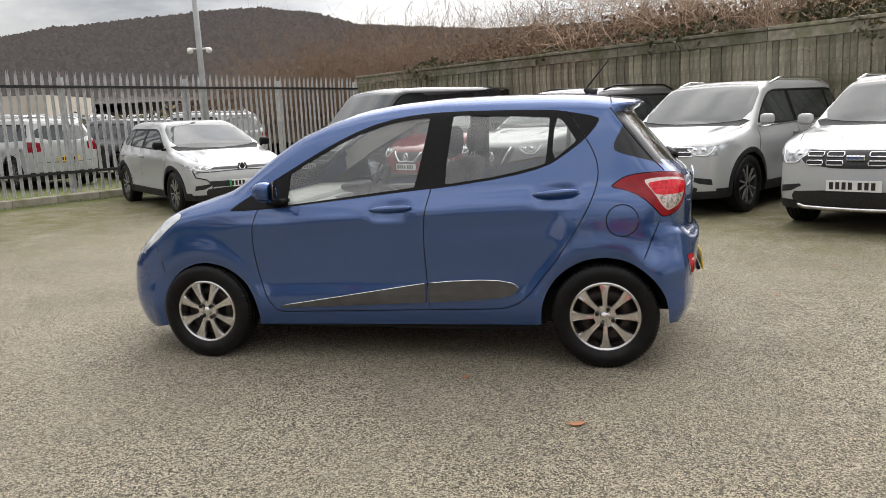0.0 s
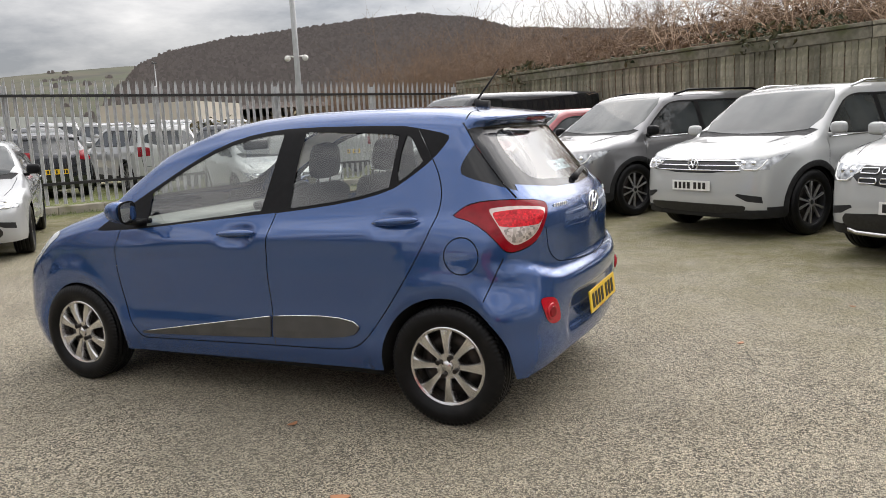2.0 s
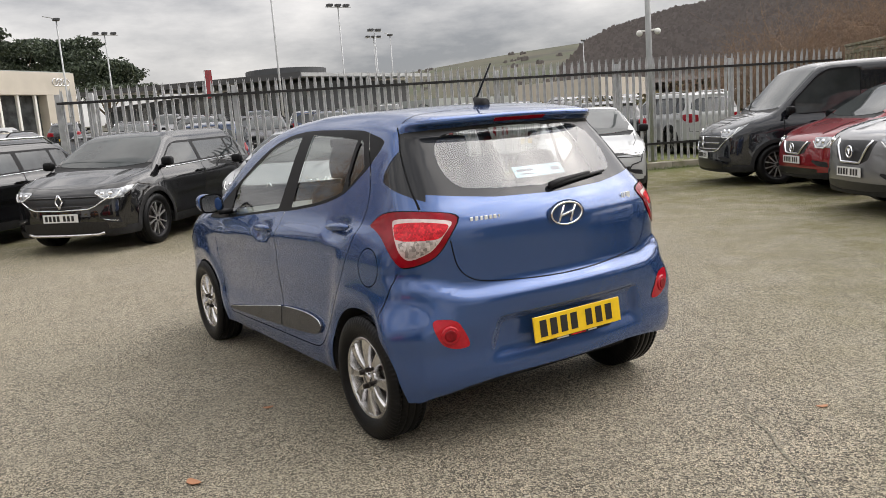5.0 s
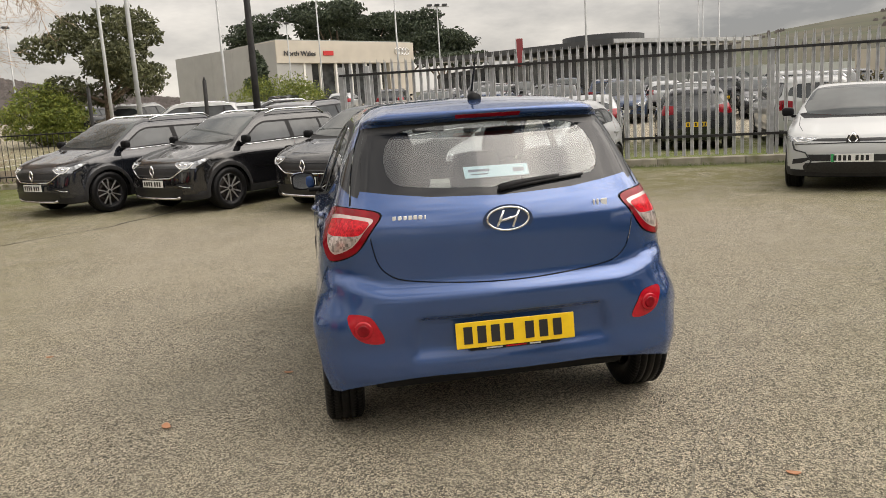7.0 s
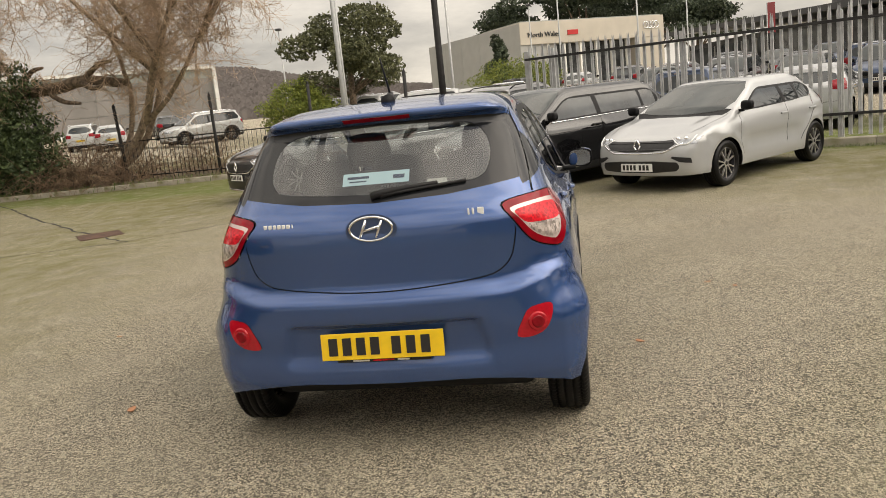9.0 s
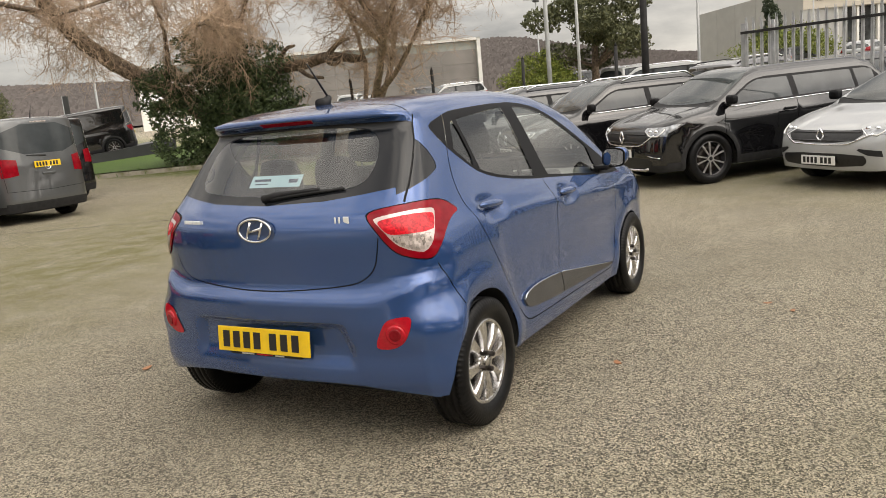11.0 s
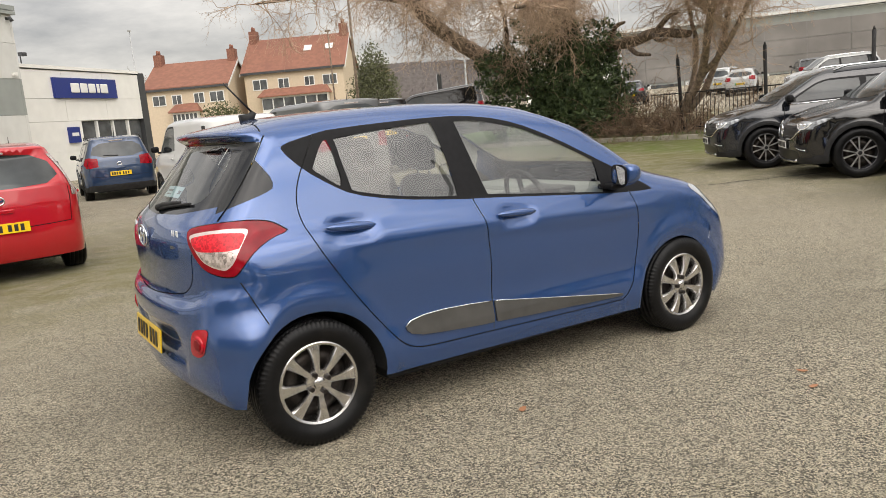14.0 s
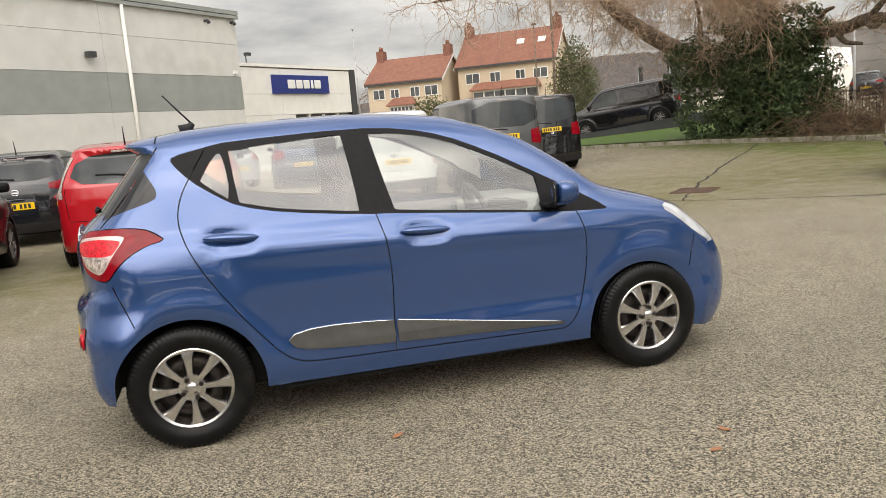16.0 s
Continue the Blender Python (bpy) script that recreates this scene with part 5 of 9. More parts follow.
# ---- kerbs, verge and fences ----
def kerb(name, pts, w, h, label, z_off=0.0):
    p = dense(pts, 0.9, False)
    root = tagged(new(name), label, "kerb", kind="structure")
    for a, b in zip(p, p[1:]):
        a, b = np.array(a), np.array(b)
        d = float(np.linalg.norm(b - a))
        bm = bmesh.new()
        box(bm, 0.003, d - 0.003, -w / 2, w / 2, -0.12, h, 0.012, 1)
        za, zb_ = height(*a), height(*b)
        m = Matrix.Translation((a[0], a[1], za + z_off)) @ pose(0, 0, 0, 0, -math.degrees(math.atan2(zb_ - za, d)), math.degrees(math.atan2(b[1] - a[1], b[0] - a[0])))
        put("kerb_stone", bm, M["concrete"], root, m=m)
    return root


VERGE = [(-12.6, 0.4), (-14.6, -4.5), (-15.4, -8.2), (-14.9, -11.2), (-14.55, -14), (-14.2, -17.5), (-11.9, -22.8), (-10.6, -26.0)]
kerb("kerb_verge", VERGE[1:], 0.20, 0.13, "pale concrete kerb along the verge")
vs, fs = [], []
for i, (x, y) in enumerate(dense(VERGE, 1.0, False)):
    for d in (0.05, 1.2, 4.5):
        vs.append((x - d, y - 0.1 * d, height(x - d, y) + 0.09 + (0.05 if d > 1 else 0) + rng.uniform(0, 0.03)))
    if i:
        a = 3 * i
        fs += [(a - 3, a, a + 1, a - 2), (a - 2, a + 1, a + 2, a - 1)]
tagged(put("verge", mesh_of("verge", vs, fs), M["litter"]), "strip of soil with leaf litter behind the kerb", "verge", kind="structure")
vs, fs = [], []
for i, (x, y) in enumerate(dense([(-14.0, -18.2), (-11.9, -22.6), (-10.6, -26.0)], 1.0, False)):
    for d in (0.07, 1.5, 3.0, 6.0):
        vs.append((x - d, y - 0.55 * d, height(x - d, y) + 0.16 + 0.06 * d))
    if i:
        a = 4 * i
        fs += [(a - 4 + j, a + j, a + j + 1, a - 3 + j) for j in range(3)]
tagged(put("lawn", mesh_of("lawn", vs, fs), M["grass"]), "bright green mown grass bank", "lawn", kind="structure")


def blades(name, spots, n, size, key, label, cat, spread=0.25, seed=1):
    """Tufts of thin leaves along a line of spots."""
    r = np.random.default_rng(seed)
    vs, fs = [], []
    spots = np.array(spots)
    for i in range(n):
        x, y = spots[r.integers(len(spots))] + r.normal(0, spread, 2)
        z = height(x, y) + 0.02
        a, h, w = r.uniform(0, 6.3), size * r.uniform(0.5, 1.3), size * 0.10
        lx, ly = r.normal(0, 0.35, 2) * h
        c, s = math.cos(a) * w, math.sin(a) * w
        k = len(vs)
        vs += [(x - c, y - s, z), (x + c, y + s, z), (x + lx, y + ly, z + h)]
        fs.append((k, k + 1, k + 2))
    return tagged(put(name, mesh_of(name, vs, fs), M[key]), label, cat, kind="stuff")


blades("weeds", [(x - 0.35, y) for x, y in dense(VERGE[1:], 0.3, False)], 2600, 0.17, "blades", "green weeds and grass tufts along the kerb", "weeds", 0.22, 2)

FENCE_A, FENCE_D = np.array([-9.07, 8.39]), np.array([-0.392, -0.920])


def palisade():
    fence = tagged(new("palisade_fence"), "galvanised steel palisade fence with pointed pales on a concrete plinth", "fence", kind="structure")
    k0, k1 = -7.9, 9.18
    ang = math.degrees(math.atan2(FENCE_D[1], FENCE_D[0]))
    w, d = 0.034, 0.016
    prof = [(-w, 0.0), (-w * 0.55, -d), (-w * 0.2, 0.0), (w * 0.2, 0.0), (w * 0.55, -d), (w, 0.0)]
    vs, fs, n = [], [], 6
    for z in (0.12, 2.22):
        vs += [(x, y, z) for x, y in prof]
    vs += [(-w * 0.5, -d, 2.42), (0, 0, 2.33), (w * 0.5, -d, 2.42)]
    fs += [(i, i + 1, n + i + 1, n + i) for i in range(n - 1)]
    fs += [(n, n + 1, 12), (n + 1, n + 2, 13, 12), (n + 2, n + 3, 13), (n + 3, n + 4, 14, 13), (n + 4, n + 5, 14)]
    vs2 = [(x, y + 0.003, z) for x, y, z in vs]
    fs2 = [tuple(15 + i for i in f[::-1]) for f in fs]
    pale = mesh_of("pale", vs + vs2, fs + fs2, smooth=False)
    pale.materials.append(M["steel"])
    k = k0 + 0.08
    i = 0
    while k < k1:
        x, y = FENCE_A + FENCE_D * k
        put("pale", pale, None, fence, m=pose(x, y, height(x, y) + 0.06 + rng.uniform(-0.008, 0.008), rng.uniform(-0.5, 0.5), 0, ang + 180 + rng.uniform(-1.5, 1.5)))
        k += 0.158
    bm = bmesh.new()
    box(bm, -0.05, 0.05, -0.05, 0.05, 0.0, 2.36, 0.006, 1)
    post = bpy.data.meshes.new("post")
    bm.to_mesh(post)
    bm.free()
    post.materials.append(M["steel"])
    for k in [*np.arange(-7.9, 9.3, 2.745)] + [k1]:
        x, y = FENCE_A + FENCE_D * k + np.array([-0.92, 0.39]) * 0.08
        put("fence_post", post, None, fence, m=pose(x, y, height(x, y), 0, 0, ang))
    for z in (0.50, 2.12):
        bm = bmesh.new()
        for a, b in zip(np.arange(k0, k1, 2.0), [*np.arange(k0 + 2.0, k1, 2.0), k1]):
            p, q = FENCE_A + FENCE_D * a, FENCE_A + FENCE_D * b
            o = np.array([0.92, -0.39]) * 0.036
            p, q = p + o, q + o
            v = []
            for u in (p, q):
                for dy, dz in ((-0.02, -0.025), (0.02, -0.025), (0.02, 0.025), (-0.02, 0.025)):
                    v.append(bm.verts.new((u[0] + 0.92 * dy, u[1] - 0.39 * dy, height(*u) + 0.06 + z + dz)))
            for j in range(4):
                bm.faces.new((v[j], v[(j + 1) % 4], v[4 + (j + 1) % 4], v[4 + j]))
        bmesh.ops.recalc_face_normals(bm, faces=bm.faces)
        put("rail", bm, M["iron"], fence, "dark weathered rail")
    return fence


palisade()
kerb("kerb_fence", [tuple(FENCE_A + FENCE_D * k + np.array([0.92, -0.39]) * 0.10) for k in (-7.9, 0, 9.2)], 0.28, 0.15, "concrete plinth under the steel fence")
blades("moss_tufts", [tuple(FENCE_A + FENCE_D * k + np.array([0.92, -0.39]) * 0.38) for k in np.arange(-7, 9, 0.2)], 3600, 0.045, "blades", "low moss and weeds at the fence foot", "moss", 0.14, 5)

WOOD_A, WOOD_B = np.array([-6.1, 16.1]), np.array([12.5, 2.2])


def timber_fence():
    fence = tagged(new("timber_fence"), "tall weathered close-board timber fence", "fence", kind="structure")
    d = WOOD_B - WOOD_A
    length = float(np.linalg.norm(d))
    d = d / length
    ang = math.degrees(math.atan2(d[1], d[0]))
    bm = bmesh.new()
    box(bm, -0.048, 0.048, -0.008, 0.008, 0.0, 2.46, 0.003, 1)
    board = bpy.data.meshes.new("board")
    bm.to_mesh(board)
    bm.free()
    board.materials.append(M["wood"])
    s, i = 0.0, 0
    while s < length:
        x, y = WOOD_A + d * s
        o = 0.02 if i % 2 else 0.0
        put("board", board, None, fence, m=pose(x + d[1] * -o, y + d[0] * o, height(x, y) + rng.uniform(-0.012, 0.012), 0, rng.uniform(-0.25, 0.25), ang))
        s += 0.101
        i += 1
    for s in np.arange(0, length, 2.4):
        x, y = WOOD_A + d * s + np.array([-d[1], d[0]]) * 0.10
        bm = bmesh.new()
        box(bm, -0.05, 0.05, -0.05, 0.05, 0, 2.5, 0.006, 1)
        put("fence_post", bm, M["wood"], fence, m=pose(x, y, height(x, y), 0, 0, ang))
    for s in np.arange(0, length, 3.0):
        x, y = WOOD_A + d * s
        bm = bmesh.new()
        box(bm, 0.005, min(2.995, length - s), -0.055, 0.055, 2.47, 2.53, 0.01, 1)
        box(bm, 0.005, min(2.995, length - s), -0.03, -0.012, 2.30, 2.46, 0.004, 1)
        put("capping", bm, M["wood"], fence, m=pose(x, y, height(x, y), 0, 0, ang))


timber_fence()


def railing():
    fence = tagged(new("railing"), "black iron bar railing along the verge", "fence", kind="structure")
    line = [(-12.7, -0.1), (-14.6, -3.2), (-15.75, -6.1), (-15.95, -9.0), (-16.2, -12.0), (-16.6, -15.0), (-17.0, -18.0)]
    bm = bmesh.new()
    box(bm, -0.04, 0.04, -0.04, 0.04, 0, 2.25, 0.006, 1)
    tube(bm, [(0, 0, 2.25), (0, 0, 2.33)], 0.035, 0.012, n=8)
    post = bpy.data.meshes.new("post")
    bm.to_mesh(post)
    bm.free()
    bm = bmesh.new()
    tube(bm, [(0, 0, 0.10), (0, 0, 1.25)], 0.008, n=5)
    bar = bpy.data.meshes.new("bar")
    bm.to_mesh(bar)
    bm.free()
    for me in (post, bar):
        me.materials.append(M["iron"])
    for x, y in line[1:]:
        put("fence_post", post, None, fence, m=pose(x, y, height(x, y) + 0.05, rng.uniform(-2, 2), rng.uniform(-2, 2), 20))
    for x, y in dense(line[1:], 0.14, False):
        put("bar", bar, None, fence, m=pose(x, y, height(x, y) + 0.05))
    for z in (0.2, 1.2):
        bm = bmesh.new()
        tube(bm, [(x, y, height(x, y) + 0.05 + z) for x, y in line[1:]], 0.016, n=5)
        put("rail", bm, M["iron"], fence)


railing()


# ---- the other cars ----
def plain_car(name, label, key, L=4.3, W=1.8, H=1.55, wb=2.65, fo=0.85, r=0.34, zb=0.98, hood=(0.80, 1.03), cowl=0.95, screen=0.72, rake=0.38, spoiler=0.05, clad=True, lamp=(0.66, 0.80), grille=(0.52, 0.68), style="bar",
              rails=False, van=False, wheels="alloy", spokes=5, tail=(0.85, 1.08), back="plate_y", front="plate_w", roof=None, band=False, badge=True, drop_roof=0.03, lip_z=None, mirror_key=None, van_tail=False, skid=None, tail_key="lamp_red", chrome=False, doors=False, rear=False, plate_z=None, back_z=None):
    """A car seen from some way off, with its nose to -x: body, windows, lamps, grille, plates, mirrors and wheels."""
    car = tagged(new(name), label, "van" if van else "car")
    xf, xr = -(wb / 2 + fo), L - (wb / 2 + fo)
    hw = W / 2
    xc, xs = xf + cowl, xf + cowl + screen
    zn, zc = hood
    top = [(xf - 0.05, zn - 0.16), (xf + 0.06, zn - 0.04), (xf + 0.22, zn + 0.02), (xf + 0.22 + (xc - xf - 0.22) * 0.5, (zn + zc) / 2 + 0.035), (xc, zc + 0.01), (xc + 0.12, zc + 0.10), (xs - 0.08, H - 0.075), (xs + 0.15, H - 0.012),
           (xs + 0.7, H), (xr - 0.9, H - 0.005), (xr - rake - 0.25, H - drop_roof), (xr - rake, H - drop_roof - 0.03), (xr, H - drop_roof - 0.10)]
    tum = 0.06 if van else 0.19
    wide = [(0.15, hw - 0.06), (0.3, hw - 0.012), (0.5, hw - 0.006), (zb - 0.22, hw), (zb - 0.08, hw - 0.012), (zb, hw - 0.05), (zb + 0.2, hw - 0.05 - tum * 0.42), (H - 0.12, hw - 0.05 - tum), (H, hw - 0.05 - tum - 0.06)]
    plan = [(xf - 0.05, 0.20), (xf + 0.1, 0.115), (xf + 0.35, 0.045), (xf + 0.8, 0.0), (xr - 0.8, 0.0), (xr - 0.35, 0.03), (xr, 0.10)]
    tl = [(0.15, xr - 0.12), (0.35, xr - 0.02), (0.55, xr), (zb - 0.2, xr - 0.01), (zb + 0.02, xr - 0.04), (H - 0.16, xr - rake + 0.0), (H - 0.115, xr - rake + spoiler), (H, xr - rake + spoiler + 0.01)]
    if van:
        tl = [(0.15, xr - 0.08), (0.4, xr), (0.6, xr - 0.01), (1.1, xr - 0.03), (H - 0.1, xr - rake), (H, xr - rake - 0.02)]
    f = -xf
    ns = [(0.1, f - 0.14), (0.25, f - 0.03), (0.4, f), (0.55, f - 0.005), (zn - 0.12, f - 0.03), (zn, f - 0.10), (zn + 0.2, f - 0.3)]
    axles = (-wb / 2, wb / 2)
    shell = Shell(top, wide, plan, tl, ns, 0.05, [(a, r, r + 0.07) for a in axles], (0.13, 0.10, 0.04) if van else (0.095, 0.07, 0.04), (0.14, 0.30), 0.012 if van else 0.022, xr - 0.95, xf + 0.95,
                  lines=None if van else (zb - 0.13, xf, xc - 0.02, -wb / 2, wb / 2))
    sk = Skin(shell)
    z_top = H - drop_roof - 0.085
    R, T, F = shell.r, shell.t, shell.f
    z0 = 0.24
    rear_b = [(float(R(z)) - 0.19, z) for z in np.linspace(z0, z_top, 22)]
    x_n = xf + 0.24
    xs_rail = np.linspace(rear_b[-1][0], x_n, 46)
    z_n = float(T(x_n)) - 0.075
    rail = [rear_b[-1]] + [(x, min(float(T(x)) - 0.07 - (0.02 if xc < x < xs else 0), z_top + 0.02)) for x in xs_rail[1:]]
    nose_b = [rail[-1]] + [(-float(F(z)) + 0.21, z) for z in np.linspace(rail[-1][1] - 0.04, z0, 10)]
    ar = r + 0.055
    line = [nose_b[-1], (-wb / 2 - ar - 0.02, z0)] + arc(-wb / 2, r - 0.02, ar, 188, -8, 18) + dense([(-wb / 2 + ar + 0.02, z0), (wb / 2 - ar - 0.02, z0)], 0.15, False) + arc(wb / 2, r - 0.02, ar, 188, -8, 18) + [(wb / 2 + ar + 0.02, z0)]
    outline = line[1:] + rear_b[:-1] + rail[:-1] + nose_b[:-1] + [line[0]]
    up = lambda x, d: float(np.interp(-x, [-q[0] for q in rail], [q[1] for q in rail])) - d  # noqa: E731
    x_mir = xc + 0.16
    x_end = xr - rake - 0.10 if not van else xs + 0.62
    belt = lambda x: zb + 0.035 * (x - xf) / L * 2  # noqa: E731
    door = [(x_mir, belt(x_mir) - 0.005)] + [(x_end - 0.03, belt(x_end) + 0.005)] + ([(x_end + 0.10, belt(x_end) + 0.13)] if not van else []) + [(x_end - 0.06, up(x_end, 0.05))]
    xs_up = [x for x in np.linspace(x_end - 0.2, x_mir + 0.12, 12)]
    dlo = chaikin(door + [(x, max(belt(x) + 0.02, up(x, 0.045))) for x in xs_up], 1)
    xb = xs + 0.62 if not van else x_end
    panes = []
    cut_at = [x_mir + 0.17, xb - 0.05] + ([xb + 0.05, x_end - 0.42, x_end - 0.36, x_end - 0.02] if not van else [])
    for a, b in zip(cut_at[::2], cut_at[1::2]):
        if b - a > 0.1:
            panes.append([(a, belt(a) + 0.02), (b, belt(b) + 0.02)] + [(x, max(belt(x) + 0.03, up(x, 0.075))) for x in np.linspace(b, a, 7)])
    lz0, lz1 = lamp
    head_side = [(xf - 0.2, lz0), (xf + 0.22, lz0 + 0.035), (xf + 0.50, lz1 + 0.035), (xf + 0.30, lz1 + 0.03), (xf - 0.2, lz1 + 0.005)]
    t0, t1 = tail
    tail_side = chaikin([(xr + 0.3, t0), (xr - 0.20, t0 + 0.01), (xr - 0.36, t1 - 0.04), (xr - 0.34, t1), (xr + 0.3, t1)], 1) if not van_tail else [(xr + 0.3, t0), (xr - 0.235, t0), (xr - 0.26, t1), (xr + 0.3, t1)]
    if tail_key == "lamp_clear":
        tail_side = [(float(R(t0)) + 0.3, t0), (float(R(t0)) - 0.20, t0 + 0.02), (float(R(t1)) - 0.23, t1), (float(R(t1)) + 0.3, t1)]
    clads = []
    if clad:
        low = 0.36
        clads = [("cladding", [(xf - 0.3, 0.0), (xr + 0.3, 0.0), (xr + 0.3, low), (xf - 0.3, low)])]
        clads += [("cladding", arc(a, r - 0.02, ar + 0.065, 0, 350, 30)) for a in axles]
    seams = [[(x_mir - 0.02, belt(x_mir) - 0.02), (x_mir - 0.05, 0.6), (x_mir + 0.02, 0.40)], [(xb, belt(xb)), (xb - 0.03, 0.65), (xb - 0.02, 0.40)]]
    if not van:
        seams.append([(x_end + 0.03, belt(x_end) + 0.05), (x_end - 0.02, zb - 0.12), (wb / 2 - ar - 0.03, r + 0.18), (wb / 2 - ar - 0.10, 0.40)])
    for s in (-1, 1):
        regions = clads + [("surround", dlo)] + [("pane", p) for p in panes] + [("headlamp", head_side), ("tail_lamp", tail_side)]
        sk.cut("side", outline, regions, seams, 0.10, s, 0.009)
    side3 = shell.lift("side", rear_b)
    ye = side3[-1, 1]
    x_lip = float(R(H - 0.06)) - 0.035
    lip = [(rear_b[-1][0] + (x_lip - rear_b[-1][0]) * (1 - (abs(y) / ye) ** 3), y) for y in np.linspace(ye, -ye, 21)]
    lip3 = shell.lift("top", lip)
    lip3[0], lip3[-1] = side3[-1], side3[-1] * (1, -1, 1)
    a, c, b = shell.drop("tail", side3), shell.drop("tail", lip3)[1:-1], shell.drop("tail", side3[::-1] * (1, -1, 1))
    t_out = [tuple(v) for v in a] + [tuple(v) for v in c] + [tuple(v) for v in b] + [(q, z0) for q in np.linspace(b[-1, 0], a[0, 0], 14)[1:-1]]
    E = lambda p: shell.end_yz("tail", p)  # noqa: E731
    wl = hw - 0.05 - tum
    win = E(chaikin([(-hw + 0.22, zb + 0.08), (hw - 0.22, zb + 0.08), (wl - 0.13, H - 0.19), (0, H - 0.165), (-wl + 0.13, H - 0.19)], 1))
    regions = [("cladding", [(-2, 0), (2, 0), (2, 0.40), (-2, 0.40)])] if clad else []
    regions.append(("rear_window", win if not van else E(chaikin([(-hw + 0.2, (back_z or 0.95) + 0.20), (hw - 0.2, (back_z or 0.95) + 0.20), (hw - 0.24, H - 0.16), (-hw + 0.24, H - 0.16)], 1))))
    if van and van_tail:
        regions.pop()
    if tail_key == "lamp_clear":
        regions[-1] = ("rear_window", E(chaikin([(-hw + 0.20, zb + 0.05), (0, zb + 0.01), (hw - 0.20, zb + 0.05), (wl - 0.09, H - 0.17), (0, H - 0.135), (-wl + 0.09, H - 0.17)], 1)))
    for s in (1, -1):
        lamp_in = 0.40 if not van_tail else 0.13
        if van_tail and van:
            regions.append(("tail_lamp", [(s * p, q) for p, q in [(1.5, t0)] + E([(hw - 0.145, t0), (hw - 0.16, t1)]) + [(1.5, t1)]]))
            continue
        if tail_key == "lamp_clear":
            regions.append(("tail_lamp", [(s * p, q) for p, q in [(1.5, t0)] + E([(hw - 0.13, t0), (wl - 0.045, t1)]) + [(1.5, t1)]]))
            continue
        regions.append(("tail_lamp", [(s * p, q) for p, q in [(1.5, t0)] + E([(hw - 0.22, t0 + 0.005), (hw - lamp_in, t0 + 0.03), (hw - lamp_in, t1 - 0.03), (hw - 0.22, t1)]) + [(1.5, t1)]]))
    sk.cut("tail", t_out, regions, [E([(-hw + 0.16, zb), (-hw + 0.18, 0.62), (0, 0.60), (hw - 0.18, 0.62), (hw - 0.16, zb)])], 0.11, 1, 0.009)
    left, right = shell.lift("side", rail, -1), shell.lift("side", rail, 1)
    yn = right[-1, 1]
    brow3 = shell.lift("top", [(x_n - 0.13 * (1 - (abs(y) / yn) ** 2.6), y) for y in np.linspace(yn, -yn, 17)])
    brow3[0], brow3[-1] = right[-1], left[-1]
    top_out = [tuple(p[:2]) for q in (right, brow3, left[::-1], lip3[::-1]) for p in q[:-1]]
    yw = hw - 0.10
    pane = chaikin([(xc + 0.0, 0), (xc + 0.03, 0.4), (xc + 0.10, yw - 0.04), (xs - 0.02, yw - tum * 0.85), (xs + 0.03, 0.4), (xs + 0.04, 0), (xs + 0.03, -0.4), (xs - 0.02, -yw + tum * 0.85), (xc + 0.10, -yw + 0.04), (xc + 0.03, -0.4)], 1)
    cow = [(xc - 0.07, 0), (xc - 0.03, yw - 0.1), (xc + 0.1, yw - 0.02), (xc + 0.12, 0), (xc + 0.1, -yw + 0.02), (xc - 0.03, -yw + 0.1)]
    top_regions = [("cowl", cow), ("windscreen", pane)]
    if roof:
        top_regions.insert(0, ("roof_panel", [(xs + 0.02, -2), (xs + 0.02, 2), (xr + 1, 2), (xr + 1, -2)]))
    sk.cut("top", top_out, top_regions, [] if van else [[(xf + 0.34, s * (hw - 0.24)), (xf + 0.60, s * (hw - 0.17)), (xc + 0.02, s * (hw - 0.14))] for s in (-1, 1)], 0.09, 1, 0.008)
    n3 = shell.lift("side", nose_b)
    a, b = shell.drop("nose", n3[::-1]), shell.drop("nose", n3 * (1, -1, 1))
    n_out = [tuple(v) for v in a] + [tuple(v) for v in shell.drop("nose", brow3)[1:-1]] + [tuple(v) for v in b] + [(q, z0) for q in np.linspace(b[-1, 0], a[0, 0], 14)[1:-1]]
    N = lambda p: shell.end_yz("nose", p)  # noqa: E731
    g0, g1 = grille
    regions = [("cladding", [(-2, 0), (2, 0), (2, 0.33), (-2, 0.33)])] if clad else []
    i_top = 0.445 if badge in ("diamond", "block") else 0.385
    regions += [("intake", N(chaikin([(-hw + 0.34, 0.285), (hw - 0.34, 0.285), (hw - 0.26, 0.36), (hw - 0.32, i_top), (-hw + 0.32, i_top), (-hw + 0.26, 0.36)], 1)))]
    gw = {"bar": hw - 0.30, "wide": hw - 0.24, "dash": hw - 0.28, "slim": hw - 0.26, "vee": 0.42}[style]
    if style == "slim":
        regions += [("intake", N([(-0.50, 0.455), (0.50, 0.455), (0.56, 0.545), (-0.56, 0.545)]))]
    regions += [("grille", N(chaikin([(-gw * 0.72, g0), (gw * 0.72, g0), (gw, g1 - 0.02), (gw, g1), (-gw, g1), (-gw, g1 - 0.02)], 1)))]
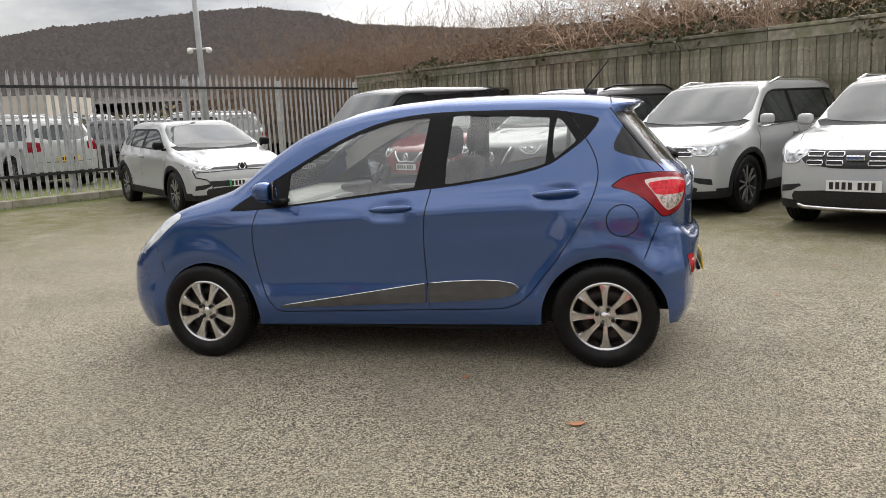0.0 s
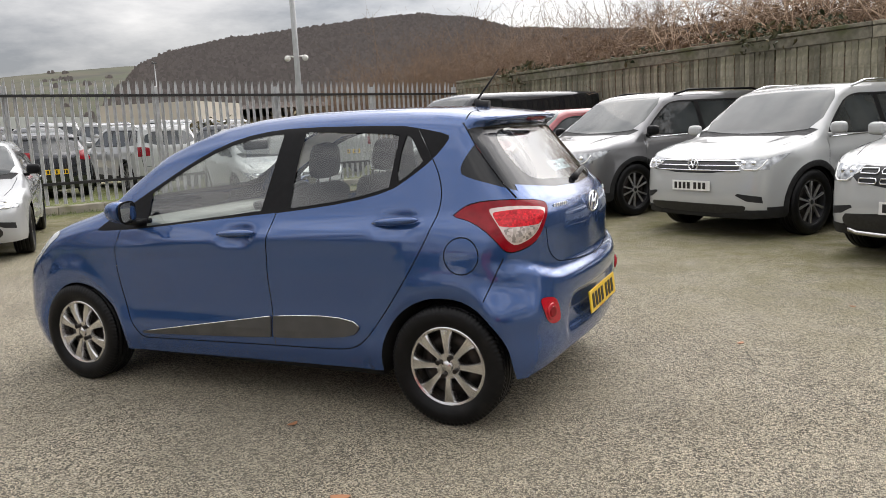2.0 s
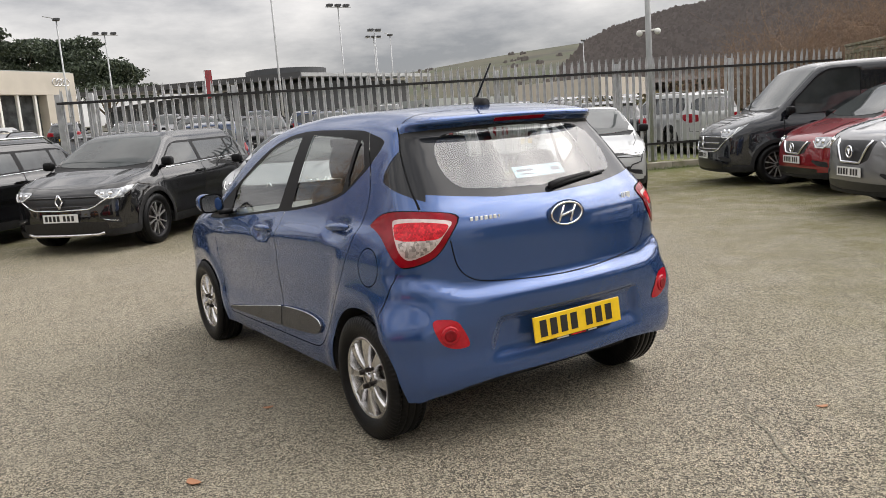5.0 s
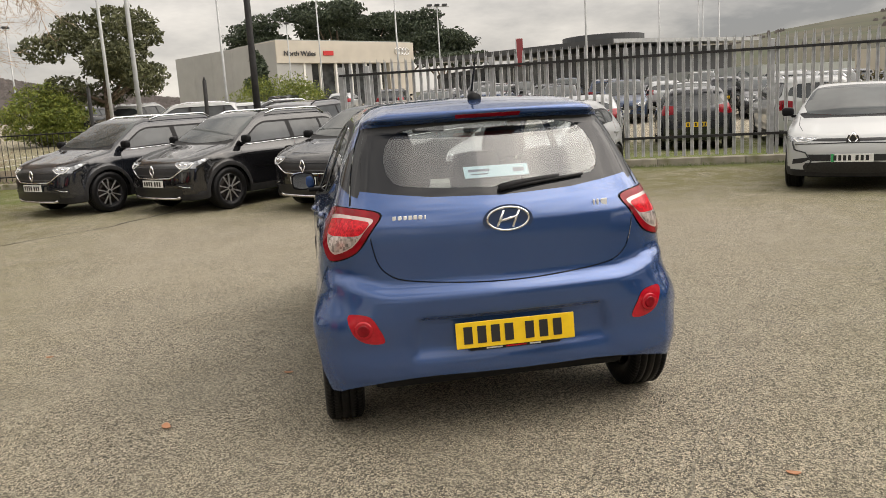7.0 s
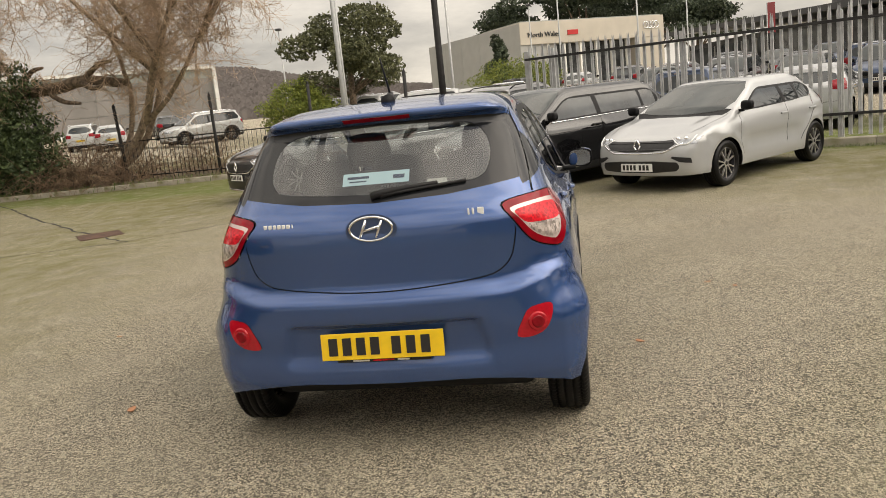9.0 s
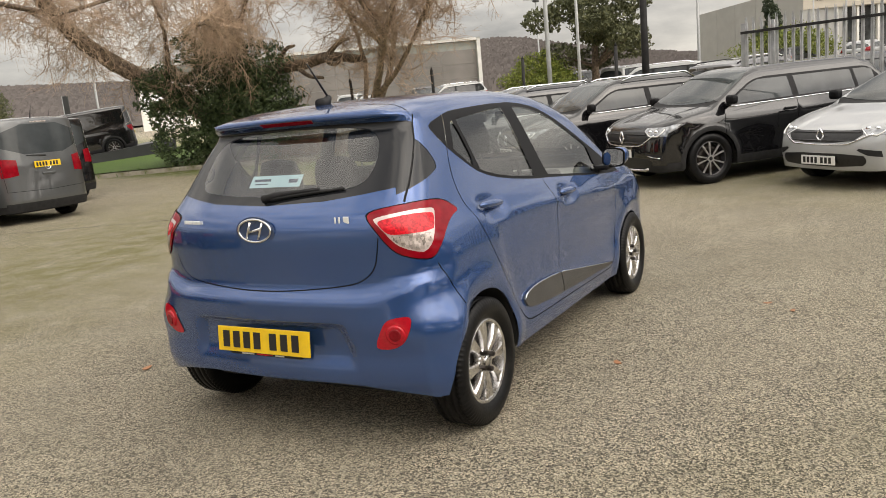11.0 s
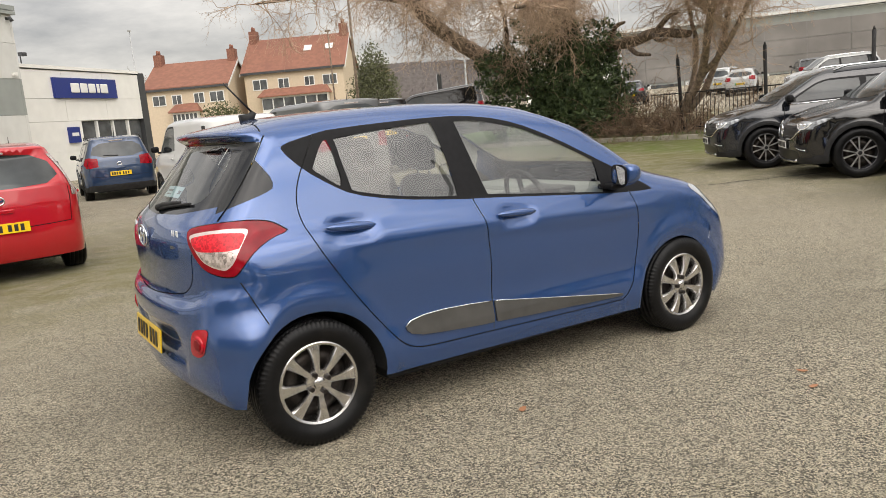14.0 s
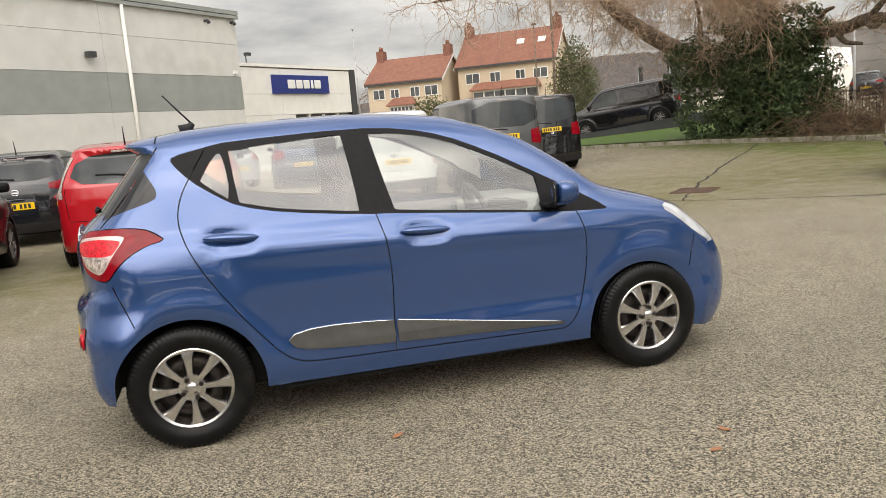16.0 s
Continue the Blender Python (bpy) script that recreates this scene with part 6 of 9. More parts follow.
    for s in (1, -1):
        regions.append(("headlamp", [(s * p, q) for p, q in [(1.5, lz0)] + N([(hw - 0.16, lz0 + 0.015), (hw - 0.34, lz0 + 0.02), (hw - 0.44, lz1 - 0.03), (hw - 0.43, lz1)]) + [(1.5, lz1 + 0.02)]]))
        regions.append(("fog_lamp", [(s * p, q) for p, q in N([(hw - 0.13, 0.405), (hw - 0.26, 0.425), (hw - 0.38, 0.485), (hw - 0.36, 0.505), (hw - 0.14, 0.475)])]))
    sk.cut("nose", n_out, regions, [], 0.11)
    for part_name, region, mk, off in (("body", "body", key, 0), ("lower_cladding", "cladding", "plastic", 0.006), ("panel_gap", "seal", "seal", -0.006), ("window_surround", "surround", "frame", 0), ("windscreen", "windscreen", "screen", 0),
                                       ("cowl", "cowl", "plastic", -0.004), ("rear_window", "rear_window", "dark_glass", 0.001), ("grille", "grille", "grille", 0.002), ("lower_grille", "intake", "grille", 0.002), ("roof_panel", "roof_panel", roof or key, 0)):
        if me := sk.mesh(region, off):
            put(part_name, me, M[mk], car)
    for s in (-1, 1):
        for part_name, region, mk, off in (("side_window", "pane", "dark_glass", -0.002), ("headlamp", "headlamp", "headlamp", 0.004), ("fog_lamp", "fog_lamp", "plastic", 0.004), ("tail_lamp", "tail_lamp", tail_key, 0.006)):
            if me := sk.mesh(region, off, s):
                put(part_name, me, M[mk], car)
        zm, ym = belt(x_mir) + 0.09, shell.lift("side", [(x_mir + 0.1, belt(x_mir) + 0.05)])[0, 1]
        bm = bmesh.new()
        pad(bm, x_mir - 0.02, x_mir + 0.10, s * (ym + 0.13) - 0.085, s * (ym + 0.13) + 0.085, zm - 0.065, zm + 0.065, 0.045)
        pad(bm, x_mir + 0.02, x_mir + 0.08, s * (ym + 0.03) - 0.05, s * (ym + 0.03) + 0.05, zm - 0.09, zm - 0.05, 0.015)
        put("door_mirror", bm, M[mirror_key or "frame"], car)
        hx = [xb - 0.16] + ([x_end - 0.10] if not van else [])
        for x in hx:
            z = zb - 0.10
            y = shell.lift("side", [(x, z)])[0, 1]
            bm = bmesh.new()
            pad(bm, x - 0.10, x + 0.10, s * (y + 0.012) - 0.014, s * (y + 0.012) + 0.014, z - 0.016, z + 0.016, 0.01)
            put("door_handle", bm, M[key], car)
        for a in axles:
            me = arch_liner(a, r - 0.02, ar + 0.002, s * (shell.lift("side", [(a, r + ar)])[0, 1] - 0.05), s * 0.45)
            put("arch_liner", me, M["under"], car)
        for q in (0.24, 0.34):
            p = shell.lift("nose", N([(hw - q, (lz0 + lz1) / 2 + 0.012)]))[0]
            bm = bmesh.new()
            bmesh.ops.create_uvsphere(bm, u_segments=12, v_segments=8, radius=1.0, matrix=Matrix.Translation((p[0] + 0.012, s * p[1], p[2])) @ Matrix.Diagonal((0.024, 0.036, (lz1 - lz0) * 0.22, 1)))
            for fc in bm.faces:
                fc.smooth = True
            put("headlamp_lens", bm, M["chrome"], car)
        bm = bmesh.new()
        lx = shell.lift("nose", N([(hw - 0.13, lz1 - 0.02), (hw - 0.15, lz0 + 0.05), (hw - 0.19, lz0 + 0.015), (hw - 0.30, lz0 + 0.02), (hw - 0.42, (lz0 + lz1) / 2 + 0.02)]))
        tube(bm, [(p[0] - 0.006, s * p[1], p[2]) for p in lx], 0.010, 0.007, n=6)
        put("running_light", bm, M["plate_w"], car)
        if rails:
            bm = bmesh.new()
            pts = [(x, s * (wl - 0.02), float(T(x)) - 0.045 + (0.055 if 0 < i < 7 else 0.0)) for i, x in enumerate(np.linspace(xs + 0.2, xr - rake - 0.25, 8))]
            tube(bm, pts, 0.016, n=8)
            put("roof_rail", bm, M["chrome" if key in ("white", "grey", "black", "slate") else "frame"], car)
    if style == "slim":
        bm = bmesh.new()
        p = shell.lift("nose", N([(0, (g0 + g1) / 2 - 0.01)]))[0]
        prism(bm, [(-0.085, 0.0), (-0.06, -0.10), (0.0, -0.125), (0.06, -0.10), (0.085, 0.0), (0.06, 0.075), (-0.06, 0.075)], -0.004, 0.004, Matrix.Translation((p[0] - 0.008, 0, p[2])) @ Matrix(((0, 0, 1, 0), (1, 0, 0, 0), (0, 1, 0, 0), (0, 0, 0, 1))))
        bmesh.ops.recalc_face_normals(bm, faces=bm.faces)
        put("badge_plate", bm, M["grille"], car)
    if style == "dash":
        for s in (-1, 1):
            for yy in (0.20, 0.40):
                for zz in (g0 + 0.055, g1 - 0.05):
                    ring = [(yy - 0.075, zz - 0.022), (yy + 0.075, zz - 0.022), (yy + 0.085, zz), (yy + 0.075, zz + 0.022), (yy - 0.075, zz + 0.022), (yy - 0.085, zz), (yy - 0.075, zz - 0.022)]
                    bm = bmesh.new()
                    tube(bm, [(q[0] - 0.008, s * q[1], q[2]) for q in shell.lift("nose", N(ring))], 0.007, n=6)
                    put("grille_bar", bm, M["chrome"], car)
    if style == "vee":
        bm = bmesh.new()
        tube(bm, [(q[0] - 0.010, q[1], q[2]) for q in shell.lift("nose", N(dense([(-0.36, g1), (-0.20, g0 + 0.03), (0.20, g0 + 0.03), (0.36, g1)], 0.08, False)))], 0.016, n=8)
        put("grille_bar", bm, M["chrome"], car)
    if style in ("bar", "wide") and g1 - g0 > 0.08:
        for z in np.linspace(g0 + 0.03, g1 - 0.03, 3 if style == "wide" else 2):
            p = shell.lift("nose", N([(y, z) for y in np.linspace(-gw * 0.85, gw * 0.85, 9)]))
            bm = bmesh.new()
            tube(bm, [(q[0] - 0.008, q[1], q[2]) for q in p], 0.008, n=6)
            put("grille_bar", bm, M["chrome" if style == "wide" else "dark_alloy"], car)
    front_line = lambda pts, off: [(q[0] - off, q[1], q[2]) for q in shell.lift("nose", N(dense(pts, 0.08, False)))]  # noqa: E731
    if badge == "diamond" and style != "slim":
        # the bright line that sweeps under the grille from lamp to lamp
        bm = bmesh.new()
        tube(bm, front_line([(-gw - 0.06, g1 - 0.045), (-gw * 0.80, g0 + 0.02), (-gw * 0.66, g0 - 0.012), (0, g0 - 0.022), (gw * 0.66, g0 - 0.012), (gw * 0.80, g0 + 0.02), (gw + 0.06, g1 - 0.045)], 0.004), 0.011, n=6)
        put("grille_surround", bm, M["chrome"], car)
    if badge == "diamond" and style == "bar" and clad:
        for s in (-1, 1):
            for z in (0.435,):
                bm = bmesh.new()
                tube(bm, front_line([(s * (hw - 0.15), z), (s * (hw - 0.24), z + 0.012), (s * (hw - 0.33), z + 0.035)], 0.006), 0.006, n=6)
                put("fog_trim", bm, M["chrome"], car)
    if style == "slim":
        for pts in ([(-hw + 0.16, g0 - 0.035), (-0.12, g0 - 0.018), (0.12, g0 - 0.018), (hw - 0.16, g0 - 0.035)],):
            bm = bmesh.new()
            tube(bm, front_line(pts, 0.003), 0.007, n=6)
            put("nose_strip", bm, M["grille"], car)
        for s in (-1, 1):
            bm = bmesh.new()
            tube(bm, front_line([(s * (hw - 0.12), lz0 + 0.02), (s * (hw - 0.15), lz0 - 0.09), (s * (hw - 0.30), lz0 - 0.13), (s * (hw - 0.38), 0.45), (s * (hw - 0.33), 0.37)], 0.004), 0.010, n=6)
            put("running_light", bm, M["grille"], car)
    if skid:
        bm = bmesh.new()
        tube(bm, front_line([(-hw + 0.34, 0.285), (-hw + 0.42, 0.262), (0, 0.258), (hw - 0.42, 0.262), (hw - 0.34, 0.285)], 0.006), 0.022, n=8)
        put("skid_bar", bm, M[skid], car)
    if chrome:
        for s in (-1, 1):
            bm = bmesh.new()
            xs_c = np.linspace(x_mir + 0.06, x_end - 0.02, 9)
            tube(bm, [(x, s * (shell.lift("side", [(x, belt(x) - 0.012)])[0, 1] + 0.002), belt(x) - 0.012) for x in xs_c], 0.008, n=6)
            put("window_trim", bm, M["chrome"], car)
    if doors:
        for s in (-1, 1):
            bm = bmesh.new()
            y = shell.lift("side", [(0.1, 0.52)])[0, 1]
            pad(bm, -0.60, 0.80, s * (y + 0.006) - 0.012, s * (y + 0.006) + 0.012, 0.49, 0.555, 0.008)
            put("side_moulding", bm, M["plastic"], car)
            bm = bmesh.new()
            zz = np.linspace(1.24, H - 0.20, 6)
            tube(bm, [(float(R(z)) - 0.17, s * (shell.lift("side", [(float(R(z)) - 0.20, z)])[0, 1] - 0.012), z) for z in zz], 0.05, 0.035, n=8)
            put("rear_pillar_trim", bm, M["plastic"], car)
            xq = shell.lift("tail", E([(s * 0.4, 1.35)]))[0]
            bm = bmesh.new()
            for zz in (0.62, 1.02, H - 0.42):
                pad(bm, xq[0] - 0.02, xq[0] + 0.03, s * (hw - 0.125) - 0.03, s * (hw - 0.125) + 0.03, zz - 0.035, zz + 0.035, 0.01)
            put("door_hinge", bm, M[key], car)
        bm = bmesh.new()
        x0_ = [shell.lift("tail", E([(0.03, z)]))[0] for z in np.linspace(0.52, H - 0.16, 8)]
        tube(bm, [tuple(p) for p in x0_], 0.006, n=6)
        put("door_seam", bm, M["seal"], car)
        bm = bmesh.new()
        xq = shell.lift("tail", E([(-0.05, 0.90)]))[0]
        pad(bm, xq[0] - 0.02, xq[0] + 0.02, -0.14, -0.02, 0.88, 0.94, 0.012)
        put("door_handle", bm, M["plastic"], car)
    if rear:
        p = shell.lift("tail", E([(0, zb - 0.10)]))[0]
        bm = bmesh.new()
        tube(bm, [(p[0] + 0.010, 0.055 * math.cos(u), p[2] + 0.045 * math.sin(u)) for u in np.linspace(0, 2 * math.pi, 21)], 0.009, n=6, cap=False)
        box(bm, p[0], p[0] + 0.014, -0.06, 0.06, p[2] - 0.012, p[2] + 0.012)
        put("rear_badge", bm, M["chrome"], car)
        p = shell.lift("tail", E([(0, zb - 0.22)]))[0]
        bm = bmesh.new()
        pad(bm, p[0] - 0.01, p[0] + 0.016, -0.13, 0.13, p[2] - 0.022, p[2] + 0.022, 0.01)
        put("tailgate_handle", bm, M[key], car)
        q = shell.lift("tail", E([(y, z) for y, z in ((0.0, zb + 0.11), (-0.15, zb + 0.13), (-0.36, zb + 0.14))]))
        bm = bmesh.new()
        tube(bm, [(v[0] + 0.014, v[1], v[2]) for v in q], 0.013, 0.007, n=6)
        put("rear_wiper", bm, M["plastic"], car)
        bm = bmesh.new()
        tube(bm, [(xr - rake - 0.22, 0, H - drop_roof - 0.02), (xr - rake - 0.13, 0, H + 0.18)], 0.012, 0.004, n=6)
        put("aerial", bm, M["plastic"], car)
        p = shell.lift("tail", E([(-0.16, H - 0.125), (0.16, H - 0.125)]))
        bm = bmesh.new()
        box(bm, p[:, 0].mean() - 0.01, p[:, 0].mean() + 0.008, -0.16, 0.16, H - 0.138, H - 0.112, 0.004, 1)
        put("high_brake_lamp", bm, M["lamp_clear"], car)
    to_front = lambda y, z: Matrix.Translation((shell.lift("nose", N([(y, z)]))[0, 0] - 0.016, y, z)) @ Matrix(((0, -1, 0, 0), (1, 0, 0, 0), (0, 0, 1, 0), (0, 0, 0, 1)))  # noqa: E731
    to_back = lambda y, z: Matrix.Translation((shell.lift("tail", E([(y, z)]))[0, 0] + 0.016, y, z)) @ Matrix(((0, 1, 0, 0), (-1, 0, 0, 0), (0, 0, 1, 0), (0, 0, 0, 1)))  # noqa: E731
    if front:
        number_plate(car, to_front(0, plate_z or (0.50 if not van else 0.52)), front, band=band)
    if back:
        number_plate(car, to_back(0, 0.62 if not clad else 0.68) if not van else to_back(0, back_z or 0.78), back, band=band)
    if badge:
        zz = (g0 + g1) / 2 + 0.01
        bm = bmesh.new()
        if badge == "block":
            pad(bm, -0.09, 0.09, 0.0, 0.02, -0.025, 0.025, 0.01)
        elif badge == "diamond":
            q = [(-0.055, 0), (0, -0.09), (0.055, 0), (0, 0.09), (-0.055, 0)]
            for p0, p1 in zip(q, q[1:]):
                tube(bm, [(p0[0], 0.01, p0[1]), (p1[0], 0.01, p1[1])], 0.012, n=6)
        else:
            tube(bm, [(0.065 * math.cos(u), 0.012, 0.065 * math.sin(u)) for u in np.linspace(0, 2 * math.pi, 25)], 0.010, n=6, cap=False)
            tube(bm, [(-0.03, 0.012, 0.04), (0, 0.012, -0.04), (0.03, 0.012, 0.04)], 0.009, n=6)
        put("badge", bm, M["chrome"], car, m=to_front(0, zz))
    bm = bmesh.new()
    box(bm, xf + 0.25, xr - 0.25, -hw + 0.30, hw - 0.30, 0.20, 0.45, 0.04)
    box(bm, -wb / 2 + ar + 0.03, wb / 2 - ar - 0.03, -hw + 0.04, hw - 0.04, 0.235, 0.40, 0.02)
    put("underbody", bm, M["under"], car)
    add_wheels(car, wheel_meshes(r, 0.22, r * 0.68, spokes, True, wheels), [(x, s * (hw - 0.115)) for x in axles for s in (-1, 1)], r)
    return car


M["grille"] = material("black_grille", (0.012, 0.012, 0.013), 0.35, 0, 0, vary=0.4, scale=40)


def park(car, x, y, heading, nose=None, tail=None):
    """Stands a car with its front (nose: its reach ahead of the middle) or back plate over (x, y), its nose to the heading in degrees."""
    hx, hy = math.cos(radians(heading)), math.sin(radians(heading))
    d = -nose if nose else tail or 0
    cx, cy = x + hx * d, y + hy * d
    e = 0.5
    n = Vector((-(height(cx + e, cy) - height(cx - e, cy)), -(height(cx, cy + e) - height(cx, cy - e)), 2 * e)).normalized()
    tilt = Vector((0, 0, 1)).rotation_difference(n).to_matrix().to_4x4()
    car.matrix_basis = Matrix.Translation((cx, cy, height(cx, cy))) @ tilt @ pose(0, 0, 0, 0, 0, heading - 180)
    return car


# the row by the timber fence
RIGHT = -123
park(plain_car("panel_van", "dark grey panel van parked by the timber fence", "slate", 5.08, 1.95, 1.97, 3.1, 0.93, 0.33, 1.10, (0.98, 1.20), 0.90, 0.80, 0.10, 0.0, True, (0.80, 1.0), (0.60, 0.86), "wide", van=True, wheels="alloy", spokes=6, tail=(0.75, 1.25),
               badge="diamond", mirror_key="frame"), -4.75, 9.15, -126, nose=2.48)
park(plain_car("small_suv", "dark red small crossover parked in the row", "dark_red", 4.13, 1.77, 1.56, 2.53, 0.87, 0.34, 1.0, (0.86, 1.06), 0.85, 0.72, 0.35, lamp=(0.66, 0.84), grille=(0.56, 0.76), style="vee"), -2.55, 8.35, RIGHT, nose=2.135)
park(plain_car("suv", "grey metallic large SUV with chrome window line", "silver_grey", 4.69, 1.83, 1.71, 2.70, 0.95, 0.365, 1.06, (0.95, 1.13), 1.02, 0.78, 0.36, lamp=(0.76, 0.90), grille=(0.58, 0.86), style="vee", rails=True, chrome=True), -0.72, 6.62, RIGHT, nose=2.30)
park(plain_car("suv", "white SUV with black cladding and roof rails", "white", 4.49, 1.84, 1.66, 2.68, 0.88, 0.36, 1.04, (0.91, 1.09), 1.02, 0.74, 0.34, lamp=(0.74, 0.88), grille=(0.72, 0.88), style="wide", rails=True, mirror_key="white", chrome=True, plate_z=0.58), 1.52, 5.11, RIGHT, nose=2.22)
park(plain_car("suv", "white boxy SUV with dark grille and silver skid bar", "white", 4.34, 1.82, 1.62, 2.67, 0.84, 0.35, 1.03, (0.90, 1.08), 1.0, 0.70, 0.28, lamp=(0.70, 0.88), grille=(0.67, 0.86), style="dash", rails=True, mirror_key="white", skid="alloy", badge="block"), 3.48, 3.48, RIGHT, nose=2.175)

# the row before the steel fence
park(plain_car("electric_hatchback", "white electric hatchback with black roof line", "white", 4.20, 1.78, 1.50, 2.69, 0.80, 0.345, 0.99, (0.82, 1.02), 1.02, 0.84, 0.52, lamp=(0.70, 0.78), grille=(0.72, 0.76), style="slim", clad=True, badge="diamond", band=True), -4.72, 6.45, -39, nose=2.145)
park(plain_car("hatchback", "pale silver hatchback with black mirrors", "silver_white", 4.05, 1.80, 1.44, 2.58, 0.83, 0.315, 0.95, (0.76, 0.97), 1.08, 0.86, 0.56, drop_roof=0.06, clad=False, lamp=(0.64, 0.785), grille=(0.57, 0.72), style="bar", badge="diamond", plate_z=0.36), -6.42, 1.68, -41, nose=2.12)
park(plain_car("coupe_suv", "glossy black coupe-backed SUV in the row", "black", 4.57, 1.82, 1.57, 2.72, 0.87, 0.355, 1.03, (0.90, 1.08), 0.98, 0.76, 0.62, lamp=(0.72, 0.85), grille=(0.62, 0.80), style="bar", badge="diamond", drop_roof=0.06, skid="alloy", chrome=True), -7.16, -0.96, -44, nose=2.23)
park(plain_car("small_suv", "black small crossover with silver roof line", "black", 4.23, 1.80, 1.57, 2.64, 0.83, 0.35, 1.02, (0.88, 1.07), 1.0, 0.78, 0.54, drop_roof=0.07, lamp=(0.72, 0.84), grille=(0.60, 0.78), style="bar", badge="diamond", rails=True, skid="alloy", chrome=True), -8.38, -3.38, -44, nose=2.15)
park(plain_car("small_suv", "dark slate small crossover with silver roof line", "slate", 4.23, 1.80, 1.57, 2.64, 0.83, 0.35, 1.02, (0.88, 1.07), 1.0, 0.78, 0.54, drop_roof=0.07, lamp=(0.72, 0.84), grille=(0.60, 0.78), style="bar", badge="diamond", rails=True, skid="alloy", chrome=True), -9.20, -5.48, -42, nose=2.15)

# cars and vans standing with their backs to the yard
park(plain_car("electric_hatchback", "bright red electric hatchback seen from behind", "red", 4.45, 1.77, 1.55, 2.70, 0.95, 0.315, 1.02, (0.82, 1.02), 0.95, 0.8, 0.40, clad=False, tail=(0.90, 1.38), grille=(0.6, 0.7), band=True, wheels="alloy", van_tail=True, tail_key="lamp_clear", rear=True), 2.05, -5.66, -87, tail=2.15)
park(plain_car("small_suv", "dark grey crossover with a large rear badge", "slate", 4.20, 1.79, 1.56, 2.62, 0.85, 0.34, 1.0, tail=(0.90, 1.05), rear=True), 4.15, -9.35, -88, tail=2.04)
park(plain_car("hatchback", "dark slate hatchback at the end of the row", "slate", 4.0, 1.75, 1.50, 2.55, 0.82, 0.31, 0.97, clad=False), 4.62, -3.95, -90, tail=1.9)
park(plain_car("small_van", "white small van with black rear bumper", "van_white", 4.28, 1.83, 1.82, 2.70, 0.83, 0.32, 1.12, (0.95, 1.15), 0.85, 0.75, 0.09, 0.0, True, (0.80, 0.98), (0.6, 0.75), "bar", van=True, wheels="dark_alloy", tail=(0.70, 1.22), van_tail=True, doors=True), -2.48, -10.8, -89, tail=2.10)
park(plain_car("panel_van", "dark grey panel van seen from behind", "grey", 4.90, 1.90, 1.99, 3.0, 0.9, 0.335, 1.12, (1.0, 1.22), 0.95, 0.8, 0.10, 0.0, True, (0.8, 1.0), (0.6, 0.8), "bar", van=True, wheels="alloy", tail=(0.88, 1.22), back_z=1.08, rear=True), -5.05, -11.3, -92, tail=2.50)
park(plain_car("panel_van", "black panel van seen from behind", "black", 4.90, 1.90, 1.99, 3.0, 0.9, 0.335, 1.12, (1.0, 1.22), 0.95, 0.8, 0.10, 0.0, True, (0.8, 1.0), (0.6, 0.8), "bar", van=True, wheels="dark_alloy", tail=(0.88, 1.22), back_z=1.08, rear=True), -7.30, -14.0, -94, tail=2.50)
park(plain_car("suv", "navy blue boxy SUV seen from behind", "navy", 4.31, 1.82, 1.66, 2.67, 0.82, 0.35, 1.03, (0.9, 1.08), 1.0, 0.7, 0.26, rails=True, tail=(0.85, 1.12), rear=True), -1.32, -17.8, -95, tail=2.15)
park(plain_car("hatchback", "burnt orange hatchback seen from behind", "orange", 4.08, 1.75, 1.55, 2.59, 0.83, 0.32, 1.0, rear=True), 1.42, -12.6, -91, tail=1.95)
park(plain_car("hatchback", "white hatchback beside the showroom", "white", 4.05, 1.75, 1.50, 2.58, 0.83, 0.31, 0.97, clad=False), 0.35, -20.5, -60, tail=1.93)


# ---- trees and scrub ----
def twigs(seeds, levels, seed, r0, gravity=0.0, n3=3):
    """Branching twigs from (point, direction, length) seeds, as one mesh of thin three-sided tubes."""
    r = np.random.default_rng(seed)
    vs, fs = [], []

    def grow(p, d, length, rad, level):
        pts = [p]
        steps = 4 if level < 2 else 3
        for _ in range(steps):
            d = d + r.normal(0, 0.26, 3) + np.array([0, 0, gravity * (1 + level)])
            d /= np.linalg.norm(d)
            pts.append(pts[-1] + d * length / steps)
        for i, q in enumerate(pts):
            t = pts[min(i + 1, steps)] - pts[max(i - 1, 0)]
            t /= np.linalg.norm(t) + 1e-9
            a = np.cross(t, (0.3, 0.5, 0.8))
            a /= np.linalg.norm(a) + 1e-9
            b = np.cross(t, a)
            rr = rad * (1 - 0.6 * i / steps)
            for k in range(n3):
                vs.append(q + rr * (math.cos(2 * math.pi * k / n3) * a + math.sin(2 * math.pi * k / n3) * b))
        o = len(vs) - n3 * (steps + 1)
        for i in range(steps):
            for k in range(n3):
                fs.append((o + i * n3 + k, o + i * n3 + (k + 1) % n3, o + (i + 1) * n3 + (k + 1) % n3, o + (i + 1) * n3 + k))
        if level < len(levels):
            n, ratio = levels[level]
            for j in range(n):
                # side shoots leave at a steady angle, more of them near the tip
                i = 1 + int((steps - 1) * (j + r.uniform(0.2, 1.0)) / n + 0.5)
                dd = d * 0.75 + r.normal(0, 0.55, 3)
                grow(pts[min(i, steps)], dd / np.linalg.norm(dd), length * ratio * r.uniform(0.7, 1.2), rad * 0.58, level + 1)

    for p, d, length in seeds:
        grow(np.array(p, float), np.array(d, float) / np.linalg.norm(d), length, r0, 0)
    return mesh_of("twigs", vs, fs, smooth=True)


